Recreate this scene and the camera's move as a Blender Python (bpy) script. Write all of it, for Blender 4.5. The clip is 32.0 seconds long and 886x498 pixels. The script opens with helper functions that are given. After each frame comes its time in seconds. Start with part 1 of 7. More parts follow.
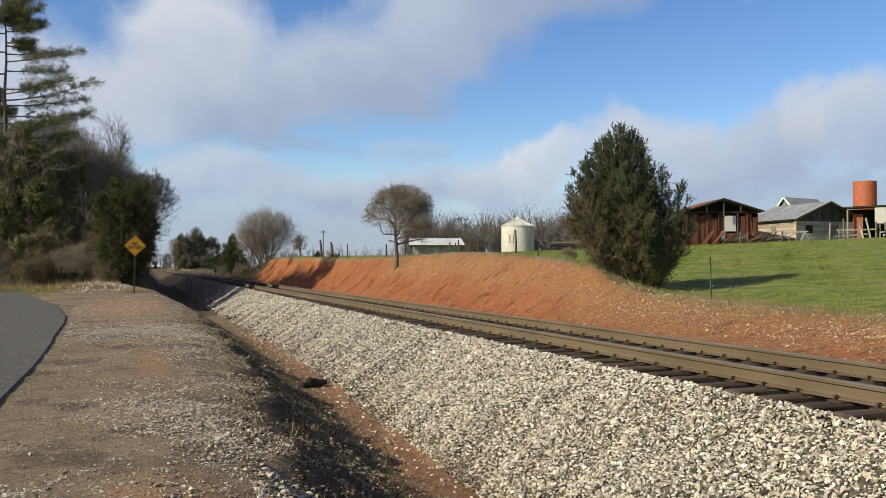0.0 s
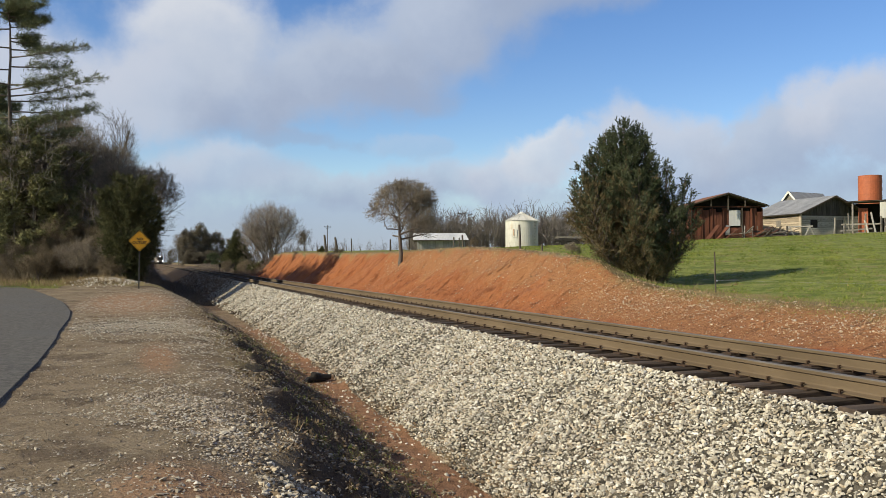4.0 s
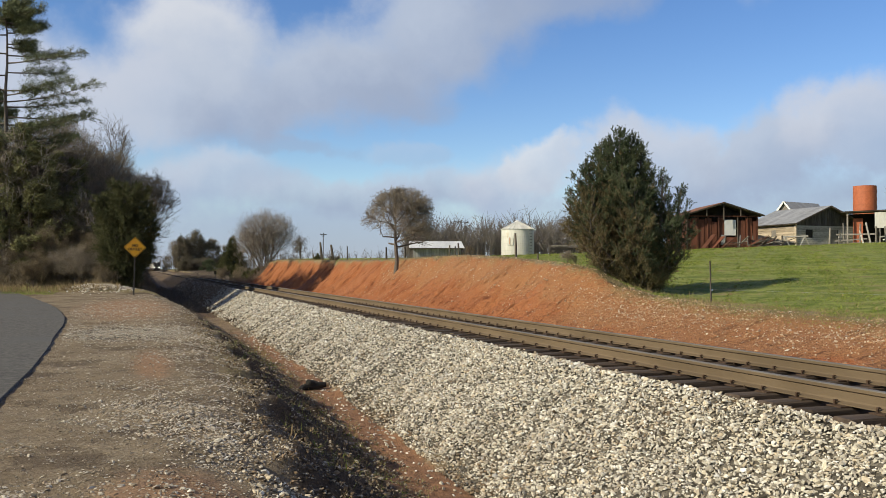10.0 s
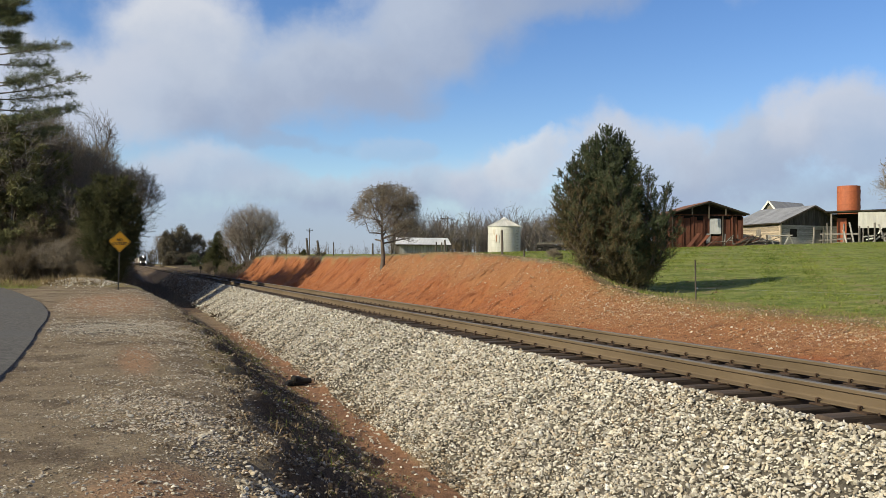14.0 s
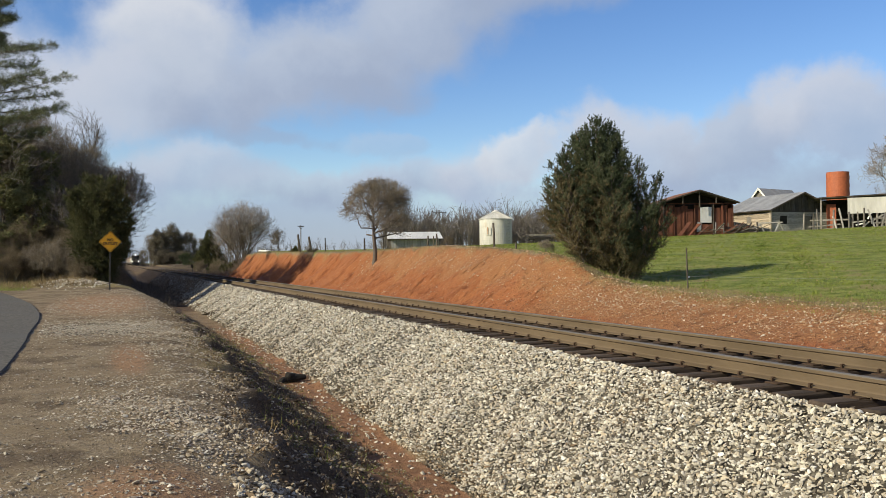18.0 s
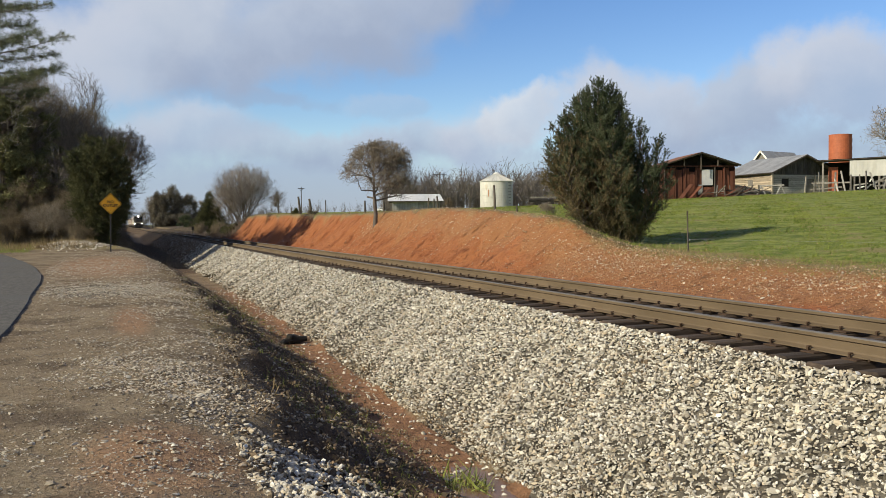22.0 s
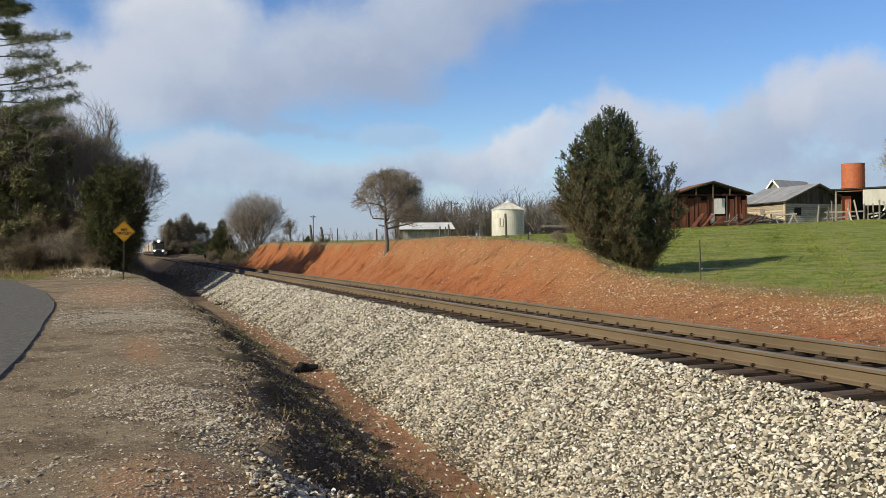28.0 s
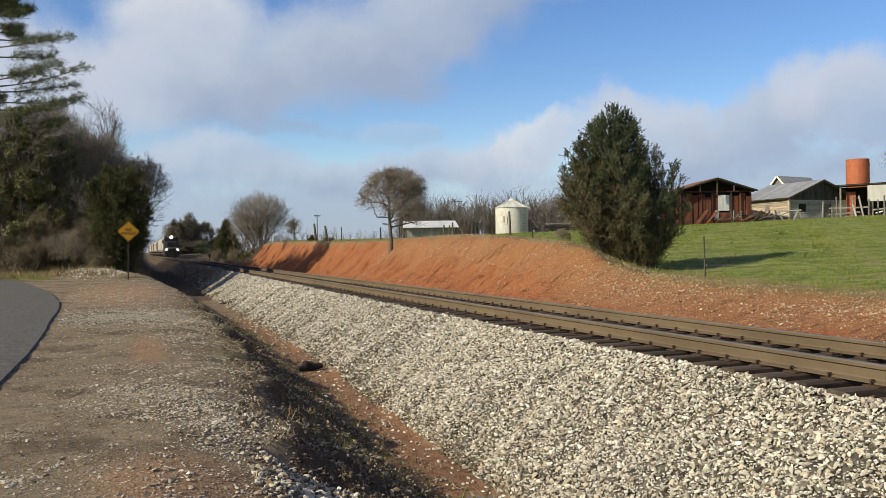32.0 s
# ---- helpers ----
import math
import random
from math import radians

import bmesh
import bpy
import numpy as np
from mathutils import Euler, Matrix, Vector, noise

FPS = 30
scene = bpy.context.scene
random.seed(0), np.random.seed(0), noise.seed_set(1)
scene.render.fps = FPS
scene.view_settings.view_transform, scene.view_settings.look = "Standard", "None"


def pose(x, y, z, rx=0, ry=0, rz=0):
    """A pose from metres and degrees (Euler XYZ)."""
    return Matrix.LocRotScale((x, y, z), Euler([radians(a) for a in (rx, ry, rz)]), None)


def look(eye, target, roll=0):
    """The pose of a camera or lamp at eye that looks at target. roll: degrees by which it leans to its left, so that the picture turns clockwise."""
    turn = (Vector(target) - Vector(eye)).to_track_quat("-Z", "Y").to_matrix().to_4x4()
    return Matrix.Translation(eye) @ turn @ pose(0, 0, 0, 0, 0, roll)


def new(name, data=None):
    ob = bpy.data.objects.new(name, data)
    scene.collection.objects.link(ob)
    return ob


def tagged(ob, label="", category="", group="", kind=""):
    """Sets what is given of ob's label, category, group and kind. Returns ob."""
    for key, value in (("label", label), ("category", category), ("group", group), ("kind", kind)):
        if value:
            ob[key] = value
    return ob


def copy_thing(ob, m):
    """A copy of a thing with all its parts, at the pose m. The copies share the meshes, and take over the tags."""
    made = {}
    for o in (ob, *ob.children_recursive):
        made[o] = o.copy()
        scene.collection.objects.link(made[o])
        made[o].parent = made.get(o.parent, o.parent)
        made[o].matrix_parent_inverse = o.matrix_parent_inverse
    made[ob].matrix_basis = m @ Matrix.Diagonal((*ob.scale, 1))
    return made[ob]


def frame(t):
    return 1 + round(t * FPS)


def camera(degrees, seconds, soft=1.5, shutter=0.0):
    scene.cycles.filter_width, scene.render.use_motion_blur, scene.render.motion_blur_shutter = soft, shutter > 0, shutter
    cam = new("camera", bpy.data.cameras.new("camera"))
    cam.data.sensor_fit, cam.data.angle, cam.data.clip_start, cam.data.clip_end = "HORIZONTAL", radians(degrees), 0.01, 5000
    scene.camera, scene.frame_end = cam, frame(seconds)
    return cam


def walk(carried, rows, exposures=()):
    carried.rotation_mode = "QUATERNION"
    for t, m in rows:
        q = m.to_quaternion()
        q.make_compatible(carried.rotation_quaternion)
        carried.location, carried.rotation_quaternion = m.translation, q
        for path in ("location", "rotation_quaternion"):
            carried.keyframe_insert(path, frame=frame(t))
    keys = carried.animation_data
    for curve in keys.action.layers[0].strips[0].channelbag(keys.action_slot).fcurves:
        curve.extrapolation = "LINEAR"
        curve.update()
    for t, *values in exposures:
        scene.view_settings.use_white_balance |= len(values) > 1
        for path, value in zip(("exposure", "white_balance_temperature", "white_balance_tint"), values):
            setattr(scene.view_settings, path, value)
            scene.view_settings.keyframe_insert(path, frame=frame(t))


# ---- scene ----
cam = camera(55.2, 32.0, soft=0.5)
EYE = (0.0, 0.0, 1.55)
SUN_AZ, SUN_EL = 262.0, 31.0        # clockwise from the track's direction (+y), and height, in degrees

PATH = [
    (0, -19.56, 1.22, -0.00), (0.5, -19.59, 1.13, -0.10), (1, -19.70, 1.04, -0.04), (1.5, -19.75, 1.05, 0.10), (2, -19.67, 1.09, 0.16), (2.5, -19.46, 1.06, 0.19),
    (3, -19.31, 0.98, 0.28), (3.5, -19.30, 0.94, 0.17), (5.5, -19.25, 0.69, -0.07), (6, -19.22, 0.77, 0.02), (6.5, -19.27, 0.83, -0.07), (7, -19.33, 0.95, -0.13),
    (7.5, -19.48, 1.08, -0.36), (8, -19.73, 1.55, -0.84), (8.5, -19.68, 1.64, -0.74), (9, -19.55, 1.39, -0.39), (9.5, -19.57, 1.38, -0.26), (10, -19.57, 1.42, -0.22),
    (10.5, -19.60, 1.27, -0.26), (11, -19.56, 1.10, -0.27), (11.5, -19.53, 1.04, -0.16), (12, -19.73, 0.95, -0.09), (12.5, -19.77, 0.85, -0.03), (13, -19.75, 0.97, -0.19),
    (13.5, -19.87, 1.17, -0.22), (14, -20.49, 1.20, -0.62), (14.5, -22.87, 1.60, -1.41), (16.5, -21.76, 1.05, -0.73), (17, -21.14, 0.81, -0.26), (17.5, -20.94, 0.88, 0.18),
    (18, -21.02, 0.77, 0.52), (18.5, -21.14, 0.86, 0.97), (19, -21.31, 0.86, 1.18), (19.5, -21.54, 0.53, 1.17), (20, -21.85, 0.00, 0.98), (20.5, -21.53, -0.52, 0.53),
    (21, -21.14, -1.06, -0.60), (21.5, -21.19, -1.79, -0.17), (22, -20.98, -1.77, 0.45), (22.5, -20.21, -1.69, -0.41), (23, -19.42, -1.88, -0.97), (23.5, -19.39, -1.79, -0.58),
    (24, -19.45, -1.66, -0.60), (24.5, -19.33, -1.26, 0.48), (25, -19.66, -0.42, 0.78), (25.5, -19.77, -0.14, 0.68), (27.5, -20.25, 0.26, 0.64), (28, -20.21, 0.15, 0.33),
    (28.5, -19.91, 0.10, 0.32), (29, -19.44, 0.44, 0.48), (29.5, -19.34, 0.85, 0.39), (30, -19.67, 0.74, 0.32), (30.5, -19.97, 0.56, 0.43), (31, -20.07, 0.49, 0.46),
    (31.5, -19.90, 0.31, 0.47), (32, -19.94, 0.03, 0.64),
]

walk(cam, [(t, pose(*EYE, 90 + p, r, a)) for t, a, p, r in PATH])

# ---- node helpers ----


def math_node(tree, op, a, b=None, clamp=False):
    n = tree.nodes.new("ShaderNodeMath")
    n.operation, n.use_clamp = op, clamp
    for i, value in enumerate((a, b)):
        if value is None:
            continue
        if isinstance(value, (int, float)):
            n.inputs[i].default_value = value
        else:
            tree.links.new(value, n.inputs[i])
    return n.outputs[0]


def ramp(tree, value, lo, hi, smooth=True):
    n = tree.nodes.new("ShaderNodeMapRange")
    n.interpolation_type = "SMOOTHSTEP" if smooth else "LINEAR"
    tree.links.new(value, n.inputs["Value"])
    n.inputs["From Min"].default_value, n.inputs["From Max"].default_value = lo, hi
    return n.outputs["Result"]


def mix(tree, fac, a, b):
    n = tree.nodes.new("ShaderNodeMix")
    n.data_type = "RGBA"
    for socket, value in ((n.inputs[0], fac), (n.inputs[6], a), (n.inputs[7], b)):
        if isinstance(value, (int, float)):
            socket.default_value = value
        elif isinstance(value, tuple):
            socket.default_value = (*value[:3], 1)
        else:
            tree.links.new(value, socket)
    return n.outputs[2]


def noise_node(tree, vector, scale, detail=4.0, rough=0.55):
    n = tree.nodes.new("ShaderNodeTexNoise")
    n.inputs["Scale"].default_value, n.inputs["Detail"].default_value = scale, detail
    n.inputs["Roughness"].default_value = rough
    if vector is not None:
        tree.links.new(vector, n.inputs["Vector"])
    return n


# ---- sky and sun ----
world = bpy.data.worlds.new("sky")
scene.world = world
world.use_nodes = True
wt = world.node_tree
background = wt.nodes["Background"]
sky = wt.nodes.new("ShaderNodeTexSky")
sky.sky_type, sky.sun_disc = "NISHITA", False
sky.sun_elevation, sky.sun_rotation = radians(SUN_EL), radians(SUN_AZ)
sky.air_density, sky.dust_density, sky.ozone_density = 1.0, 0.3, 2.0
SKY_STRENGTH = 0.1
coords = wt.nodes.new("ShaderNodeTexCoord")
split = wt.nodes.new("ShaderNodeSeparateXYZ")
wt.links.new(coords.outputs["Generated"], split.inputs[0])
flow = noise_node(wt, coords.outputs["Generated"], 5.5, 7, 0.55)
flow_split = wt.nodes.new("ShaderNodeSeparateColor")
wt.links.new(flow.outputs["Color"], flow_split.inputs[0])
puff = noise_node(wt, coords.outputs["Generated"], 8.0, 9, 0.62)
azimuth = math_node(wt, "ARCTAN2", split.outputs["X"], split.outputs["Y"])
height = math_node(wt, "ARCSINE", split.outputs["Z"])
azimuth = math_node(wt, "ADD", azimuth, math_node(wt, "MULTIPLY", math_node(wt, "SUBTRACT", flow_split.outputs[0], 0.5), 0.26))
height = math_node(wt, "ADD", height, math_node(wt, "MULTIPLY", math_node(wt, "SUBTRACT", flow_split.outputs[1], 0.5), 0.15))
shade = ramp(wt, puff.outputs["Fac"], 0.3, 0.7)
sky_colour = sky.outputs[0]
vivid = wt.nodes.new("ShaderNodeHueSaturation")
vivid.inputs["Hue"].default_value, vivid.inputs["Saturation"].default_value, vivid.inputs["Value"].default_value = 0.512, 1.26, 1.42
wt.links.new(sky_colour, vivid.inputs["Color"])
sky_colour = vivid.outputs[0]
# scattered cloud over the rest of the sky
rest = noise_node(wt, coords.outputs["Generated"], 3.2, 7, 0.6)
away = ramp(wt, math_node(wt, "ABSOLUTE", math_node(wt, "SUBTRACT", azimuth, 0.34)), 0.55, 0.75)
rest_cover = math_node(wt, "MULTIPLY", math_node(wt, "MULTIPLY", ramp(wt, rest.outputs["Fac"], 0.40, 0.60), away), ramp(wt, split.outputs["Z"], -0.02, 0.05))
sky_colour = mix(wt, rest_cover, sky_colour, (2.7, 2.55, 2.4))
# the clouds in view: azimuth, height, half width, half height in degrees; cover; dark and bright side
HAZE, GREY, PALE, WHITE, LIGHT = (3.8, 4.7, 6.3), (3.45, 4.15, 5.6), (5.0, 5.65, 6.8), (7.2, 7.4, 7.8), (5.9, 6.3, 7.2)
CLOUDS = [
    (20, 0.5, 60, 4.4, 0.85, GREY, HAZE),
    (-2, 4.6, 5.5, 2.6, 0.7, HAZE, PALE),
    (-8, 10.0, 7.0, 4.5, 0.9, PALE, LIGHT),
    (5.5, 5.6, 6.0, 1.9, 0.75, HAZE, LIGHT),
    (13, 4.6, 7.0, 1.5, 0.65, GREY, PALE),
    (19, 5.4, 6.5, 1.6, 0.7, GREY, PALE),
    (9.5, 8.3, 4.2, 1.0, 0.45, GREY, GREY),
    (16.5, 8.0, 3.5, 1.0, 0.35, HAZE, PALE),
    (-1.0, 10.6, 6.0, 2.8, 0.9, PALE, LIGHT),
    (6.0, 10.4, 6.5, 2.6, 0.92, GREY, PALE),
    (2.0, 14.2, 6.0, 3.2, 0.92, PALE, WHITE),
    (11.5, 13.4, 6.5, 3.6, 0.95, GREY, PALE),
    (19.0, 16.2, 7.5, 3.6, 0.92, GREY, PALE),
    (16.0, 12.0, 5.0, 1.3, 0.55, GREY, GREY),
    (27.0, 18.2, 6.0, 2.2, 0.75, GREY, GREY),
    (24.5, 5.6, 5.0, 2.3, 0.85, HAZE, LIGHT),
    (28.0, 7.4, 3.2, 1.6, 0.8, PALE, WHITE),
    (34.0, 6.6, 4.6, 3.3, 0.9, HAZE, LIGHT),
    (40.0, 7.2, 4.6, 3.0, 0.92, GREY, PALE),
    (45.5, 8.2, 5.0, 3.4, 0.92, HAZE, LIGHT),
    (38, 4.0, 14, 1.9, 0.7, GREY, HAZE),
    (46, 19.3, 8, 1.8, 0.4, PALE, PALE),
]
ragged = math_node(wt, "MULTIPLY", math_node(wt, "SUBTRACT", puff.outputs["Fac"], 0.5), 1.1)
for ca, ce, ra, re, cover, dark, bright in CLOUDS:
    dx = math_node(wt, "MULTIPLY", math_node(wt, "SUBTRACT", azimuth, radians(ca)), 1 / radians(ra))
    dy = math_node(wt, "MULTIPLY", math_node(wt, "SUBTRACT", height, radians(ce)), 1 / radians(re))
    reach = math_node(wt, "ADD", math_node(wt, "SQRT", math_node(wt, "ADD", math_node(wt, "MULTIPLY", dx, dx), math_node(wt, "MULTIPLY", dy, dy))), ragged)
    body = math_node(wt, "MULTIPLY", ramp(wt, reach, 1.15 if ce < 9 and ce > 6 else 1.3, 0.62 if ce < 9 and ce > 6 else 0.45), cover)
    lit = math_node(wt, "ADD", math_node(wt, "MULTIPLY", shade, 0.4), ramp(wt, math_node(wt, "SUBTRACT", dy, math_node(wt, "MULTIPLY", dx, 0.5)), -0.7, 1.2), True)
    sky_colour = mix(wt, body, sky_colour, mix(wt, lit, dark, bright))
wt.links.new(sky_colour, background.inputs["Color"])
background.inputs["Strength"].default_value = SKY_STRENGTH

sun = new("sun", bpy.data.lights.new("sun", "SUN"))
sun.data.energy, sun.data.angle, sun.data.color = 5.0, radians(0.53), (1.0, 0.905, 0.66)
sa, se = radians(SUN_AZ), radians(SUN_EL)
sun.matrix_world = look((math.sin(sa) * math.cos(se) * 50, math.cos(sa) * math.cos(se) * 50, math.sin(se) * 50), (0, 0, 0))
scene.view_settings.exposure = 0.0

# ---- materials ----


def surface(name, c1, c2, scale=4.0, rough=0.85, metal=0.0, bump=0.25, bump_scale=60.0, vary="", amount=0.35, c3=None, c3_scale=1.0, c3_at=0.55, stretch=(1, 1, 1)):
    """Two colours mixed by grain, an optional third in larger stains, fine relief, and a lighter or darker tone for each object or island."""
    m = bpy.data.materials.new(name)
    m.use_nodes = True
    t = m.node_tree
    bsdf = t.nodes["Principled BSDF"]
    tc = t.nodes.new("ShaderNodeTexCoord")
    mp = t.nodes.new("ShaderNodeMapping")
    mp.inputs["Scale"].default_value = stretch
    t.links.new(tc.outputs["Object"], mp.inputs["Vector"])
    v = mp.outputs[0]
    grain = noise_node(t, v, scale, 6, 0.65)
    colour = mix(t, ramp(t, grain.outputs["Fac"], 0.3, 0.7), c1, c2)
    if c3:
        stain = noise_node(t, v, c3_scale, 5, 0.6)
        colour = mix(t, ramp(t, stain.outputs["Fac"], c3_at, c3_at + 0.15), colour, c3)
    if vary:
        info = t.nodes.new("ShaderNodeObjectInfo" if vary == "object" else "ShaderNodeNewGeometry")
        rnd = info.outputs["Random"] if vary == "object" else info.outputs["Random Per Island"]
        hsv = t.nodes.new("ShaderNodeHueSaturation")
        n = t.nodes.new("ShaderNodeMapRange")
        t.links.new(rnd, n.inputs["Value"])
        n.inputs["To Min"].default_value, n.inputs["To Max"].default_value = 1 - amount, 1 + amount
        t.links.new(n.outputs["Result"], hsv.inputs["Value"])
        t.links.new(colour, hsv.inputs["Color"])
        colour = hsv.outputs[0]
    t.links.new(colour, bsdf.inputs["Base Color"])
    bsdf.inputs["Metallic"].default_value = metal
    fine = noise_node(t, v, bump_scale, 4, 0.6)
    rr = t.nodes.new("ShaderNodeMapRange")
    t.links.new(fine.outputs["Fac"], rr.inputs["Value"])
    rr.inputs["To Min"].default_value, rr.inputs["To Max"].default_value = max(0.05, rough - 0.15), min(1, rough + 0.15)
    t.links.new(rr.outputs[0], bsdf.inputs["Roughness"])
    if bump:
        bp = t.nodes.new("ShaderNodeBump")
        bp.inputs["Strength"].default_value, bp.inputs["Distance"].default_value = bump, 0.5 / bump_scale
        t.links.new(fine.outputs["Fac"], bp.inputs["Height"])
        t.links.new(bp.outputs[0], bsdf.inputs["Normal"])
    return m


def stony(name, colours, rough=0.9):
    """Each stone takes one of the colours, with its own grain and dirt."""
    m = surface(name, (0.5, 0.5, 0.5), (0.5, 0.5, 0.5), 25, rough, 0, 0.35, 90)
    t = m.node_tree
    bsdf = t.nodes["Principled BSDF"]
    info = t.nodes.new("ShaderNodeNewGeometry")
    table = t.nodes.new("ShaderNodeValToRGB")
    table.color_ramp.interpolation = "LINEAR"
    for k, c in enumerate(colours):
        at = k / (len(colours) - 1)
        e = table.color_ramp.elements[k] if k < 1 else (table.color_ramp.elements[-1] if k == len(colours) - 1 else table.color_ramp.elements.new(at))
        e.position, e.color = at, (*c, 1)
    t.links.new(info.outputs["Random Per Island"], table.inputs["Fac"])
    tc = t.nodes.new("ShaderNodeTexCoord")
    grain, patch = noise_node(t, tc.outputs["Object"], 30, 5, 0.7), noise_node(t, tc.outputs["Object"], 0.8, 5, 0.65)
    c = mix(t, math_node(t, "MULTIPLY", ramp(t, grain.outputs["Fac"], 0.45, 0.75), 0.45), table.outputs[0], (0.20, 0.15, 0.10))
    c = mix(t, math_node(t, "MULTIPLY", ramp(t, patch.outputs["Fac"], 0.55, 0.8), 0.4), c, (0.24, 0.17, 0.105))
    t.links.new(c, bsdf.inputs["Base Color"])
    return m


def leafy(name, c1, c2, amount=0.4, scale=0.9):
    m = surface(name, c1, c2, scale, 0.75, 0, 0, 30, "island", amount)
    m.node_tree.nodes["Principled BSDF"].inputs["Specular IOR Level"].default_value = 0.25
    return m


def glow(name, colour, strength):
    m = bpy.data.materials.new(name)
    m.use_nodes = True
    b = m.node_tree.nodes["Principled BSDF"]
    b.inputs["Emission Color"].default_value, b.inputs["Emission Strength"].default_value = (*colour, 1), strength
    return m


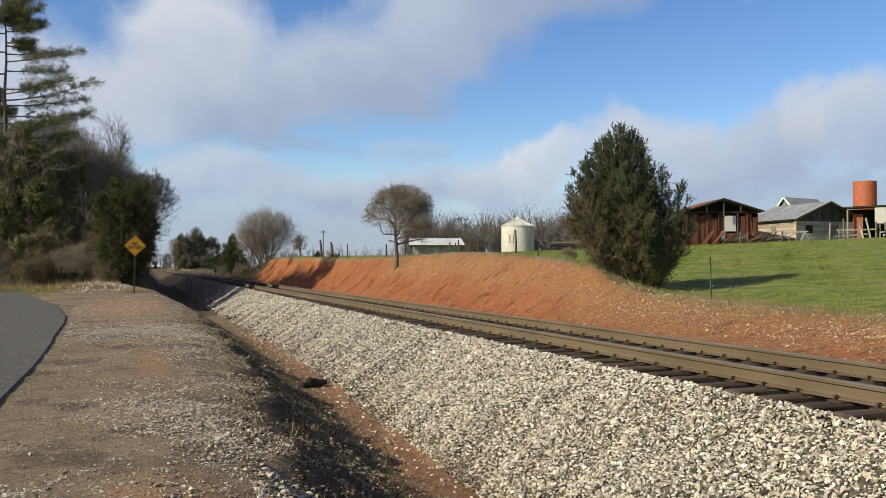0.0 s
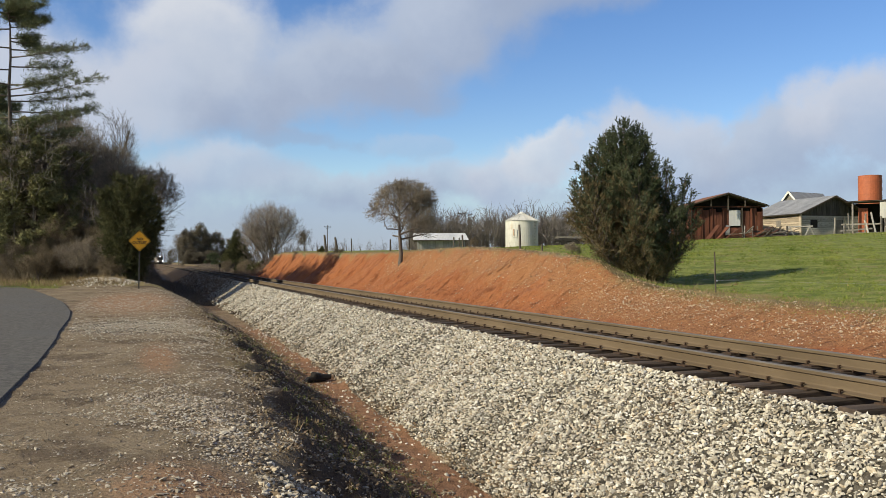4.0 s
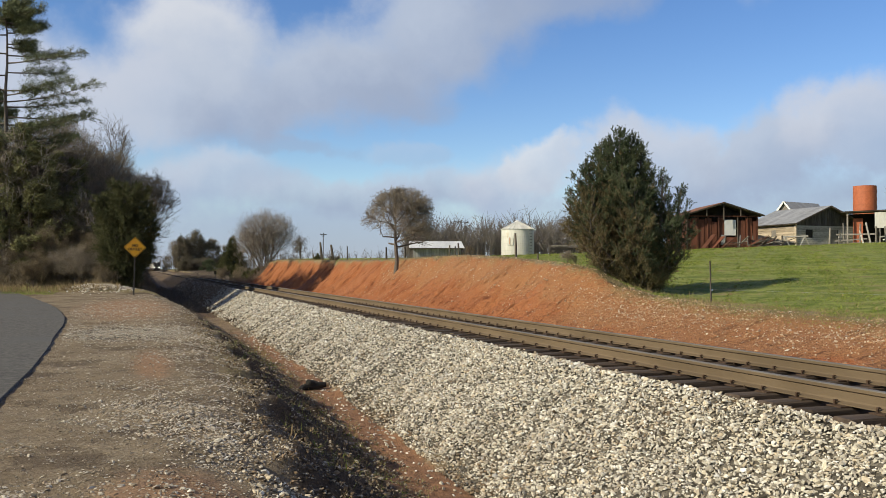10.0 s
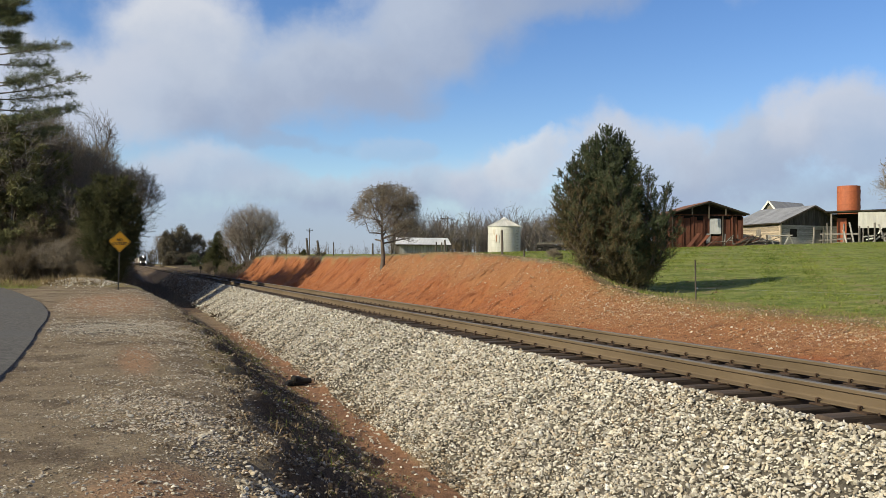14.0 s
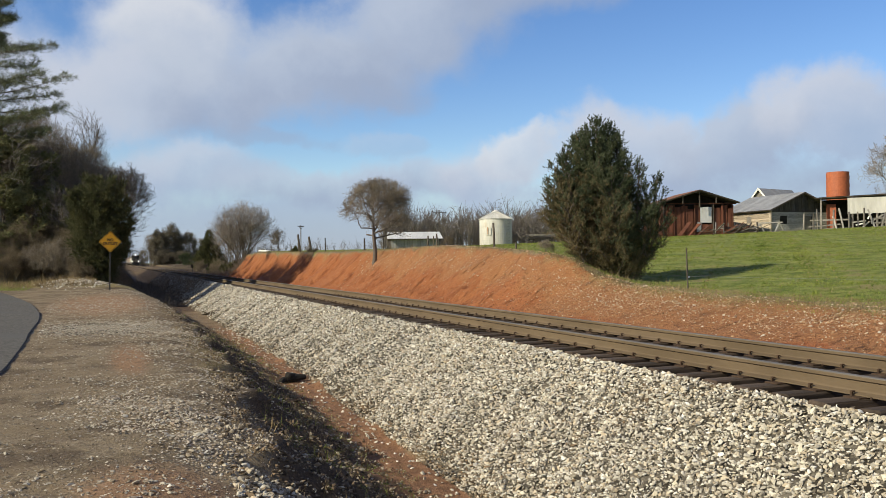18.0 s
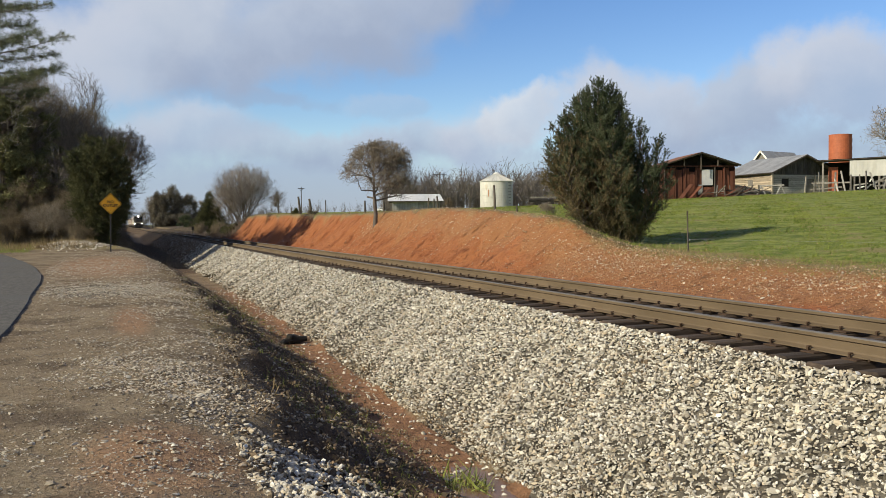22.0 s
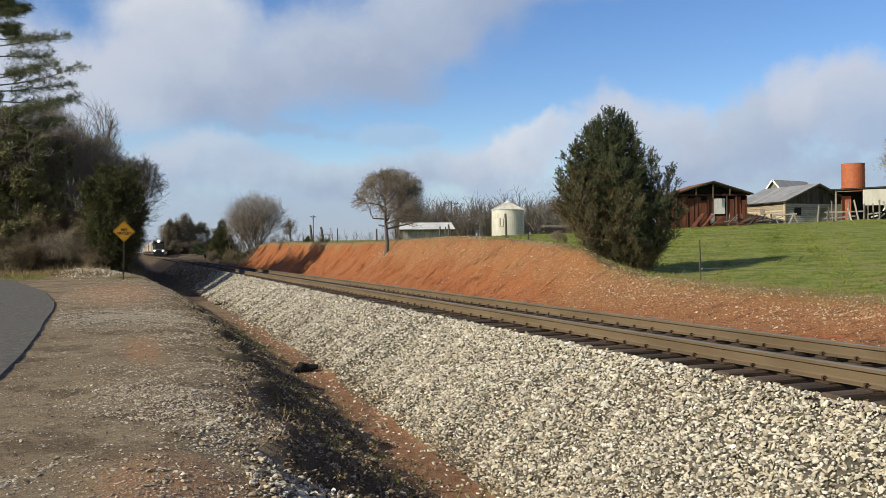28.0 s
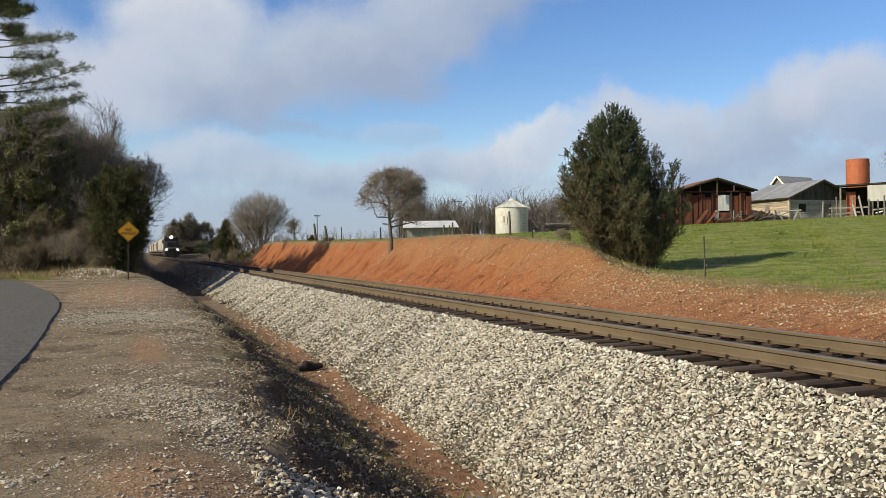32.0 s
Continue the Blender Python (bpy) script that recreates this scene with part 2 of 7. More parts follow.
M = {
    "asphalt": surface("asphalt", (0.054, 0.050, 0.044), (0.138, 0.127, 0.112), 11, 0.95, 0, 0.9, 120, c3=(0.095, 0.091, 0.085), c3_scale=0.35, c3_at=0.5),
    "ballast": stony("ballast stone", ((0.70, 0.65, 0.54), (0.36, 0.33, 0.275), (0.82, 0.79, 0.71), (0.58, 0.48, 0.345), (0.30, 0.27, 0.225), (0.64, 0.595, 0.505), (0.45, 0.42, 0.365), (0.88, 0.86, 0.81), (0.60, 0.51, 0.385), (0.34, 0.31, 0.26), (0.78, 0.74, 0.65))),
    "ballast_one": surface("single ballast stone", (0.50, 0.45, 0.36), (0.66, 0.61, 0.50), 3, 0.9, 0, 0.3, 6, "object", 0.4),
    "gravel": stony("road gravel", ((0.50, 0.455, 0.38), (0.24, 0.195, 0.14), (0.62, 0.57, 0.48), (0.36, 0.265, 0.175), (0.56, 0.51, 0.43), (0.19, 0.145, 0.10), (0.74, 0.70, 0.62))),
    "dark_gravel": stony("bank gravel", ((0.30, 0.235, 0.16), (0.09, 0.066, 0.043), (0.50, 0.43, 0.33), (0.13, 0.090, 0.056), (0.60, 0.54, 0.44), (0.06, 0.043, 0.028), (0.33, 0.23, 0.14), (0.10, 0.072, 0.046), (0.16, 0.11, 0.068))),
    "clay_stone": stony("clay stone", ((0.46, 0.27, 0.14), (0.60, 0.50, 0.37), (0.36, 0.17, 0.08), (0.54, 0.38, 0.23), (0.26, 0.14, 0.08), (0.68, 0.61, 0.50))),
    "crib_gravel": stony("crib gravel", ((0.24, 0.185, 0.125), (0.09, 0.07, 0.05), (0.36, 0.29, 0.21), (0.14, 0.10, 0.065), (0.44, 0.37, 0.28), (0.10, 0.075, 0.052))),
    "pale_board": surface("pale weathered board", (0.27, 0.26, 0.245), (0.44, 0.425, 0.40), 3, 0.9, 0, 0.5, 40, "object", 0.25, (0.17, 0.15, 0.13), 1.5, 0.6, stretch=(1, 0.4, 3)),
    "clod": surface("dark earth", (0.040, 0.030, 0.020), (0.095, 0.068, 0.045), 8, 0.95, 0, 0.5, 60),
    "rust_rail": surface("rail rust", (0.120, 0.086, 0.052), (0.168, 0.122, 0.076), 3, 0.8, 0.15, 0.3, 60, c3=(0.11, 0.075, 0.045), c3_scale=1.5, c3_at=0.58, stretch=(1, 0.2, 1)),
    "steel": surface("worn steel", (0.13, 0.115, 0.10), (0.19, 0.17, 0.15), 12, 0.62, 0.2, 0.1, 60, stretch=(1, 0.1, 1)),
    "tie": surface("creosoted tie", (0.035, 0.024, 0.017), (0.085, 0.060, 0.045), 3, 0.9, 0, 0.6, 35, "object", 0.35, (0.13, 0.10, 0.075), 3, 0.6, stretch=(0.25, 1.6, 1.6)),
    "iron": surface("rusty iron", (0.05, 0.03, 0.02), (0.10, 0.06, 0.035), 20, 0.8, 0.3, 0.3, 80),
    "bark": surface("grey bark", (0.085, 0.070, 0.058), (0.17, 0.145, 0.125), 5, 0.95, 0, 0.5, 40, stretch=(1, 1, 0.3)),
    "pale_bark": surface("pale smooth bark", (0.14, 0.122, 0.10), (0.27, 0.245, 0.21), 4, 0.9, 0, 0.3, 40, stretch=(1, 1, 0.4)),
    "twig": surface("bare twigs", (0.185, 0.156, 0.122), (0.30, 0.258, 0.208), 1.5, 0.9, 0, 0, 40, "island", 0.3),
    "brush_twig": surface("brown brush", (0.135, 0.105, 0.068), (0.26, 0.21, 0.14), 1.5, 0.9, 0, 0, 40, "island", 0.35),
    "twig_dark": surface("dark twigs", (0.12, 0.098, 0.076), (0.20, 0.165, 0.130), 1.5, 0.9, 0, 0, 40, "island", 0.3),
    "twig_pale": surface("pale twigs", (0.23, 0.20, 0.18), (0.34, 0.30, 0.27), 1.5, 0.9, 0, 0, 40, "island", 0.25),
    "cedar": leafy("cedar foliage", (0.046, 0.064, 0.034), (0.104, 0.122, 0.066)),
    "cedar_brown": leafy("bronzed cedar foliage", (0.105, 0.086, 0.043), (0.180, 0.146, 0.080)),
    "cedar_dark": leafy("dark cedar foliage", (0.056, 0.066, 0.029), (0.128, 0.126, 0.056)),
    "brush_grey": leafy("far dull brush", (0.105, 0.092, 0.066), (0.205, 0.175, 0.13)),
    "pine": leafy("pine needles", (0.11, 0.135, 0.072), (0.20, 0.22, 0.12)),
    "vine": leafy("evergreen vines", (0.135, 0.145, 0.062), (0.26, 0.25, 0.12)),
    "dry_grass": leafy("dry grass", (0.20, 0.145, 0.075), (0.34, 0.26, 0.145), 0.4),
    "green_grass": leafy("green grass", (0.16, 0.215, 0.038), (0.27, 0.29, 0.08), 0.3, 0.5),
    "dark_grass": leafy("tussock grass", (0.095, 0.138, 0.022), (0.235, 0.265, 0.058), 0.38, 0.4),
    "rust_tin": surface("rusted tin", (0.092, 0.030, 0.017), (0.165, 0.060, 0.034), 2.2, 0.75, 0.2, 0.3, 30, "object", 0.45, (0.30, 0.22, 0.18), 1.1, 0.63, stretch=(1, 1, 0.25)),
    "rust_roof": surface("rusted roofing", (0.19, 0.085, 0.045), (0.30, 0.15, 0.09), 1.6, 0.7, 0.2, 0.3, 30, "object", 0.25, (0.10, 0.05, 0.035), 0.9, 0.6),
    "grey_tin": surface("weathered tin", (0.29, 0.29, 0.29), (0.42, 0.42, 0.42), 1.4, 0.5, 0.3, 0.25, 30, "object", 0.12, (0.25, 0.19, 0.14), 0.8, 0.64),
    "pale_tin": surface("pale tin", (0.62, 0.63, 0.64), (0.74, 0.74, 0.73), 1.2, 0.5, 0.15, 0.2, 30, "object", 0.1, (0.45, 0.42, 0.37), 0.7, 0.64),
    "bin": surface("galvanised sheet", (0.50, 0.49, 0.455), (0.66, 0.65, 0.61), 1.2, 0.7, 0.0, 0.2, 40, "object", 0.05, (0.46, 0.38, 0.28), 0.9, 0.6, stretch=(1, 1, 0.3)),
    "bin_rust": surface("rust streak", (0.36, 0.17, 0.08), (0.46, 0.24, 0.12), 4, 0.8, 0, 0.2, 40),
    "log": surface("weathered board", (0.33, 0.265, 0.195), (0.50, 0.425, 0.335), 3, 0.85, 0, 0.5, 40, "object", 0.28, (0.20, 0.15, 0.11), 2, 0.62, stretch=(1, 0.4, 4)),
    "grey_board": surface("grey board", (0.17, 0.155, 0.14), (0.30, 0.275, 0.25), 3, 0.9, 0, 0.5, 40, "object", 0.3),
    "dark_board": surface("dark weathered board", (0.040, 0.036, 0.033), (0.085, 0.078, 0.072), 4, 0.9, 0, 0.5, 40, "object", 0.3, stretch=(2, 2, 0.3)),
    "post": surface("old fence post", (0.065, 0.052, 0.042), (0.125, 0.105, 0.088), 6, 0.9, 0, 0.6, 40, "object", 0.25, stretch=(1, 1, 0.2)),
    "dark": surface("dark inside", (0.012, 0.010, 0.009), (0.022, 0.019, 0.017), 3, 0.95, 0, 0, 30),
    "white_paint": surface("white paint", (0.70, 0.70, 0.69), (0.80, 0.80, 0.79), 2, 0.6, 0, 0.1, 40, c3=(0.52, 0.50, 0.46), c3_scale=1.2, c3_at=0.64),
    "silo": surface("orange silo tile", (0.34, 0.092, 0.040), (0.44, 0.128, 0.056), 2.5, 0.65, 0, 0.2, 20, "object", 0.1, (0.36, 0.10, 0.045), 0.6, 0.6),
    "sign_yellow": surface("sign sheeting", (0.75, 0.36, 0.012), (0.82, 0.42, 0.02), 6, 0.45, 0, 0.05, 80),
    "sign_black": surface("sign ink", (0.02, 0.018, 0.015), (0.03, 0.027, 0.02), 6, 0.5, 0, 0, 80),
    "post_steel": surface("galvanised post", (0.11, 0.105, 0.095), (0.17, 0.16, 0.15), 8, 0.6, 0.5, 0.2, 60),
    "loco_black": surface("locomotive paint", (0.016, 0.016, 0.017), (0.030, 0.029, 0.028), 2, 0.45, 0, 0.1, 30),
    "loco_trim": surface("dusty trim", (0.13, 0.11, 0.085), (0.20, 0.17, 0.14), 4, 0.7, 0, 0.1, 30),
    "glass": surface("dark glass", (0.02, 0.022, 0.025), (0.03, 0.032, 0.036), 2, 0.12, 0, 0, 30),
    "hopper": surface("grey hopper paint", (0.50, 0.47, 0.42), (0.62, 0.59, 0.53), 0.8, 0.65, 0, 0.1, 20, c3=(0.38, 0.30, 0.23), c3_scale=0.6, c3_at=0.56),
    "boxcar": surface("oxide boxcar paint", (0.16, 0.06, 0.035), (0.22, 0.09, 0.05), 0.8, 0.7, 0, 0.1, 20, c3=(0.12, 0.06, 0.04), c3_scale=0.6, c3_at=0.58),
    "car_white": surface("white car paint", (0.74, 0.74, 0.73), (0.80, 0.80, 0.79), 1.5, 0.3, 0, 0, 30),
    "lamp": glow("headlight", (1.0, 0.88, 0.70), 14.0),
    "far_wood": surface("far bare wood", (0.135, 0.115, 0.105), (0.21, 0.185, 0.17), 0.35, 0.95, 0, 0, 10),
    "water": surface("muddy water", (0.16, 0.085, 0.05), (0.19, 0.105, 0.065), 2, 0.2, 0, 0.02, 12),
}

# ---- mesh helpers ----


class Shape:
    """Collects vertices and faces."""

    def __init__(self):
        self.v, self.f, self.m = [], [], []

    def add(self, verts, faces, slot=0):
        base = len(self.v)
        self.v.extend(tuple(p) for p in verts)
        self.f.extend(tuple(i + base for i in face) for face in faces)
        self.m.extend([slot] * len(faces))
        return self

    def box(self, c, s, turn=None, slot=0, bevel=0.0):
        """A box with chamfered edges where bevel is given; c centre, s full size, turn a matrix."""
        hx, hy, hz = s[0] / 2, s[1] / 2, s[2] / 2
        if bevel:
            bm = bmesh.new()
            bmesh.ops.create_cube(bm, size=1, matrix=Matrix.Diagonal((s[0], s[1], s[2], 1)))
            bmesh.ops.bevel(bm, geom=bm.edges[:], offset=bevel, segments=1, affect="EDGES")
            bm.verts.index_update()
            pts, faces = [v.co.copy() for v in bm.verts], [[v.index for v in f.verts] for f in bm.faces]
            bm.free()
        else:
            pts = [Vector((x, y, z)) for x in (-hx, hx) for y in (-hy, hy) for z in (-hz, hz)]
            faces = [(0, 1, 3, 2), (4, 6, 7, 5), (0, 4, 5, 1), (2, 3, 7, 6), (0, 2, 6, 4), (1, 5, 7, 3)]
        if turn is not None:
            pts = [turn @ p for p in pts]
        return self.add([p + Vector(c) for p in pts], faces, slot)

    def tube(self, a, b, ra, rb=None, n=8, slot=0):
        a, b = Vector(a), Vector(b)
        rb = ra if rb is None else rb
        d = (b - a).normalized()
        u = d.orthogonal().normalized()
        w = d.cross(u)
        ring = [u * math.cos(k * 2 * math.pi / n) + w * math.sin(k * 2 * math.pi / n) for k in range(n)]
        pts = [a + p * ra for p in ring] + [b + p * rb for p in ring]
        faces = [(k, (k + 1) % n, n + (k + 1) % n, n + k) for k in range(n)] + [tuple(range(n - 1, -1, -1)), tuple(range(n, 2 * n))]
        return self.add(pts, faces, slot)

    def beam(self, a, b, w, h=None):
        """A square bar from a to b."""
        a, b = Vector(a), Vector(b)
        h = h or w
        d = b - a
        turn = d.to_track_quat("X", "Z").to_matrix()
        return self.box((a + b) / 2, (d.length, w, h), turn)

    def sheet(self, pts):
        return self.add(pts, [tuple(range(len(pts)))])


def mesh_of(name, shape, material=None, smooth=False):
    me = bpy.data.meshes.new(name)
    me.from_pydata(shape.v, [], shape.f)
    mats = material if isinstance(material, (list, tuple)) else [material]
    for m in mats:
        if m:
            me.materials.append(m)
    if len(mats) > 1:
        me.polygons.foreach_set("material_index", shape.m)
    if smooth:
        me.polygons.foreach_set("use_smooth", [True] * len(me.polygons))
    me.update()
    return me


def part(name, shape, material, parent=None, label="", smooth=False, place=None):
    """One mesh object, under a thing or a part."""
    me = shape if isinstance(shape, bpy.types.Mesh) else mesh_of(name, shape, material, smooth)
    ob = new(name, me)
    if parent:
        ob.parent = parent
    if place is not None:
        ob.matrix_basis = place
    return tagged(ob, label)


def soup(name, verts, faces, material, flat=True):
    """A mesh from arrays: verts (n, 3), faces (m, 3 or 4)."""
    me = bpy.data.meshes.new(name)
    k = faces.shape[1]
    me.vertices.add(len(verts))
    me.vertices.foreach_set("co", np.ascontiguousarray(verts, dtype=np.float32).ravel())
    me.loops.add(faces.size)
    me.loops.foreach_set("vertex_index", np.ascontiguousarray(faces, dtype=np.int32).ravel())
    me.polygons.add(len(faces))
    me.polygons.foreach_set("loop_start", np.arange(0, faces.size, k, dtype=np.int32))
    me.materials.append(material)
    me.update(calc_edges=True)
    if flat:
        me.shade_flat()
    return me


def thing(name, label, category, place=None, group="", kind=""):
    ob = new(name)
    if place is not None:
        ob.matrix_basis = place
    return tagged(ob, label, category, group, kind)

# ---- the ground: one height for every place ----
TRACK_X, RAIL_Z = 7.33, 0.423


def lerp(y, ys, zs):
    return np.interp(y, ys, zs)


def step(a, b, x):
    t = np.clip((np.asarray(x, float) - a) / (b - a), 0, 1)
    return t * t * (3 - 2 * t)


def wave(x, y, s, seed=0.0):
    """Smooth unevenness between -1 and 1."""
    return (np.sin(x * s + seed) * np.cos(y * s * 0.83 + seed * 1.7) + 0.6 * np.sin(x * s * 2.3 + y * s * 1.9 + seed * 2.1) + 0.4 * np.cos(x * s * 4.1 - y * s * 3.7 + seed)) / 2.0


def crest(y):
    return lerp(y, (0, 12, 17, 20, 21.7, 22.9, 24.5, 27, 30, 34, 45, 60, 70, 85, 92, 98, 105, 140, 300), (0.45, 0.55, 0.66, 0.82, 1.12, 1.6, 1.78, 1.93, 2.07, 2.2, 2.12, 2.2, 2.35, 2.5, 2.3, 0.95, 0.35, 0.4, 0.5))


def bank_edge(y):
    return lerp(y, (0, 4, 7, 9.6, 13, 19, 30, 38, 48, 57, 70), (0.95, 1.0, 1.05, 1.35, 1.6, 1.7, 1.75, 1.65, 1.05, 0.45, 0.1))


def ditch(y):
    return lerp(y, (0, 8, 11, 15, 20, 28, 44, 67, 100, 300), (-1.36, -1.34, -1.28, -1.17, -1.02, -0.99, -1.06, -1.2, -1.2, -0.8))


def ground_z(x, y):
    x, y = np.broadcast_arrays(np.asarray(x, float), np.asarray(y, float))
    left = lerp(y, (0, 12, 30, 45, 60, 80, 400), (0.0, 0.0, 0.1, 0.2, 0.45, 0.7, 0.9)) + 0.012 * np.clip(-x - 8, 0, 60)
    xe, zd = bank_edge(y) + (0.16 * np.sin(y * 1.7) + 0.12 * np.sin(y * 3.9 + 1.0) + 0.07 * np.sin(y * 8.3)) * step(40, 20, y), ditch(y)
    down = np.clip((x - xe) / (3.35 - xe), 0, 1)
    left = left - 0.17 * step(-0.9, 0.1, x - xe)
    hollow = step(6.3, 7.8, y)
    flat_bank, hollow_bank = np.interp(down, (0, 0.05, 0.12, 1), (0, 0.05, 0.14, 1)), np.interp(down, (0, 0.03, 0.12, 0.35, 0.75, 1), (0, 0.05, 0.185, 0.415, 0.79, 1))
    gentle, steep = flat_bank + (hollow_bank - flat_bank) * hollow, np.interp(down, (0, 0.02, 0.16, 1), (0, 0.1, 0.66, 1))
    z = left + (zd - left) * (gentle + (steep - gentle) * step(26, 40, y))
    toe_x = 4.0 + 0.13 * np.sin(y * 1.3 + 0.6) + 0.08 * np.sin(y * 3.1) + 0.05 * np.sin(y * 7.3 + 2.0)
    slope = np.clip((x - toe_x) / (5.95 - toe_x), 0, 1)
    z = np.where(x > toe_x, zd + (0.165 - zd) * slope, z)
    z = z - 0.07 * step(6.05, 6.35, x) * step(8.75, 8.6, x)
    z = np.where(x > 8.75, 0.185 - 0.34 * np.clip((x - 8.75) / 0.85, 0, 1), z)
    # clay cut
    cr = crest(y)
    toe = 9.95 + 0.25 * np.sin(y * 0.35)
    face = np.clip((x - toe) / (12.9 - toe), 0, 1)
    gully = np.abs(np.sin(y * 0.55 + 0.8 * np.sin(y * 0.23))) ** 5 * (0.34 + 0.5 * step(40, 56, y)) + np.abs(np.sin(y * 1.7 + 1.1 * np.sin(y * 0.71) + face)) ** 6 * 0.13 * step(48, 36, y) + 0.06 * wave(x * 2, y, 1.3, 4.4)
    gully = gully + 0.06 * wave(x, y, 2.7, 8.1) + 0.05 * wave(x, y, 6.1, 3.3) + 0.035 * wave(x, y, 12.3, 5.7)
    gully = gully * np.clip(cr - 0.75, 0.15, 1) * np.sin(face * np.pi) ** 0.7
    scarp = (0.88 * face + 0.12 * face * face) ** (1 + 0.45 * step(40, 58, y) * step(115, 95, y))
    z = np.where(x > toe, -0.155 + (cr + 0.155) * scarp - gully, z)
    base = lerp(y, (0, 18, 24, 30, 45, 85, 92, 100, 140), (0.42, 0.62, 0.72, 1.05, 1.75, 2.4, 2.1, 0.7, 0.6))
    cr = cr + (base - cr) * step(12.9, 15.2, x)
    field = cr + (3.75 - cr) * np.clip((x - 12.9) / 40, 0, 1) ** 1.08 + 0.028 * np.clip(x - 53, 0, 40)
    far = step(170, 420, np.hypot(x, y))
    field = field * (1 - far) + 1.0 * far
    # low rise that carries the country road
    az, rr = np.degrees(np.arctan2(x, np.maximum(y, 1e-3))), np.hypot(x, y)
    field = field + 3.5 * np.exp(-((rr - 325) / 70) ** 2) * step(6.8, 9.5, az) * step(26, 18, az)
    z = np.where(x > 12.9, field + 0.05 * wave(x, y, 0.9, 2.0) * np.clip((x - 12.9) / 2, 0, 1) * (0.25 + 0.75 * step(22, 16, x)), z)
    on_bank = step(0.0, 0.4, x - xe) * step(3.5, 3.0, x)
    z = z + on_bank * (0.06 * wave(x, y, 3.3, 0.9) + 0.045 * wave(x, y, 8.5, 2.2)) * step(60, 30, y)
    uneven = np.where((x < xe) | (x > 12.9), 0.02, 0.012)
    uneven = uneven * step(20, 14.5, x)
    off_bed = (x < 3.9) | (x > 8.8)
    z = z + np.where(off_bed, uneven * wave(x, y, 2.1, 0.4) + 0.5 * uneven * wave(x, y, 7.0, 1.3), 0.01 * wave(x, y, 3.0, 0.7) * ((x < 5.6) & (x > 3.9)))
    # heap of gravel beside the sign
    heap = np.exp(-(((x + 2.3) / 1.7) ** 2 + ((y - 51) / 2.2) ** 2))
    return z + 0.38 * heap


def gz(x, y):
    return float(ground_z(x, y))


ROAD_EDGE = [(-1.35, -40), (-1.4, 0), (-1.46, 8), (-1.51, 10.8), (-1.55, 12.5), (-1.58, 14.5), (-1.70, 18.5), (-1.80, 22.3), (-1.98, 26), (-2.42, 30.5), (-3.5, 37.2), (-5.5, 46.5), (-7.4, 53), (-11, 61), (-17, 69), (-30, 80)]


def road_right(y):
    return np.interp(y, [p[1] for p in ROAD_EDGE], [p[0] for p in ROAD_EDGE])


def graded(a, b, first, ratio):
    out, x, s = [a], a, first
    while x < b:
        x += s
        s *= ratio
        out.append(x)
    return out


xs = np.array(sorted(set([round(v, 3) for v in
      [-v for v in graded(4.0, 2500, 0.4, 1.09)] + list(np.arange(-4, 14.5, 0.11)) + graded(14.5, 2500, 0.3, 1.06)])))
ys = np.array(sorted(set([round(v, 3) for v in
      [-v for v in graded(0.0, 2000, 0.8, 1.2)] + list(np.arange(0.5, 4.5, 0.25)) + graded(4.5, 3500, 0.07, 1.009)])))
gx, gy = np.meshgrid(xs, ys)
gh = ground_z(gx, gy)
nx, ny = len(xs), len(ys)
idx = np.arange(nx * ny).reshape(ny, nx)
quads = np.stack([idx[:-1, :-1], idx[:-1, 1:], idx[1:, 1:], idx[1:, :-1]], -1).reshape(-1, 4)

# what covers the ground: clay, green grass, stone, mud; and dry grass
fx, fy = gx.ravel(), gy.ravel()
w1, w2 = wave(fx, fy, 1.1, 5.0), wave(fx, fy, 3.1, 9.0)
jitter = 0.25 * w1 + 0.18 * w2
xe = bank_edge(fy)
near = np.clip(1 - fy / 130, 0, 1)
clay = step(9.3, 9.9, fx + jitter) * (1 - step(12.6, 13.1, fx + 0.5 * jitter - 0.35 * step(24, 20, fy)))
clay = clay * (1 - step(100, 118, fy))
grass = step(12.7, 13.5, fx + jitter * 1.2 - 0.9 * step(24, 19, fy) * (1 + w1))
grass = np.maximum(grass * (1 - step(112, 122, fy) * step(30, 24, fx)), step(115, 125, fy) * step(22, 30, fx))
verge = step(1.5, 0.0, np.abs(fx + 6.5 + jitter * 2) - 7.5) * step(47, 50, fy + jitter * 3) * (1 - step(58, 66, fy))
dry = np.maximum(verge, 0.62 * np.exp(-((fx - 13.1 - jitter) / 0.5) ** 2) * step(9, 12, fy))
dry = np.maximum(dry, step(56, 62, fy) * step(-0.6, -2.0, fx) * 0.5)
dry = np.maximum(dry, 0.72 * step(0.1, 0.7, w1) * (fx > 13.6))
dry = np.maximum(dry, 0.6 * np.exp(-(((fx - xe + 0.1) / 0.5) ** 2)) * step(10, 13, fy) * step(26, 20, fy))
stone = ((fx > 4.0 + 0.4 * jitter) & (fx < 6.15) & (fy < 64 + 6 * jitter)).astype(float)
stone = np.maximum(stone, 0.8 * np.exp(-(((fx + 0.4) / 1.5) ** 2 + ((fy - 21) / 2.6) ** 2)) + np.exp(-(((fx + 2.3) / 1.7) ** 2 + ((fy - 51) / 2.2) ** 2)))
mud = step(2.95, 3.3, fx + 0.9 * jitter + 0.35 * step(12, 7, fy)) * (1 - step(3.85, 4.15, fx + 0.5 * jitter)) * step(120, 60, fy) * (0.35 + 0.65 * step(38, 26, fy + 5 * jitter))
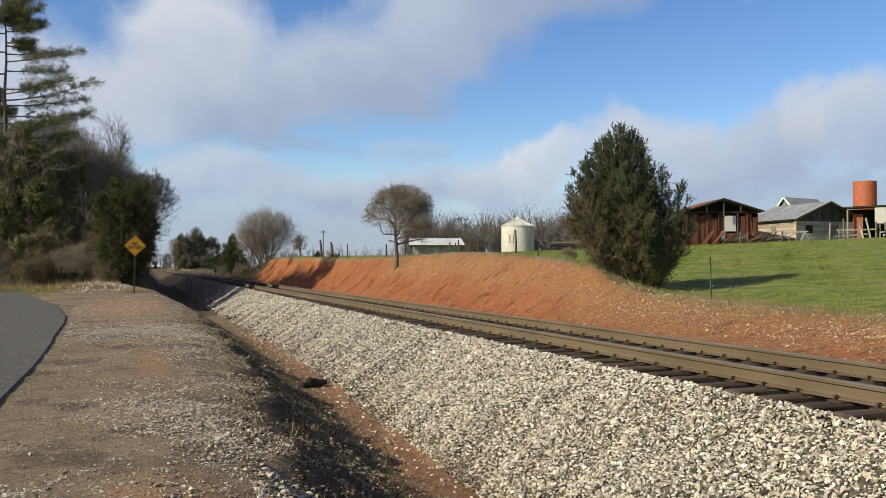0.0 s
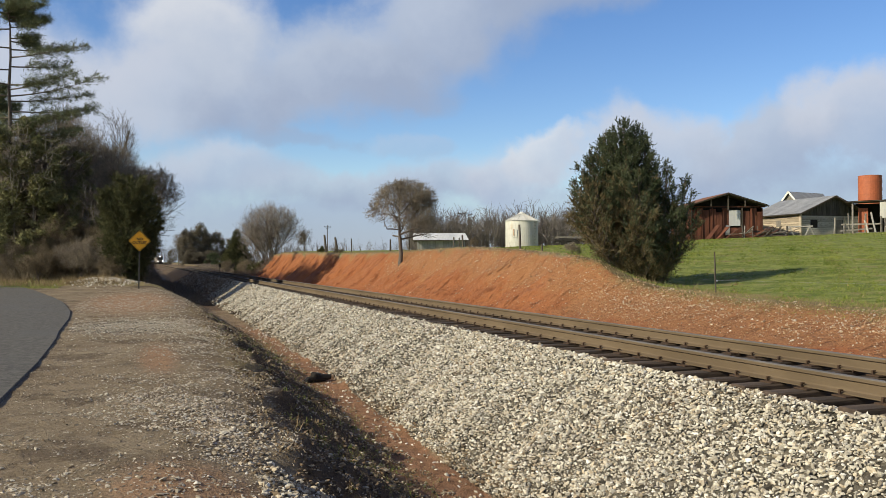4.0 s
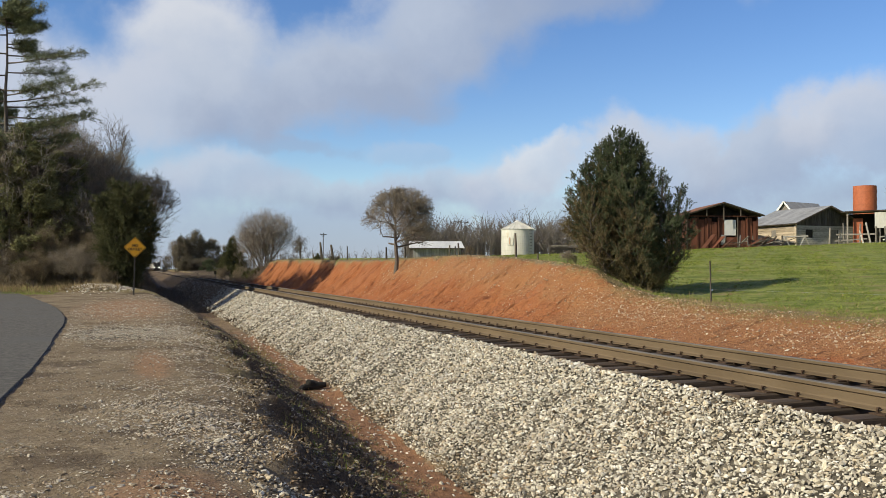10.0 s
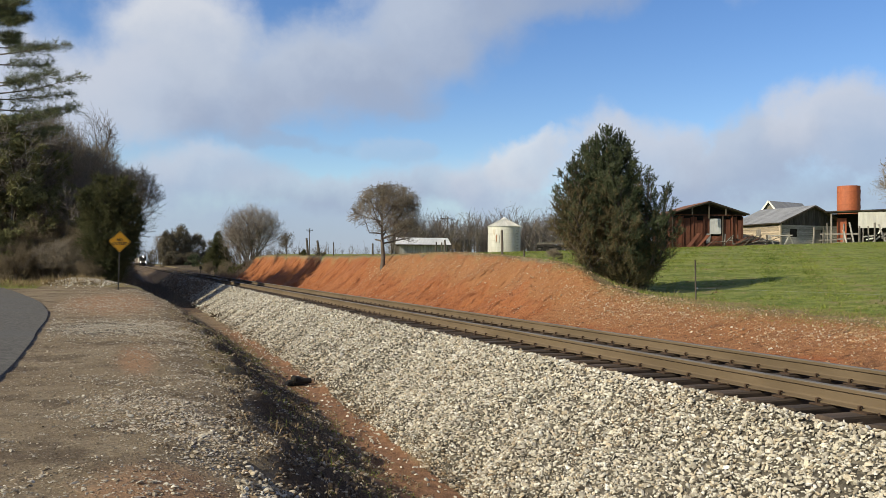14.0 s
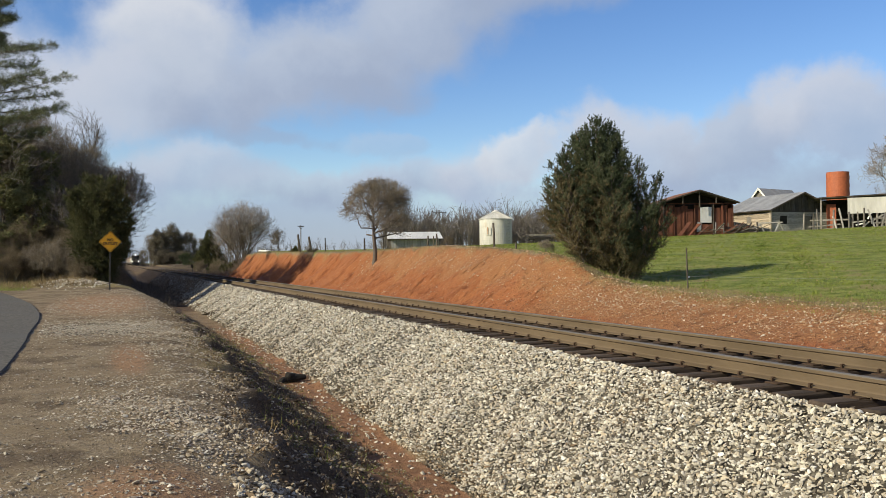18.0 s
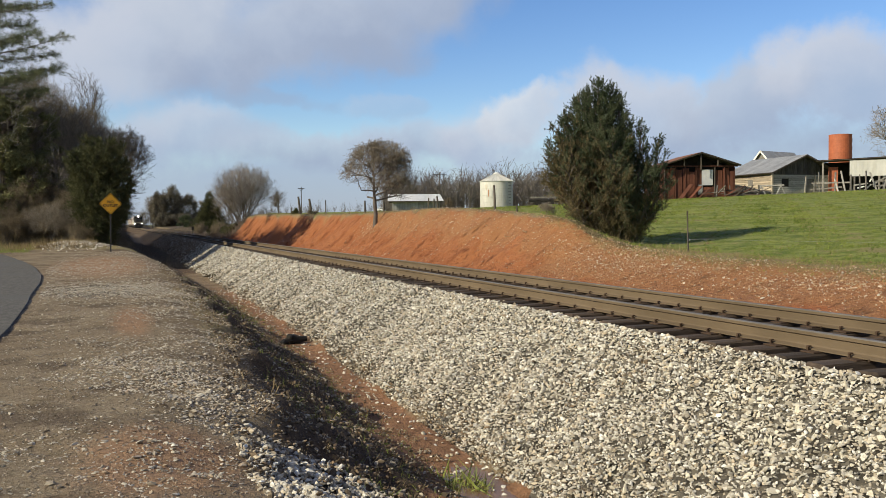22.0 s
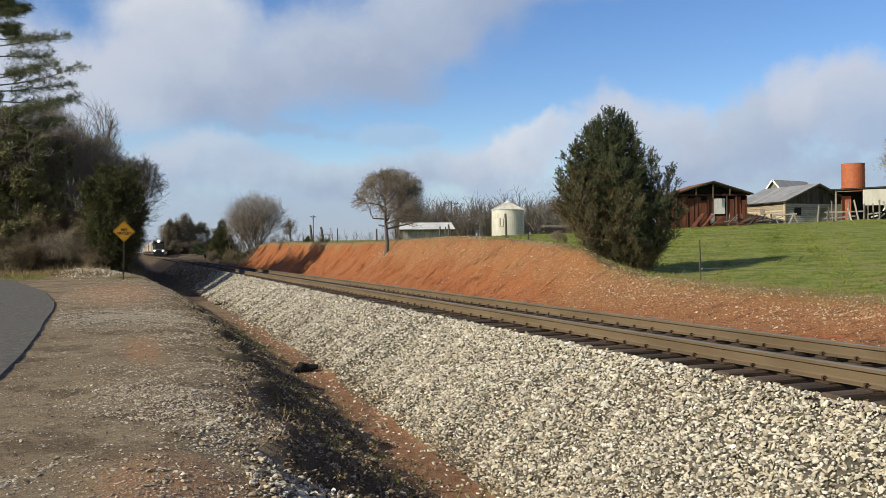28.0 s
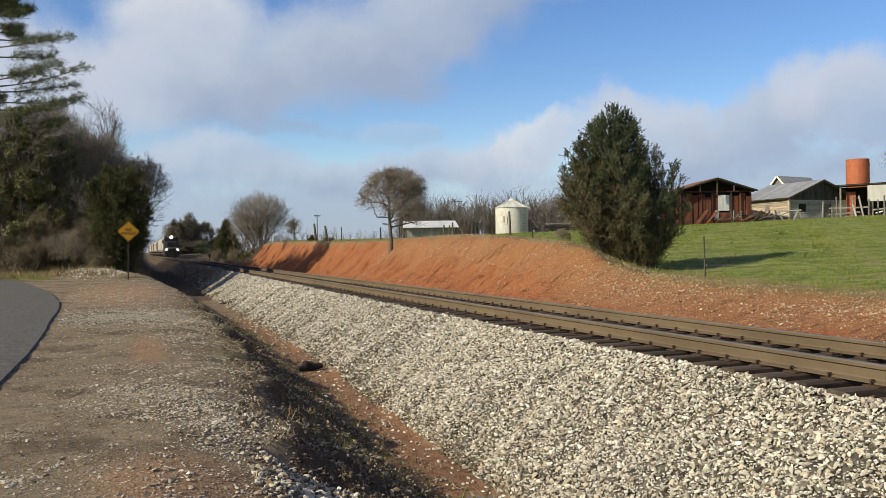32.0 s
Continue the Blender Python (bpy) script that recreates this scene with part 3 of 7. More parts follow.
reddirt = np.exp(-(((fx + 0.5) / 1.8) ** 2 + ((fy - 33) / 8.0) ** 2)) + 0.95 * np.exp(-(((fx - 0.18) / 0.34) ** 2 + ((fy - 14.6) / 2.4) ** 2)) + 1.0 * np.exp(-(((fx - 0.25) / 0.62) ** 2 + ((fy - 6.0) / 1.1) ** 2))
reddirt = np.clip(reddirt, 0, 1) * (fx < 2)
tan = clay * np.clip((step(11.2, 12.5, fx + jitter * 1.5) + 0.35 * step(10.2, 11.2, fx + jitter * 2)) * step(50, 38, fy) + 0.95 * step(10.1, 11.2, fx + jitter * 2) * step(24, 18, fy), 0, 1) * 0.75
# dark bank soil, spread beyond 44 m to paint in the wood's shade
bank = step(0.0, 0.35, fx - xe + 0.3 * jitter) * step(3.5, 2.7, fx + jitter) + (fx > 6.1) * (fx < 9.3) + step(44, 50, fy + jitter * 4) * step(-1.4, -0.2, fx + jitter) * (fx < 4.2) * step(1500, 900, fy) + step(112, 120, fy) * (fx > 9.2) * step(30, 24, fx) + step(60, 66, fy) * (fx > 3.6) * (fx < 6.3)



def ground_material():
    m = bpy.data.materials.new("ground cover")
    m.use_nodes = True
    t = m.node_tree
    bsdf = t.nodes["Principled BSDF"]
    tc = t.nodes.new("ShaderNodeTexCoord")
    v = tc.outputs["Object"]
    n_fine, n_mid, n_big, n_grit = noise_node(t, v, 38, 4, 0.7), noise_node(t, v, 5, 6, 0.65), noise_node(t, v, 0.55, 5, 0.6), noise_node(t, v, 120, 3, 0.6)
    cells = t.nodes.new("ShaderNodeTexVoronoi")
    cells.inputs["Scale"].default_value = 16
    t.links.new(v, cells.inputs["Vector"])
    cell_tone = t.nodes.new("ShaderNodeSeparateColor")
    t.links.new(cells.outputs["Color"], cell_tone.inputs[0])

    def cover(name):
        a = t.nodes.new("ShaderNodeAttribute")
        a.attribute_name = name
        s = t.nodes.new("ShaderNodeSeparateColor")
        t.links.new(a.outputs["Color"], s.inputs[0])
        return s.outputs

    one, two = cover("cover"), cover("cover_more")

    def broken(value, soft=0.3):
        grit = math_node(t, "ADD", math_node(t, "MULTIPLY", n_mid.outputs["Fac"], 0.5), math_node(t, "MULTIPLY", n_fine.outputs["Fac"], 0.5))
        return ramp(t, math_node(t, "ADD", value, math_node(t, "MULTIPLY", math_node(t, "SUBTRACT", grit, 0.5), 1.5)), 0.5 - soft, 0.5 + soft)

    mid, big, fine = ramp(t, n_mid.outputs["Fac"], 0.3, 0.7), ramp(t, n_big.outputs["Fac"], 0.35, 0.65), ramp(t, n_fine.outputs["Fac"], 0.3, 0.7)
    dirt = mix(t, fine, mix(t, mid, (0.165, 0.122, 0.076), (0.265, 0.205, 0.132)), mix(t, big, (0.36, 0.288, 0.195), (0.25, 0.188, 0.120)))
    clay_c = mix(t, mid, mix(t, big, (0.305, 0.098, 0.034), (0.385, 0.145, 0.058)), mix(t, fine, (0.27, 0.092, 0.036), (0.45, 0.20, 0.096)))
    tuft = noise_node(t, v, 1.3, 6, 0.75)
    grass_c = mix(t, fine, mix(t, big, (0.145, 0.20, 0.034), (0.225, 0.25, 0.055)), mix(t, mid, (0.19, 0.235, 0.046), (0.36, 0.32, 0.13)))
    grass_c = mix(t, math_node(t, "MULTIPLY", ramp(t, tuft.outputs["Fac"], 0.42, 0.6), 0.85), grass_c, mix(t, fine, (0.062, 0.100, 0.014), (0.125, 0.166, 0.028)))
    dry_c = mix(t, fine, (0.17, 0.135, 0.06), (0.35, 0.285, 0.145))
    # kept dark: dirt and painted shade in the gaps between loose stones
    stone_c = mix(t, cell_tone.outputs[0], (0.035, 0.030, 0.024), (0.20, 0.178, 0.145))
    mud_c = mix(t, fine, mix(t, mid, (0.15, 0.070, 0.036), (0.29, 0.14, 0.072)), mix(t, mid, (0.22, 0.13, 0.08), (0.34, 0.20, 0.125)))
    pebbles = t.nodes.new("ShaderNodeTexVoronoi")
    pebbles.inputs["Scale"].default_value = 62
    t.links.new(v, pebbles.inputs["Vector"])
    pebble_tone = t.nodes.new("ShaderNodeSeparateColor")
    t.links.new(pebbles.outputs["Color"], pebble_tone.inputs[0])
    pale, deep = ramp(t, pebble_tone.outputs[0], 0.72, 1.0), ramp(t, pebble_tone.outputs[1], 0.6, 1.0)
    red_c = mix(t, fine, (0.265, 0.158, 0.092), (0.40, 0.255, 0.155))
    tan_c = mix(t, fine, mix(t, mid, (0.20, 0.078, 0.031), (0.30, 0.130, 0.055)), (0.45, 0.235, 0.115))
    # blackish bank soil, also the painted shade on the far ditch and bed
    bank_shade_c = mix(t, fine, mix(t, mid, (0.034, 0.024, 0.017), (0.075, 0.052, 0.034)), (0.14, 0.098, 0.064))
    damp = noise_node(t, v, 0.9, 6, 0.7)
    dirt = mix(t, math_node(t, "MULTIPLY", ramp(t, damp.outputs["Fac"], 0.49, 0.60), 0.85), dirt, mix(t, fine, (0.085, 0.060, 0.038), (0.17, 0.122, 0.078)))
    dirt = mix(t, math_node(t, "MULTIPLY", math_node(t, "MULTIPLY", deep, mid), 0.6), dirt, (0.075, 0.058, 0.042))
    dirt = mix(t, math_node(t, "MULTIPLY", math_node(t, "MULTIPLY", pale, mid), 0.5), dirt, (0.42, 0.375, 0.31))
    red_c = mix(t, math_node(t, "MULTIPLY", deep, 0.4), red_c, (0.16, 0.085, 0.048))
    c = mix(t, broken(two[1]), dirt, red_c)
    c = mix(t, broken(two[2]), c, bank_shade_c)
    c = mix(t, broken(two[0]), c, mud_c)
    c = mix(t, broken(one[0], 0.2), c, clay_c)
    streak_map = t.nodes.new("ShaderNodeMapping")
    streak_map.inputs["Scale"].default_value = (0.6, 1.5, 0.6)
    t.links.new(v, streak_map.inputs["Vector"])
    streak = noise_node(t, streak_map.outputs[0], 1.1, 6, 0.65)
    c = mix(t, math_node(t, "MULTIPLY", math_node(t, "MULTIPLY", ramp(t, streak.outputs["Fac"], 0.48, 0.64), one[0]), 0.6), c, mix(t, mid, (0.16, 0.052, 0.022), (0.27, 0.085, 0.032)))
    c = mix(t, broken(math_node(t, "MULTIPLY", alpha_of(t, "cover"), 0.9), 0.3), c, tan_c)
    # rills down the face of the cut, with shade painted into their hollows
    rill_map = t.nodes.new("ShaderNodeMapping")
    rill_map.inputs["Scale"].default_value, rill_map.inputs["Rotation"].default_value = (1.3, 7.5, 1.3), (0, 0, 0.05)
    t.links.new(v, rill_map.inputs["Vector"])
    rill = noise_node(t, rill_map.outputs[0], 1.0, 5, 0.6)
    rills = math_node(t, "MULTIPLY", math_node(t, "MULTIPLY", ramp(t, rill.outputs["Fac"], 0.55, 0.68), ramp(t, tuft.outputs["Fac"], 0.46, 0.58)), one[0])
    c = mix(t, math_node(t, "MULTIPLY", rills, 0.34), c, (0.13, 0.050, 0.022))
    c = mix(t, broken(one[1], 0.25), c, grass_c)
    c = mix(t, broken(math_node(t, "MULTIPLY", alpha_of(t, "cover_more"), 0.9), 0.3), c, dry_c)
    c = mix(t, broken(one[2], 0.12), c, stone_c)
    t.links.new(c, bsdf.inputs["Base Color"])
    bsdf.inputs["Roughness"].default_value = 0.93
    bsdf.inputs["Specular IOR Level"].default_value = 0.25
    h = math_node(t, "ADD", math_node(t, "MULTIPLY", n_fine.outputs["Fac"], 0.6), math_node(t, "ADD", math_node(t, "MULTIPLY", n_mid.outputs["Fac"], 1.6), math_node(t, "MULTIPLY", n_grit.outputs["Fac"], 0.25)))
    h = math_node(t, "ADD", h, math_node(t, "MULTIPLY", math_node(t, "MULTIPLY", streak.outputs["Fac"], one[0]), 6.0))
    h = math_node(t, "ADD", h, math_node(t, "MULTIPLY", math_node(t, "MULTIPLY", n_mid.outputs["Fac"], one[0]), 3.0))
    h = math_node(t, "ADD", h, math_node(t, "MULTIPLY", math_node(t, "MULTIPLY", cells.outputs["Distance"], one[2]), -1.0))
    h = math_node(t, "ADD", h, math_node(t, "MULTIPLY", rills, -3.5))
    bp = t.nodes.new("ShaderNodeBump")
    bp.inputs["Strength"].default_value, bp.inputs["Distance"].default_value = 0.9, 0.04
    t.links.new(h, bp.inputs["Height"])
    t.links.new(bp.outputs[0], bsdf.inputs["Normal"])
    return m


def alpha_of(t, name):
    a = t.nodes.new("ShaderNodeAttribute")
    a.attribute_name = name
    return a.outputs["Alpha"]


me = soup("ground", np.stack([fx, fy, gh.ravel()], -1), quads, ground_material())
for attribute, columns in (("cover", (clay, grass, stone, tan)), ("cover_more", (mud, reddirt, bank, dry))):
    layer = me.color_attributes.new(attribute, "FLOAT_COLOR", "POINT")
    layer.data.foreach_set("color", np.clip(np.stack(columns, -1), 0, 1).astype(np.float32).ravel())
me.polygons.foreach_set("use_smooth", [True] * len(me.polygons))
ground = tagged(new("ground", me), "rolling ground of dirt, red clay, ballast and green pasture", "ground", kind="structure")

# ---- asphalt road ----
shape = Shape()
right = []
for (x0, y0), (x1, y1) in zip(ROAD_EDGE, ROAD_EDGE[1:]):
    n = max(1, int(math.hypot(x1 - x0, y1 - y0) / 1.2))
    right += [(x0 + (x1 - x0) * k / n, y0 + (y1 - y0) * k / n) for k in range(n)]
right.append(ROAD_EDGE[-1])
pts_r = np.array(right)
pts_r = np.array([pts_r[max(0, i - 3):i + 4].mean(0) if 3 < i < len(pts_r) - 4 else pts_r[i] for i in range(len(pts_r))])
tang = np.gradient(pts_r, axis=0)
tang /= np.linalg.norm(tang, axis=1)[:, None]
side = np.stack([-tang[:, 1], tang[:, 0]], -1)
rng = np.random.default_rng(4)
lip = np.convolve(rng.normal(0, 0.05, len(pts_r)), np.ones(3) / 3, "same")
rows_r = []
for k in range(8):
    p = pts_r + side * (5.4 * max(0, k - 1) / 6 + (lip[:, None] if k < 2 else 0))
    z = ground_z(p[:, 0], p[:, 1]) + (0.035 if k else -0.05) + 0.04 * math.sin(math.pi * max(0, k - 1) / 6)
    if k == 0:
        p = p - side * 0.03
    rows_r.append(np.column_stack([p, z]))
grid = np.array(rows_r)
n = grid.shape[1]
verts = grid.reshape(-1, 3)
faces = [(a * n + i, a * n + i + 1, (a + 1) * n + i + 1, (a + 1) * n + i) for a in range(7) for i in range(n - 1)]
shape.add(verts, faces)
tagged(part("road", shape, M["asphalt"], smooth=False), "dark grey asphalt road bending away from the railway", "road", kind="structure")

# ---- stones ----


def stone_bases():
    """Six rough, flat-faced stones."""
    out = []
    for seed in range(6):
        r = np.random.default_rng(40 + seed)
        bm = bmesh.new()
        bmesh.ops.create_icosphere(bm, subdivisions=1, radius=1)
        v = np.array([p.co for p in bm.verts])
        f = np.array([[p.index for p in q.verts] for q in bm.faces])
        bm.free()
        v = v * r.uniform(0.62, 1.18, (len(v), 1))
        for _ in range(6):
            cut = r.normal(size=3)
            cut /= np.linalg.norm(cut)
            over = np.maximum(0, v @ cut - r.uniform(0.30, 0.62))
            v = v - over[:, None] * cut
        out.append((v * r.permutation([r.uniform(0.55, 0.8), r.uniform(0.85, 1.1), r.uniform(1.25, 1.65)]), f))
    return out


STONES = stone_bases()


def turns(rng, n):
    q = rng.normal(size=(n, 4))
    q /= np.linalg.norm(q, axis=1)[:, None]
    a, b, c, d = q.T
    return np.stack([1 - 2 * (c * c + d * d), 2 * (b * c - a * d), 2 * (b * d + a * c), 2 * (b * c + a * d), 1 - 2 * (b * b + d * d), 2 * (c * d - a * b), 2 * (b * d - a * c), 2 * (c * d + a * b), 1 - 2 * (b * b + c * c)], -1).reshape(n, 3, 3)


def scatter_stones(name, rng, x, y, size, material, sink=0.25, flat=0.75):
    """Loose stones lying on the ground, joined."""
    vs, fs, base = [], [], 0
    z = ground_z(x, y)
    kind = rng.integers(0, 6, len(x))
    for k, (v, f) in enumerate(STONES):
        sel = np.nonzero(kind == k)[0]
        r = turns(rng, len(sel))
        p = np.einsum("nij,vj->nvi", r, v) * size[sel][:, None, None]
        p[:, :, 2] *= flat
        p += np.stack([x[sel], y[sel], z[sel] + size[sel] * sink * rng.uniform(0.1, 1.9, len(sel))], -1)[:, None, :]
        vs.append(p.reshape(-1, 3))
        fs.append((f[None] + (base + np.arange(len(sel)) * len(v))[:, None, None]).reshape(-1, 3))
        base += len(sel) * len(v)
    return part(name, soup(name, np.concatenate(vs), np.concatenate(fs), material), None)


rng = np.random.default_rng(11)
bx, by, bs = [], [], []
for y0, y1, spacing in ((3.6, 9, 0.040), (9, 16, 0.041), (16, 28, 0.045), (28, 48, 0.058), (48, 80, 0.088), (80, 120, 0.15)):
    for x0, x1 in ((3.95, 6.42), (8.75, 9.4)):
        if y0 >= 28 and x0 > 6:
            continue
        n = int((y1 - y0) * (x1 - x0) * (1.18 if x0 < 5 else 1) / spacing ** 2)
        bx.append(rng.uniform(x0, x1, n)), by.append(rng.uniform(y0, y1, n)), bs.append(spacing * rng.lognormal(-0.60, 0.36, n))
bx, by, bs = np.concatenate(bx), np.concatenate(by), np.concatenate(bs)
for y0, y1, spacing in ((3.6, 9, 0.036), (9, 16, 0.042)):
    n = int((y1 - y0) * 2.25 * 1.18 / spacing ** 2)
    bx, by, bs = np.append(bx, rng.uniform(3.95, 6.42, n)), np.append(by, rng.uniform(y0, y1, n)), np.append(bs, spacing * rng.lognormal(-0.6, 0.25, n))
bs = np.minimum(bs, 0.040 + 0.0006 * by)
on_tie = (bx > TRACK_X - 1.17 + 0.14 * wave(bx, by, 2.3, 1.0)) & (np.abs((by - 1.9 + 0.26) % 0.52 - 0.26) < 0.14) | ((bx > 6.05) & (bx < 8) & (rng.random(len(bx)) < (bx - 6.0) / 0.36))
bx, by, bs = bx[~on_tie], by[~on_tie], bs[~on_tie]
foot = 4.0 + 0.13 * np.sin(by * 1.3 + 0.6) + 0.08 * np.sin(by * 3.1) + 0.05 * np.sin(by * 7.3 + 2.0)
lies = bx > foot - 0.05 - 0.25 * rng.random(len(bx)) ** 2 + 0.12 * wave(bx, by, 5.0, 2.0)
bx, by, bs, foot = bx[lies], by[lies], bs[lies], foot[lies]
# brown stones at toe and in patches; beyond 56 m dirt plus painted shade
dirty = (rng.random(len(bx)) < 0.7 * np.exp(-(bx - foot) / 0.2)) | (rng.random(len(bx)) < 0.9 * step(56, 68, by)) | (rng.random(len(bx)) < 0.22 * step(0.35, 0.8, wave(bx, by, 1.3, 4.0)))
ballast = thing("ballast", "pale crushed limestone ballast sloping from the track to the ditch", "ballast", kind="structure")
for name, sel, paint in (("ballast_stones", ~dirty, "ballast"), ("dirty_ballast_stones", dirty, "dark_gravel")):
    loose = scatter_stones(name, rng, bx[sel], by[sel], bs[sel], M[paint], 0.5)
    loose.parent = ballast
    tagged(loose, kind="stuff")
stone_meshes = [soup("stone", v * np.array([1, 1, 0.8]), f, M["ballast_one"]) for v, f in STONES]
for k in range(300):
    x, y, s = rng.uniform(4.1, 5.9), rng.uniform(4.2, 7.0), min(0.042, 0.030 * rng.lognormal(0, 0.25))
    part("stone", stone_meshes[k % 6], None, ballast, place=pose(x, y, gz(x, y) + s * 0.9, *rng.uniform(0, 360, 3)) @ Matrix.Scale(s, 4))

# loose gravel lies in patches: x, y, half width, half length, cover, size
GRAVEL = [(-0.2, 21.2, 1.5, 1.7, 1.4, 1.0), (1.3, 20.0, 0.6, 2.2, 0.9, 1.0), (0.3, 12.0, 0.9, 0.45, 0.35, 0.9), (-0.05, 10.0, 0.45, 1.0, 0.8, 1.1), (0.45, 9.5, 0.42, 1.1, 1.2, 1.15),
          (0.78, 8.2, 0.36, 1.0, 1.5, 1.35), (0.05, 8.7, 0.5, 0.25, 0.3, 1.1), (-0.9, 6.55, 0.36, 0.22, 0.8, 1.3), (-1.05, 8.1, 0.25, 0.3, 0.3, 1.2), (-0.55, 6.9, 0.2, 0.12, 0.4, 1.2), (-0.5, 9.3, 0.3, 0.2, 0.3, 0.9),
          (0.2, 6.1, 0.5, 0.7, 0.38, 1.3), (1.15, 11.0, 0.4, 3.0, 0.5, 1.0), (-0.45, 12.4, 0.5, 0.25, 0.3, 1.0), (0.9, 16.5, 0.7, 2.0, 0.35, 1.0), (-0.6, 30, 2.0, 5.0, 0.12, 1.0)]
n = 150000
gx2, gy2 = rng.uniform(-2.2, 2.0, n), 4.5 + 42 * rng.random(n) ** 1.8
ragged_edge = 0.25 * wave(gx2, gy2, 4.3, 2.2) + 0.25 * wave(gx2, gy2, 9.7, 6.1)
density, coarse = 0.018 + 0.10 * np.clip(wave(gx2, gy2, 2.6, 3) - 0.25, 0, 1), np.ones(n)
for px, py, rx, ry, cover, size in GRAVEL:
    here = np.exp(-(((gx2 - px) / rx) ** 2 + ((gy2 - py) / ry) ** 2) * (1 + 2 * ragged_edge))
    density, coarse = density + cover * 0.8 * np.clip(here, 0, 1), coarse + (size - 1) * np.clip(here, 0, 1)
keep = (rng.random(n) < density) & (gx2 > road_right(gy2) + 0.12) & (gx2 < bank_edge(gy2) + 0.2)
gx2, gy2, coarse = gx2[keep], gy2[keep], coarse[keep]
tagged(scatter_stones("loose_gravel", rng, gx2, gy2, np.minimum(0.034, 0.003 + 0.0058 * coarse * rng.lognormal(0, 0.6, len(gx2))) + 0.0006 * gy2, M["gravel"], 0.15, 0.5), "loose pale gravel scattered over the road shoulder", "gravel", kind="stuff")
n = 11000
px, py = rng.uniform(-1.6, 1.3, n), 4.6 + 14 * rng.random(n) ** 1.6
keep = (px > road_right(py) + 0.05) & (rng.random(n) < 0.55 + 0.7 * wave(px, py, 3.1, 8.0))
tagged(scatter_stones("shoulder_grit", rng, px[keep], py[keep], np.minimum(0.016, 0.0025 + 0.0035 * rng.lognormal(0, 0.6, keep.sum())) + 0.0002 * py[keep], M["dark_gravel"], 0.2, 0.6), "dark grit and crumbs of earth on the shoulder", "grit", kind="stuff")
n = 5200
px, py = rng.uniform(0.8, 2.0, n), rng.uniform(4.3, 7.3, n)
keep = rng.random(n) < 1.7 * np.exp(-(((px - 1.45) / 0.5) ** 2 + ((py - 5.5) / 1.2) ** 2)) * (1 + 0.6 * wave(px, py, 4.0, 1.0))
tagged(scatter_stones("tipped_ballast", rng, px[keep], py[keep], 0.013 + 0.012 * rng.lognormal(0, 0.4, keep.sum()), M["ballast"], 0.45), "pale grey ballast tipped on the shoulder of the bank", "ballast", kind="stuff")
n = 9000
hx, hy = rng.normal(-2.3, 0.75, n), rng.normal(51, 1.2, n)
tagged(scatter_stones("gravel_heap", rng, hx[:1800], hy[:1800], rng.uniform(0.03, 0.09, 1800), M["ballast"], 0.3), "low heap of pale gravel at the roadside", "gravel", kind="stuff")
n = 62000
kx, ky = rng.uniform(0.8, 3.6, n), 4.2 + 30 * rng.random(n) ** 1.6
keep = (kx > bank_edge(ky) - 0.3) & (rng.random(n) < 0.42 + 0.6 * wave(kx, ky, 2.9, 6.0) + 0.3 * wave(kx, ky, 8.0, 1.0) - 0.16 * np.maximum(0, kx - 2.4))
kx, ky = kx[keep], ky[keep]
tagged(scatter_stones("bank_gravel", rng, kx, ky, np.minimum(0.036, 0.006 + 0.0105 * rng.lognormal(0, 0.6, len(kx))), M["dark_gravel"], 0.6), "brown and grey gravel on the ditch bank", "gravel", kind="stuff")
n = 46000
cx, cy = rng.uniform(10.2, 13.6, n), 7 + 38 * rng.random(n) ** 1.3
keep = rng.random(n) < 0.10 + 0.22 * step(11.0, 12.4, cx) * np.clip(0.4 + wave(cx, cy, 1.1, 3.0), 0, 1) + 0.30 * step(22, 15, cy) * step(11.0, 12.0, cx) * np.clip(0.3 + 1.3 * wave(cx, cy, 1.5, 7.0), 0, 1) + 0.55 * np.exp(-((cx - 12.4) / 0.6) ** 2) * (0.5 + 0.5 * wave(cx, cy, 0.7, 2)) + 0.7 * np.exp(-(((cx - 12.3) / 0.9) ** 2 + ((cy - 18.5) / 2.4) ** 2))
tagged(scatter_stones("clay_stones", rng, cx[keep], cy[keep], np.minimum(0.05, 0.008 + 0.010 * rng.lognormal(0, 0.6, keep.sum())), M["clay_stone"], 0.2), "small pale stones washed out of the clay cut", "stones", kind="stuff")

n = 1500
sx, sy = rng.uniform(3.2, 4.1, n), 4 + 30 * rng.random(n) ** 1.4
keep = rng.random(n) < (sx - 3.1) ** 2 * 1.1
tagged(scatter_stones("spilled_ballast", rng, sx[keep], sy[keep], 0.015 + 0.017 * rng.lognormal(0, 0.4, keep.sum()), M["ballast"], 0.3), "ballast stones spilled into the ditch", "ballast", kind="stuff")
n = 480
ox, oy = rng.uniform(0.9, 3.3, n), 4.5 + 22 * rng.random(n) ** 1.5
keep = (ox > bank_edge(oy) - 0.1)
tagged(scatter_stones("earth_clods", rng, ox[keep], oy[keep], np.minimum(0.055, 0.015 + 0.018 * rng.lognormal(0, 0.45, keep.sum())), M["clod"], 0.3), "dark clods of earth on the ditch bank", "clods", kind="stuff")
n = 14000
qx, qy = rng.uniform(6.0, 8.75, n), 3 + 40 * rng.random(n) ** 1.5
keep = np.abs((qy - 1.9 + 0.26) % 0.52 - 0.26) > 0.13
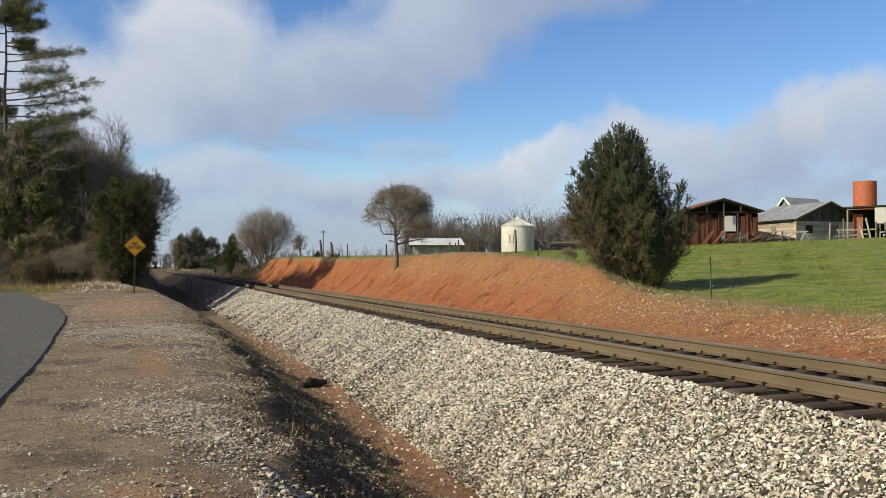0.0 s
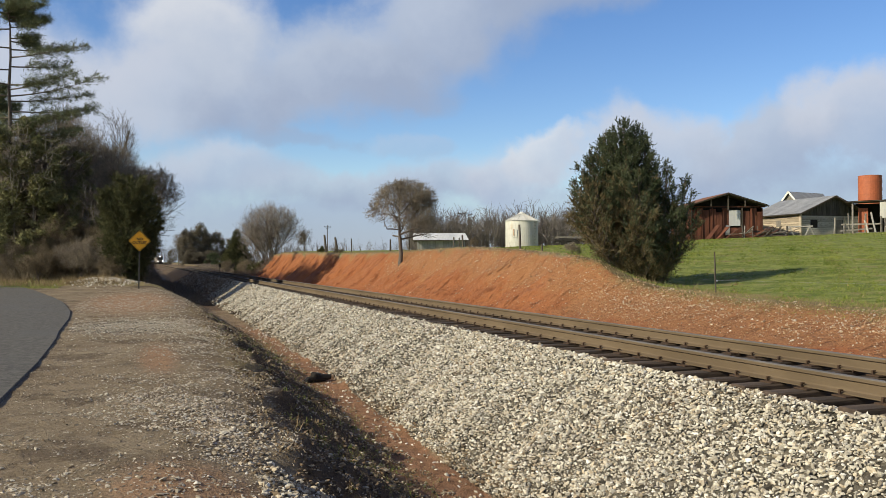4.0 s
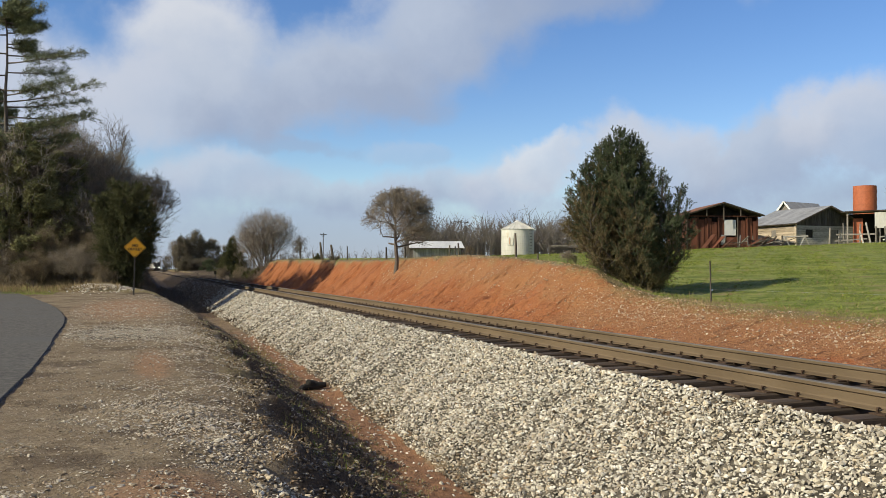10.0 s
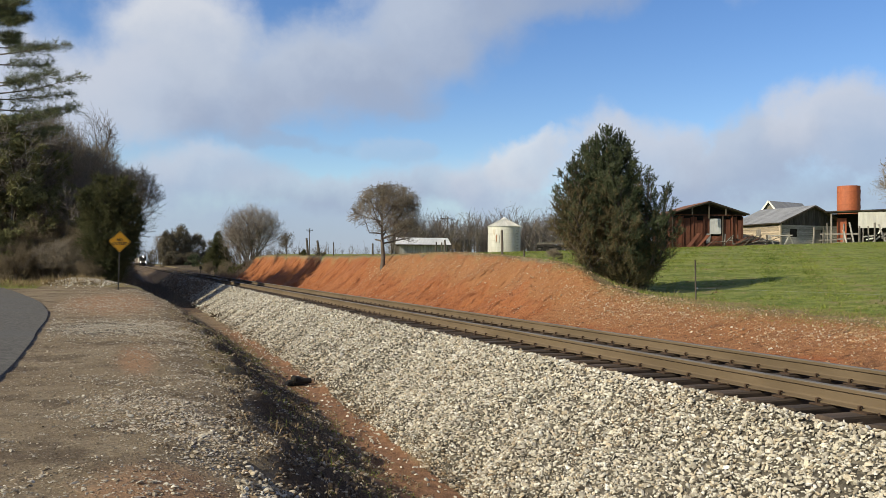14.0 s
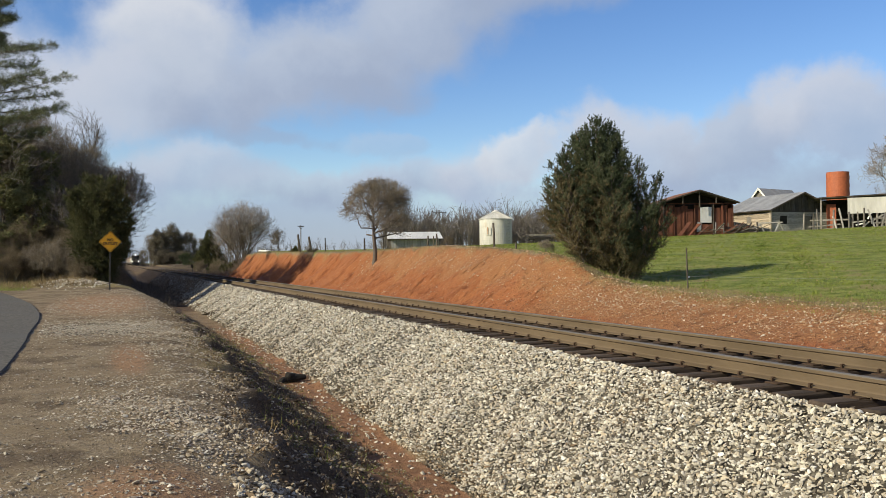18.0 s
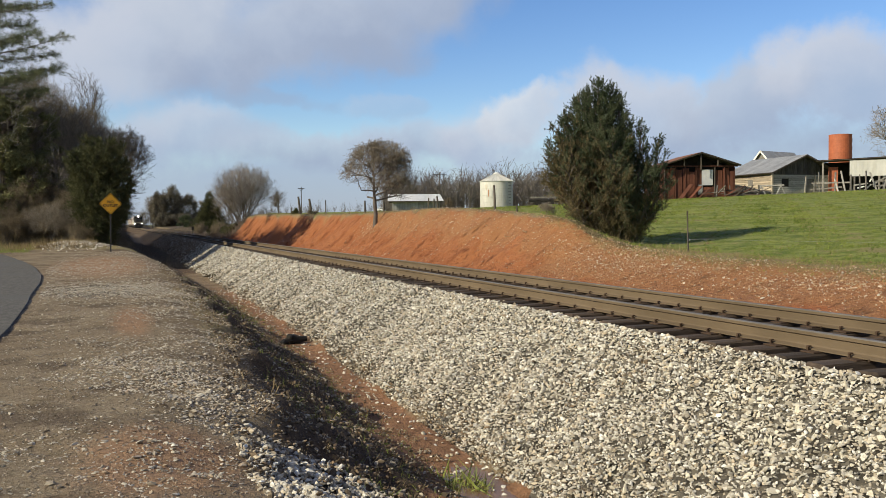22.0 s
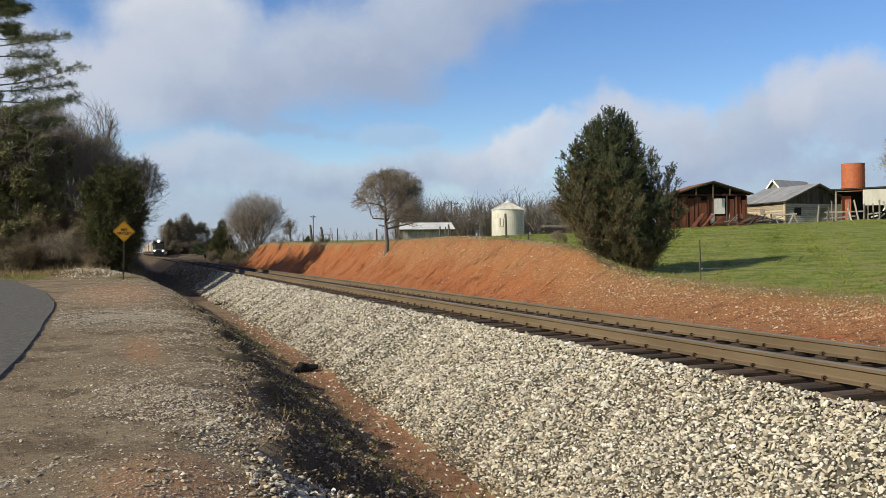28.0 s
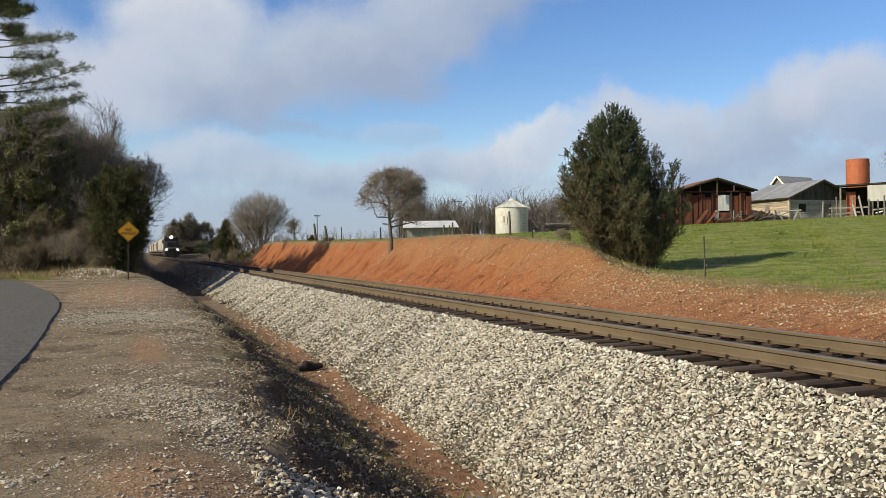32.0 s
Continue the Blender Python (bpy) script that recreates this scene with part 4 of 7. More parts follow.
tagged(scatter_stones("crib_stones", rng, qx[keep], qy[keep], 0.014 + 0.015 * rng.lognormal(0, 0.45, keep.sum()), M["crib_gravel"], 0.5), "dark dirty stones between the ties", "ballast", kind="stuff")

# ---- railway ----
track = thing("railway_track", "single railway track with rusty rails on dark wooden ties", "railway track", kind="structure")
half = [(0.070, 0.0), (0.076, 0.0), (0.076, 0.012), (0.020, 0.030), (0.010, 0.045), (0.010, 0.128), (0.034, 0.140), (0.036, 0.172), (0.026, 0.183)]
outline = [(x, z) for x, z in half[1:]] + [(-x, z) for x, z in reversed(half[1:])]
for s in (-1, 1):
    shape = Shape()
    cuts = list(np.arange(-20, 140, 10)) + [200, 300, 450, 800]
    k = len(outline)
    for y in cuts:
        shape.v.extend((x, y, z - 0.183) for x, z in outline)
    for a in range(len(cuts) - 1):
        for i in range(k):
            j = (i + 1) % k
            shape.f.append((a * k + i, a * k + j, (a + 1) * k + j, (a + 1) * k + i))
            shape.m.append(1 if i in (6, 7, 8) else 0)
    part("rail", shape, [M["rust_rail"], M["steel"]], track, place=pose(TRACK_X + s * 0.7535, 0, RAIL_Z))
tie_top = RAIL_Z - 0.183 - 0.018
tie_meshes = []
for k in range(5):
    r = random.Random(k)
    shape = Shape().box((r.uniform(-0.03, 0.03), 0, -0.09), (2.6 + r.uniform(-0.05, 0.05), 0.225, 0.18), bevel=0.015)
    shape.v = [(x + r.uniform(-0.008, 0.008), y + r.uniform(-0.008, 0.008), z + r.uniform(-0.006, 0.004)) for x, y, z in shape.v]
    tie_meshes.append(mesh_of("tie", shape, M["tie"]))
plate = Shape().box((0, 0, 0.008), (0.34, 0.19, 0.016), bevel=0.003)
plate_mesh = mesh_of("tie_plate", plate, M["iron"])
spike = Shape().box((0, 0, 0.02), (0.022, 0.022, 0.05)).box((0.012, 0, 0.045), (0.045, 0.032, 0.016), bevel=0.004)
spike_mesh = mesh_of("spike", spike, M["iron"])
far_ties = Shape()
for k in range(700):
    y = 1.9 + k * 0.52
    if k < 150:
        tie = part("tie", tie_meshes[k % 5], None, track, place=pose(TRACK_X + random.uniform(-0.04, 0.04), y, tie_top, 0, random.uniform(-0.3, 0.3), random.uniform(-1.2, 1.2)))
    else:
        far_ties.box((TRACK_X, y, tie_top - 0.08), (2.6, 0.225, 0.16))
    if k < 60:
        for s in (-1, 1):
            part("tie_plate", plate_mesh, None, track, place=pose(TRACK_X + s * 0.7535, y, tie_top))
            for q, dy in ((-1, 0.05), (1, -0.05)):
                part("spike", spike_mesh, None, track, place=pose(TRACK_X + s * 0.7535 + q * 0.105, y + dy, tie_top + 0.012, 0, random.uniform(-8, 8), 180 if q > 0 else 0))
tagged(part("far_ties", far_ties, M["tie"], track), kind="stuff")
# clips on the rail foot between the ties
clip = Shape().box((0, 0, 0), (0.175, 0.022, 0.03), bevel=0.005)
clip_mesh = mesh_of("rail_anchor", clip, M["iron"])
for k in range(0, 60, 4):
    for s in (-1, 1):
        part("rail_anchor", clip_mesh, None, track, place=pose(TRACK_X + s * 0.7535, 1.9 + k * 0.52 + 0.15 * (1 if k % 2 else -1), RAIL_Z - 0.183 - 0.004))

# ---- trees and plants ----


def tubes(segments, sides):
    """Tapered tubes from an array of segments: start, end, two radii."""
    s = np.array(segments, float)
    a, b, ra, rb = s[:, 0:3], s[:, 3:6], s[:, 6], s[:, 7]
    d = b - a
    d /= np.linalg.norm(d, axis=1)[:, None] + 1e-9
    helper = np.where(np.abs(d[:, 2:3]) < 0.9, np.array([[0, 0, 1.0]]), np.array([[1.0, 0, 0]]))
    u = np.cross(d, helper)
    u /= np.linalg.norm(u, axis=1)[:, None]
    w = np.cross(d, u)
    ang = np.arange(sides) * 2 * np.pi / sides
    ring = u[:, None] * np.cos(ang)[None, :, None] + w[:, None] * np.sin(ang)[None, :, None]
    v = np.concatenate([a[:, None] + ring * ra[:, None, None], b[:, None] + ring * rb[:, None, None]], 1).reshape(-1, 3)
    base = (np.arange(len(s)) * 2 * sides)[:, None, None]
    f = np.array([[k, (k + 1) % sides, sides + (k + 1) % sides, sides + k] for k in range(sides)])[None] + base
    return v, f.reshape(-1, 4)


def unit(v):
    return v / (np.linalg.norm(v) + 1e-9)


def bent(r, d, wobble, lift):
    x, y, z = d[0] + r.gauss(0, wobble), d[1] + r.gauss(0, wobble), d[2] + r.gauss(0, wobble) + lift
    k = 1 / (math.sqrt(x * x + y * y + z * z) + 1e-9)
    return x * k, y * k, z * k


def aside(r, d, a):
    """A direction at the angle a from d."""
    x, y, z = r.gauss(0, 1), r.gauss(0, 1), r.gauss(0, 1)
    sx, sy, sz = d[1] * z - d[2] * y, d[2] * x - d[0] * z, d[0] * y - d[1] * x
    k = math.sin(a) / (math.sqrt(sx * sx + sy * sy + sz * sz) + 1e-9)
    c = math.cos(a)
    return d[0] * c + sx * k, d[1] * c + sy * k, d[2] * c + sz * k


def grow(r, p, d, length, radius, level, out, o, start=0.3):
    """A limb that bends, tapers and bears smaller limbs."""
    n = 5 if level > 1 else 4 if level == 1 else 3
    for i in range(n):
        d = bent(r, d, o["wobble"] * (0.6 if level > 2 else 1), o["lift"])
        s = length / n
        q = (p[0] + d[0] * s, p[1] + d[1] * s, p[2] + d[2] * s)
        thin = max(radius * 0.87, o["thin"])
        env = o["envelope"]
        if env and ((q[0] - env[0]) ** 2 + (q[1] - env[1]) ** 2) / env[3] ** 2 + ((q[2] - env[2]) / env[4]) ** 2 > r.uniform(0.62, 1.2):
            return
        out.append((*p, *q, radius, thin, level))
        p, radius = q, thin
        if level > 0 and (i + 1) / n > start:
            for _ in range(r.randint(*o["kids"])):
                a = radians(r.uniform(*o["angle"]))
                grow(r, p, aside(r, d, a), length * r.uniform(0.45, 0.7) * (1.1 - 0.35 * i / n), radius * 0.55, level - 1, out, o, 0.2)


def bare_tree(name, seed, h, r, label, twig="twig", levels=4, trunks=1, lean=0.0, group="", place=None, trunk_share=0.3, forks=4, fork_angle=(10, 45), kids=(2, 3), wobble=0.2, lift=0.07, angle=(25, 60), thin=0.005, envelope=None, category="tree", spread=0.05, central=False, limb=1.0, bark="bark"):
    rr = random.Random(seed)
    segs = []
    o = {"kids": kids, "wobble": wobble, "lift": lift, "angle": angle, "thin": thin, "envelope": envelope}
    for k in range(trunks):
        d = bent(rr, (0, 0, 1), lean, 0)
        foot = (rr.gauss(0, spread * (trunks - 1)), rr.gauss(0, spread * (trunks - 1)), -0.1)
        top = tuple(foot[i] + d[i] * h * trunk_share for i in range(3))
        mid = tuple((foot[i] + top[i]) / 2 + rr.gauss(0, 0.008) * h for i in range(3))
        segs += [(*foot, *mid, r, r * 0.85, 9), (*mid, *top, r * 0.85, r * 0.75, 9)]
        if central:
            # the stem runs on to the top and bears its limbs all the way
            stem, p, d2, rad = [], top, d, r * 0.75
            for i in range(7):
                d2 = bent(rr, d2, 0.07, 0.05)
                q = tuple(p[k2] + d2[k2] * h * (0.92 - trunk_share) / 7 for k2 in range(3))
                segs.append((*p, *q, rad, rad * 0.8, 8))
                stem.append((p, q, rad))
                p, rad = q, rad * 0.8
            for b in range(forks):
                t = b / forks
                p0, q0, rad = stem[min(6, int(t * 7))]
                at = tuple(p0[k2] + (q0[k2] - p0[k2]) * (t * 7 % 1) for k2 in range(3))
                a = radians(fork_angle[1] + (fork_angle[0] - fork_angle[1]) * t + rr.uniform(-8, 8))
                turn = b * 2.4 + rr.uniform(-0.4, 0.4)
                dd = (math.cos(turn) * math.sin(a), math.sin(turn) * math.sin(a), math.cos(a))
                grow(rr, at, dd, h * (1 - trunk_share) * (0.62 - 0.3 * t) * limb * rr.uniform(0.85, 1.15), rad * 0.55, levels - 1, segs, o)
            continue
        for b in range(forks):
            a = radians(rr.uniform(*fork_angle))
            turn = b * 2.4 + rr.uniform(-0.4, 0.4)
            dd = (d[0] * math.cos(a) + math.cos(turn) * math.sin(a), d[1] * math.cos(a) + math.sin(turn) * math.sin(a), d[2] * math.cos(a))
            back = h * 0.12 * rr.random()
            grow(rr, tuple(top[i] - d[i] * back for i in range(3)), dd, h * (1 - trunk_share) * rr.uniform(0.55, 0.8), r * 0.5, levels - 1, segs, o)
    s = np.array(segs)
    ob = thing(name, label, category, place, group)
    big = s[:, 8] >= max(2, levels - 2)
    v, f = tubes(s[big][:, :8], 6)
    part("trunk", soup("trunk", v, f, M[bark], False), None, ob)
    v, f = tubes(s[~big][:, :8], 3)
    part("crown", soup("crown", v, f, M[twig], False), None, ob, "bare branches and twigs")
    return ob


def sprays(rng, p, d, size, leaves=6, spread=0.6, width=0.13):
    """Small pointed leaves fanning out at each place p along d."""
    n = len(p)
    dirs = d[:, None] + rng.normal(0, spread, (n, leaves, 3))
    dirs /= np.linalg.norm(dirs, axis=2)[:, :, None]
    side = np.cross(dirs, rng.normal(0, 1, (n, leaves, 3)))
    side /= np.linalg.norm(side, axis=2)[:, :, None] + 1e-9
    length = size[:, None, None] * rng.uniform(0.6, 1.2, (n, leaves, 1))
    start = p[:, None] + rng.normal(0, 0.25, (n, leaves, 3)) * np.minimum(size, 0.6)[:, None, None] * np.array([1, 1, 0.5])
    v = np.stack([start - side * length * width, start + side * length * width, start + dirs * length], 2).reshape(-1, 3)
    return v, np.arange(len(v)).reshape(-1, 3)


def plumes(rng, p, d, length, count, leaf):
    """Feathery sprays: small pointed leaves set along an axis from each place p in the direction d."""
    n = len(p)
    s = rng.random((n, count, 1)) ** 0.8
    start = p[:, None] + d[:, None] * length[:, None, None] * s + rng.normal(0, 0.10, (n, count, 3)) * length[:, None, None] * (1.1 - s)
    out = rng.normal(0, 1, (n, count, 3))
    out /= np.linalg.norm(out, axis=2)[:, :, None]
    dirs = d[:, None] + out * 0.75
    dirs /= np.linalg.norm(dirs, axis=2)[:, :, None]
    side = np.cross(dirs, rng.normal(0, 1, (n, count, 3)))
    side /= np.linalg.norm(side, axis=2)[:, :, None] + 1e-9
    size = leaf * rng.uniform(0.6, 1.2, (n, count, 1)) * (1.15 - 0.55 * s)
    v = np.stack([start - side * size * 0.13, start + side * size * 0.13, start + dirs * size], 2).reshape(-1, 3)
    return v, np.arange(len(v)).reshape(-1, 3)


def cedar_tree(name, seed, label, mats, leaders, place=None, leaf=0.09, boughs=46, per=20, up=0.75, count=30):
    """An evergreen of several leaders with ragged boughs; each leader: foot x, y, height, radius, and its profile of t, share."""
    rng = np.random.default_rng(seed)
    ob = thing(name, label, "tree", place)
    trunk, pts, dirs, tone, sizes = [], [], [], [], []
    top = max(q[2] for q in leaders)
    for lx, ly, h, radius, prof in leaders:
        trunk.append((lx * 0.2, ly * 0.2, -0.1, lx * 0.8, ly * 0.8, h * 0.45, 0.12 * h / 5, 0.07 * h / 5))
        trunk.append((lx * 0.8, ly * 0.8, h * 0.45, lx, ly, h * 0.95, 0.07 * h / 5, 0.012))
        total = int(boughs * h * radius / 5) + 6
        for k in range(total):
            t = (k + rng.random()) / total
            a = k * 2.4 + rng.uniform(-0.5, 0.5)
            r = float(np.interp(t, prof[0], prof[1])) * radius * rng.uniform(0.66, 1.18)
            ax, ay = lx * min(1, 0.25 + t * 1.4), ly * min(1, 0.25 + t * 1.4)
            rise = up * r * rng.uniform(0.4, 1.2) + 0.2 * t
            b = np.array([ax + math.cos(a) * r, ay + math.sin(a) * r, 0.06 + t * h * 0.93 + rise * 0.5])
            a0 = np.array([ax + math.cos(a) * r * 0.1, ay + math.sin(a) * r * 0.1, max(0.05, t * h * 0.93 - rise * 0.5)])
            axis = b - a0
            m = max(5, int(per * (0.3 + r)))
            s = rng.random(m) ** 0.55
            p = a0 + axis * s[:, None] + rng.normal(0, 1, (m, 3)) * (0.03 + 0.13 * r * (1.05 - s))[:, None]
            p[:, 2] = np.maximum(p[:, 2], 0.06)
            pts.append(p)
            dirs.append(unit(axis) * 0.8 + rng.normal(0, 0.5, (m, 3)) + np.array([0, 0, 0.28]))
            sizes.append(leaf * rng.uniform(2.4, 5.2, m) * (1.15 - 0.5 * t))
            tone.append(np.full(m, (t * h) / top + rng.normal(0, 0.14)))
            trunk.append((*a0, *(a0 + axis * 0.85), 0.02, 0.005))
    p, d, tone, sizes = np.concatenate(pts), np.concatenate(dirs), np.concatenate(tone), np.concatenate(sizes)
    d /= np.linalg.norm(d, axis=1)[:, None]
    v, f = tubes(trunk, 5)
    part("trunk", soup("trunk", v, f, M["bark"], False), None, ob)
    side = (p[:, 0] * 0.85 - p[:, 1] * 0.53) / 2
    brown = (rng.random(len(p)) < np.clip(0.85 - tone * 1.35 - 0.4 * side, 0, 0.9)) if len(mats) > 1 else np.zeros(len(p), bool)
    for sel, m, text in ((~brown, mats[0], "green"), (brown, mats[-1], "bronzed")):
        if sel.sum() > 10:
            v, f = plumes(rng, p[sel], d[sel], sizes[sel], count, leaf)
            part("crown" if text == "green" else "bronzed_crown", soup("crown", v, f, M[m]), None, ob, text + " scale-leaved foliage")
    return ob


SPIRE = ((0, 0.08, 0.25, 0.45, 0.68, 0.86, 1.0), (0.42, 0.56, 0.86, 1.0, 0.88, 0.58, 0.10))
ROUND = ((0, 0.12, 0.3, 0.6, 0.82, 0.94, 1), (0.28, 0.42, 0.78, 1.0, 0.92, 0.66, 0.3))
CONE = ((0, 0.1, 1.0), (0.8, 1.0, 0.04))
ex, ey = 0.85, -0.53
cedar_tree("cedar_tree", 3, "tall ragged dark green cedar with bronzed lower boughs", ("cedar", "cedar_brown"),
           [(along * ex - deep * ey, along * ey + deep * ex, h, r, SPIRE) for along, deep, h, r in
            ((-0.75, 0, 5.2, 0.95), (-0.4, 0.2, 5.05, 0.85), (-1.35, 0.1, 4.75, 0.75), (-1.05, -0.2, 4.85, 0.8), (-1.7, -0.2, 4.15, 0.75), (-1.9, 0.1, 3.5, 0.72), (-1.55, -0.7, 3.1, 0.85), (-0.1, 0.1, 4.7, 0.62),
             (0.55, -0.1, 3.8, 0.42), (1.08, 0.1, 3.35, 0.38), (0.85, -0.3, 2.4, 0.62), (-0.3, -0.8, 3.4, 0.95), (0.1, 0.7, 3.3, 0.9), (-0.9, 0.8, 3.9, 0.95), (-0.7, -0.5, 4.3, 0.85))],
           pose(14.52, 22.4, gz(14.52, 22.4) - 0.06), 0.074, 74, 28, 0.8, 30)

# rounded dark cedar beside the sign
edge_cedar = cedar_tree("roadside_cedar", 8, "dense rounded dark cedar at the edge of the wood", ("cedar_dark",),
           [(0.0, 0, 7.2, 1.85, ROUND), (-0.8, 0.2, 6.3, 1.45, ROUND), (0.75, 0.3, 5.9, 1.2, ROUND)], pose(-0.85, 53.5, gz(-0.85, 53.5)) @ Matrix.Scale(0.9, 4), 0.15, 40, 18, 0.5, 24)

# further copies, mostly hidden behind it, added to shade ditch and track
for x, y, turn, s in ((-3.2, 77, 150, 1.2), (-3.4, 84, 240, 1.3), (-6.0, 90, 10, 1.4), (-3.2, 97, 90, 1.25), (-5.5, 104, 130, 1.4), (-4.5, 112, 200, 1.3), (-4.2, 122, 310, 1.3), (-2.9, 74, 40, 1.2), (-2.8, 80.5, 200, 1.25), (-3.0, 87.5, 320, 1.3), (-2.7, 91, 70, 1.2), (-3.1, 94, 160, 1.35), (-2.8, 100.5, 20, 1.3), (-3.0, 108, 250, 1.3), (-3.4, 117, 130, 1.35), (-3.6, 127, 60, 1.35), (-3.6, 134, 10, 1.4), (-3.4, 141, 80, 1.4), (-3.6, 147, 200, 1.35), (-3.3, 154, 130, 1.4), (-3.7, 160, 300, 1.45), (-3.4, 167, 20, 1.4), (-3.6, 174, 240, 1.45), (-3.8, 182, 110, 1.4)):
    copy_thing(edge_cedar, pose(x, y, gz(x, y), 0, 0, turn) @ Matrix.Scale(s, 4))

# small conifer and trees further along the cut
cedar_tree("small_conifer", 12, "small dark pointed conifer beside the railway", ("cedar_dark",), [(0, 0, 6.6, 2.7, CONE), (0.1, 0, 4.8, 2.6, CONE)], pose(14.6, 149, gz(14.6, 149)), 0.2, 30, 14, 0.05, 24)

bare_tree("bare_tree", 21, 4.7, 0.125, "small bare tree with a dense rounded crown on the clay cut", "twig", 4, 1, 0.015, place=pose(12.25, 41.7, gz(12.25, 41.7) - 0.05),
          trunk_share=0.3, forks=24, kids=(2, 3), fork_angle=(25, 84), angle=(25, 60), lift=0.02, thin=0.006, envelope=(0.45, -0.1, 2.75, 2.4, 1.75), central=True)
bare_tree("bare_thicket_tree", 33, 7.8, 0.085, "spreading bare tree of many thin trunks", "twig_pale", 4, 6, 0.24, place=pose(13.5, 99, gz(13.5, 99) - 0.1), trunk_share=0.14, forks=5, kids=(1, 2), fork_angle=(5, 50), lift=0.06, angle=(15, 50), thin=0.009, envelope=(0, 0, 4.0, 4.2, 4.3), spread=0.06)
bare_tree("bare_thicket_tree", 35, 6.4, 0.075, "spreading bare tree of many thin trunks", "twig", 4, 5, 0.24, place=pose(12.9, 104, gz(12.9, 104) - 0.1), trunk_share=0.14, forks=4, kids=(1, 2), fork_angle=(5, 40), lift=0.08, angle=(15, 50), thin=0.009, envelope=(0, 0, 3.2, 2.7, 3.5), spread=0.06)
bare_tree("bare_sapling", 36, 3.4, 0.07, "little bare tree on top of the clay cut", "twig_dark", 4, 1, 0.03, place=pose(16.6, 93.5, gz(16.6, 93.5) - 0.1), trunk_share=0.4, forks=4, kids=(1, 3))
bare_tree("bare_farm_tree", 37, 10.5, 0.22, "tall pale bare tree behind the farm", "twig_pale", 4, 1, 0.03, place=pose(88.4, 73.8, gz(88.4, 73.8) - 0.1), trunk_share=0.25, forks=16, kids=(1, 3), fork_angle=(15, 65), thin=0.014, central=True)
bare_tree("bare_farm_tree", 38, 8.5, 0.2, "bare tree behind the farm", "twig", 4, 1, 0.03, place=pose(91, 70, gz(91, 70) - 0.1), trunk_share=0.28, forks=6, kids=(2, 3), fork_angle=(12, 55), thin=0.012)

# the wood on the other side: bare trees built once, then copied
wood = [bare_tree("bare_woodland_tree", 50 + k, hh, 0.22 if k == 0 else 0.13, "tall thin bare tree in the wood", tw, 3 if k == 0 else 4, 1, 0.05, group="bare trees of the wood", place=pose(x, y, gz(x, y) - 0.1), trunk_share=0.25, forks=28 if k == 0 else 20, kids=(1, 3), fork_angle=(22, 58), lift=0.09, angle=(20, 50), thin=0.007, central=True, envelope=(0, 0, hh * 0.56, 2.8 if k == 0 else 3.1, hh * 0.5), limb=0.7 if k == 0 else 1.0)
        for k, (x, y, hh, tw) in enumerate(((-2.75, 75, 13.6, "twig_dark"), (-6.0, 74, 10.5, "twig"), (-9.5, 70, 11.5, "twig"), (-0.6, 84, 9.6, "twig")))]
shrubs = [bare_tree("bare_shrub", 58 + k, hh, 0.035, "tangled bare brown shrub at the foot of the wood", tw, 4, 7, 0.35, group="bare shrubs of the wood", place=pose(x, y, gz(x, y) - 0.05), trunk_share=0.25, forks=2, kids=(1, 3), fork_angle=(10, 50), lift=0.05, angle=(20, 65), wobble=0.3, thin=0.006, category="shrub", spread=0.015)
          for k, (x, y, hh, tw) in enumerate(((-3.2, 56.5, 3.4, "brush_twig"), (-5.6, 57.0, 4.2, "brush_twig"), (-7.4, 60.0, 3.9, "twig")))]
rng = random.Random(5)
for k in range(58):
    y = rng.uniform(60, 84) if k < 30 else rng.uniform(84, 130)
    x = -rng.uniform(3.0 if y < 72 else 1.4 + max(0, (y - 90) * 0.02), 11 if y < 85 else 18)
    copy_thing(wood[1 + k % 3], pose(x, y, gz(x, y) - 0.1, 0, 0, rng.uniform(0, 360)) @ Matrix.Scale(rng.uniform(0.62, 0.80) if y < 92 else rng.uniform(0.7, 0.85), 4))
for k in range(64):
    y = rng.uniform(54, 66) if k < 48 else rng.uniform(62, 110)
    x = -rng.uniform(2.4, 12) if k < 48 else -rng.uniform(0.6, 5)
    if x < road_right(y) + 1.4:
        continue
    copy_thing(shrubs[k % 3], pose(x, y, gz(x, y) - 0.05, 0, 0, rng.uniform(0, 360)) @ Matrix.Scale(rng.uniform(0.6, 1.15), 4))
for k, (x, y, s) in enumerate(((-6.4, 61, 1.0), (-5.5, 63.5, 1.02), (-4.7, 61.5, 0.92), (-4.0, 64, 0.95), (-3.3, 62.5, 0.82), (-7.2, 63, 1.05), (-8.4, 62, 0.95), (-5.0, 66, 1.0), (-3.6, 67, 0.9), (-2.6, 66, 0.8), (-1.6, 68, 0.75), (-6.0, 68, 1.05), (-4.3, 70, 1.0), (-2.2, 59.5, 0.72), (-2.9, 61, 0.8), (-3.7, 59.3, 0.78), (-2.0, 63.5, 0.82), (-4.6, 59.0, 0.74), (-5.8, 59.2, 0.8), (-2.6, 70, 0.9), (-1.4, 72, 0.85))):
    copy_thing(wood[1 + k % 3], pose(x, y, gz(x, y) - 0.1, 0, 0, 83 * k) @ Matrix.Scale(s, 4))
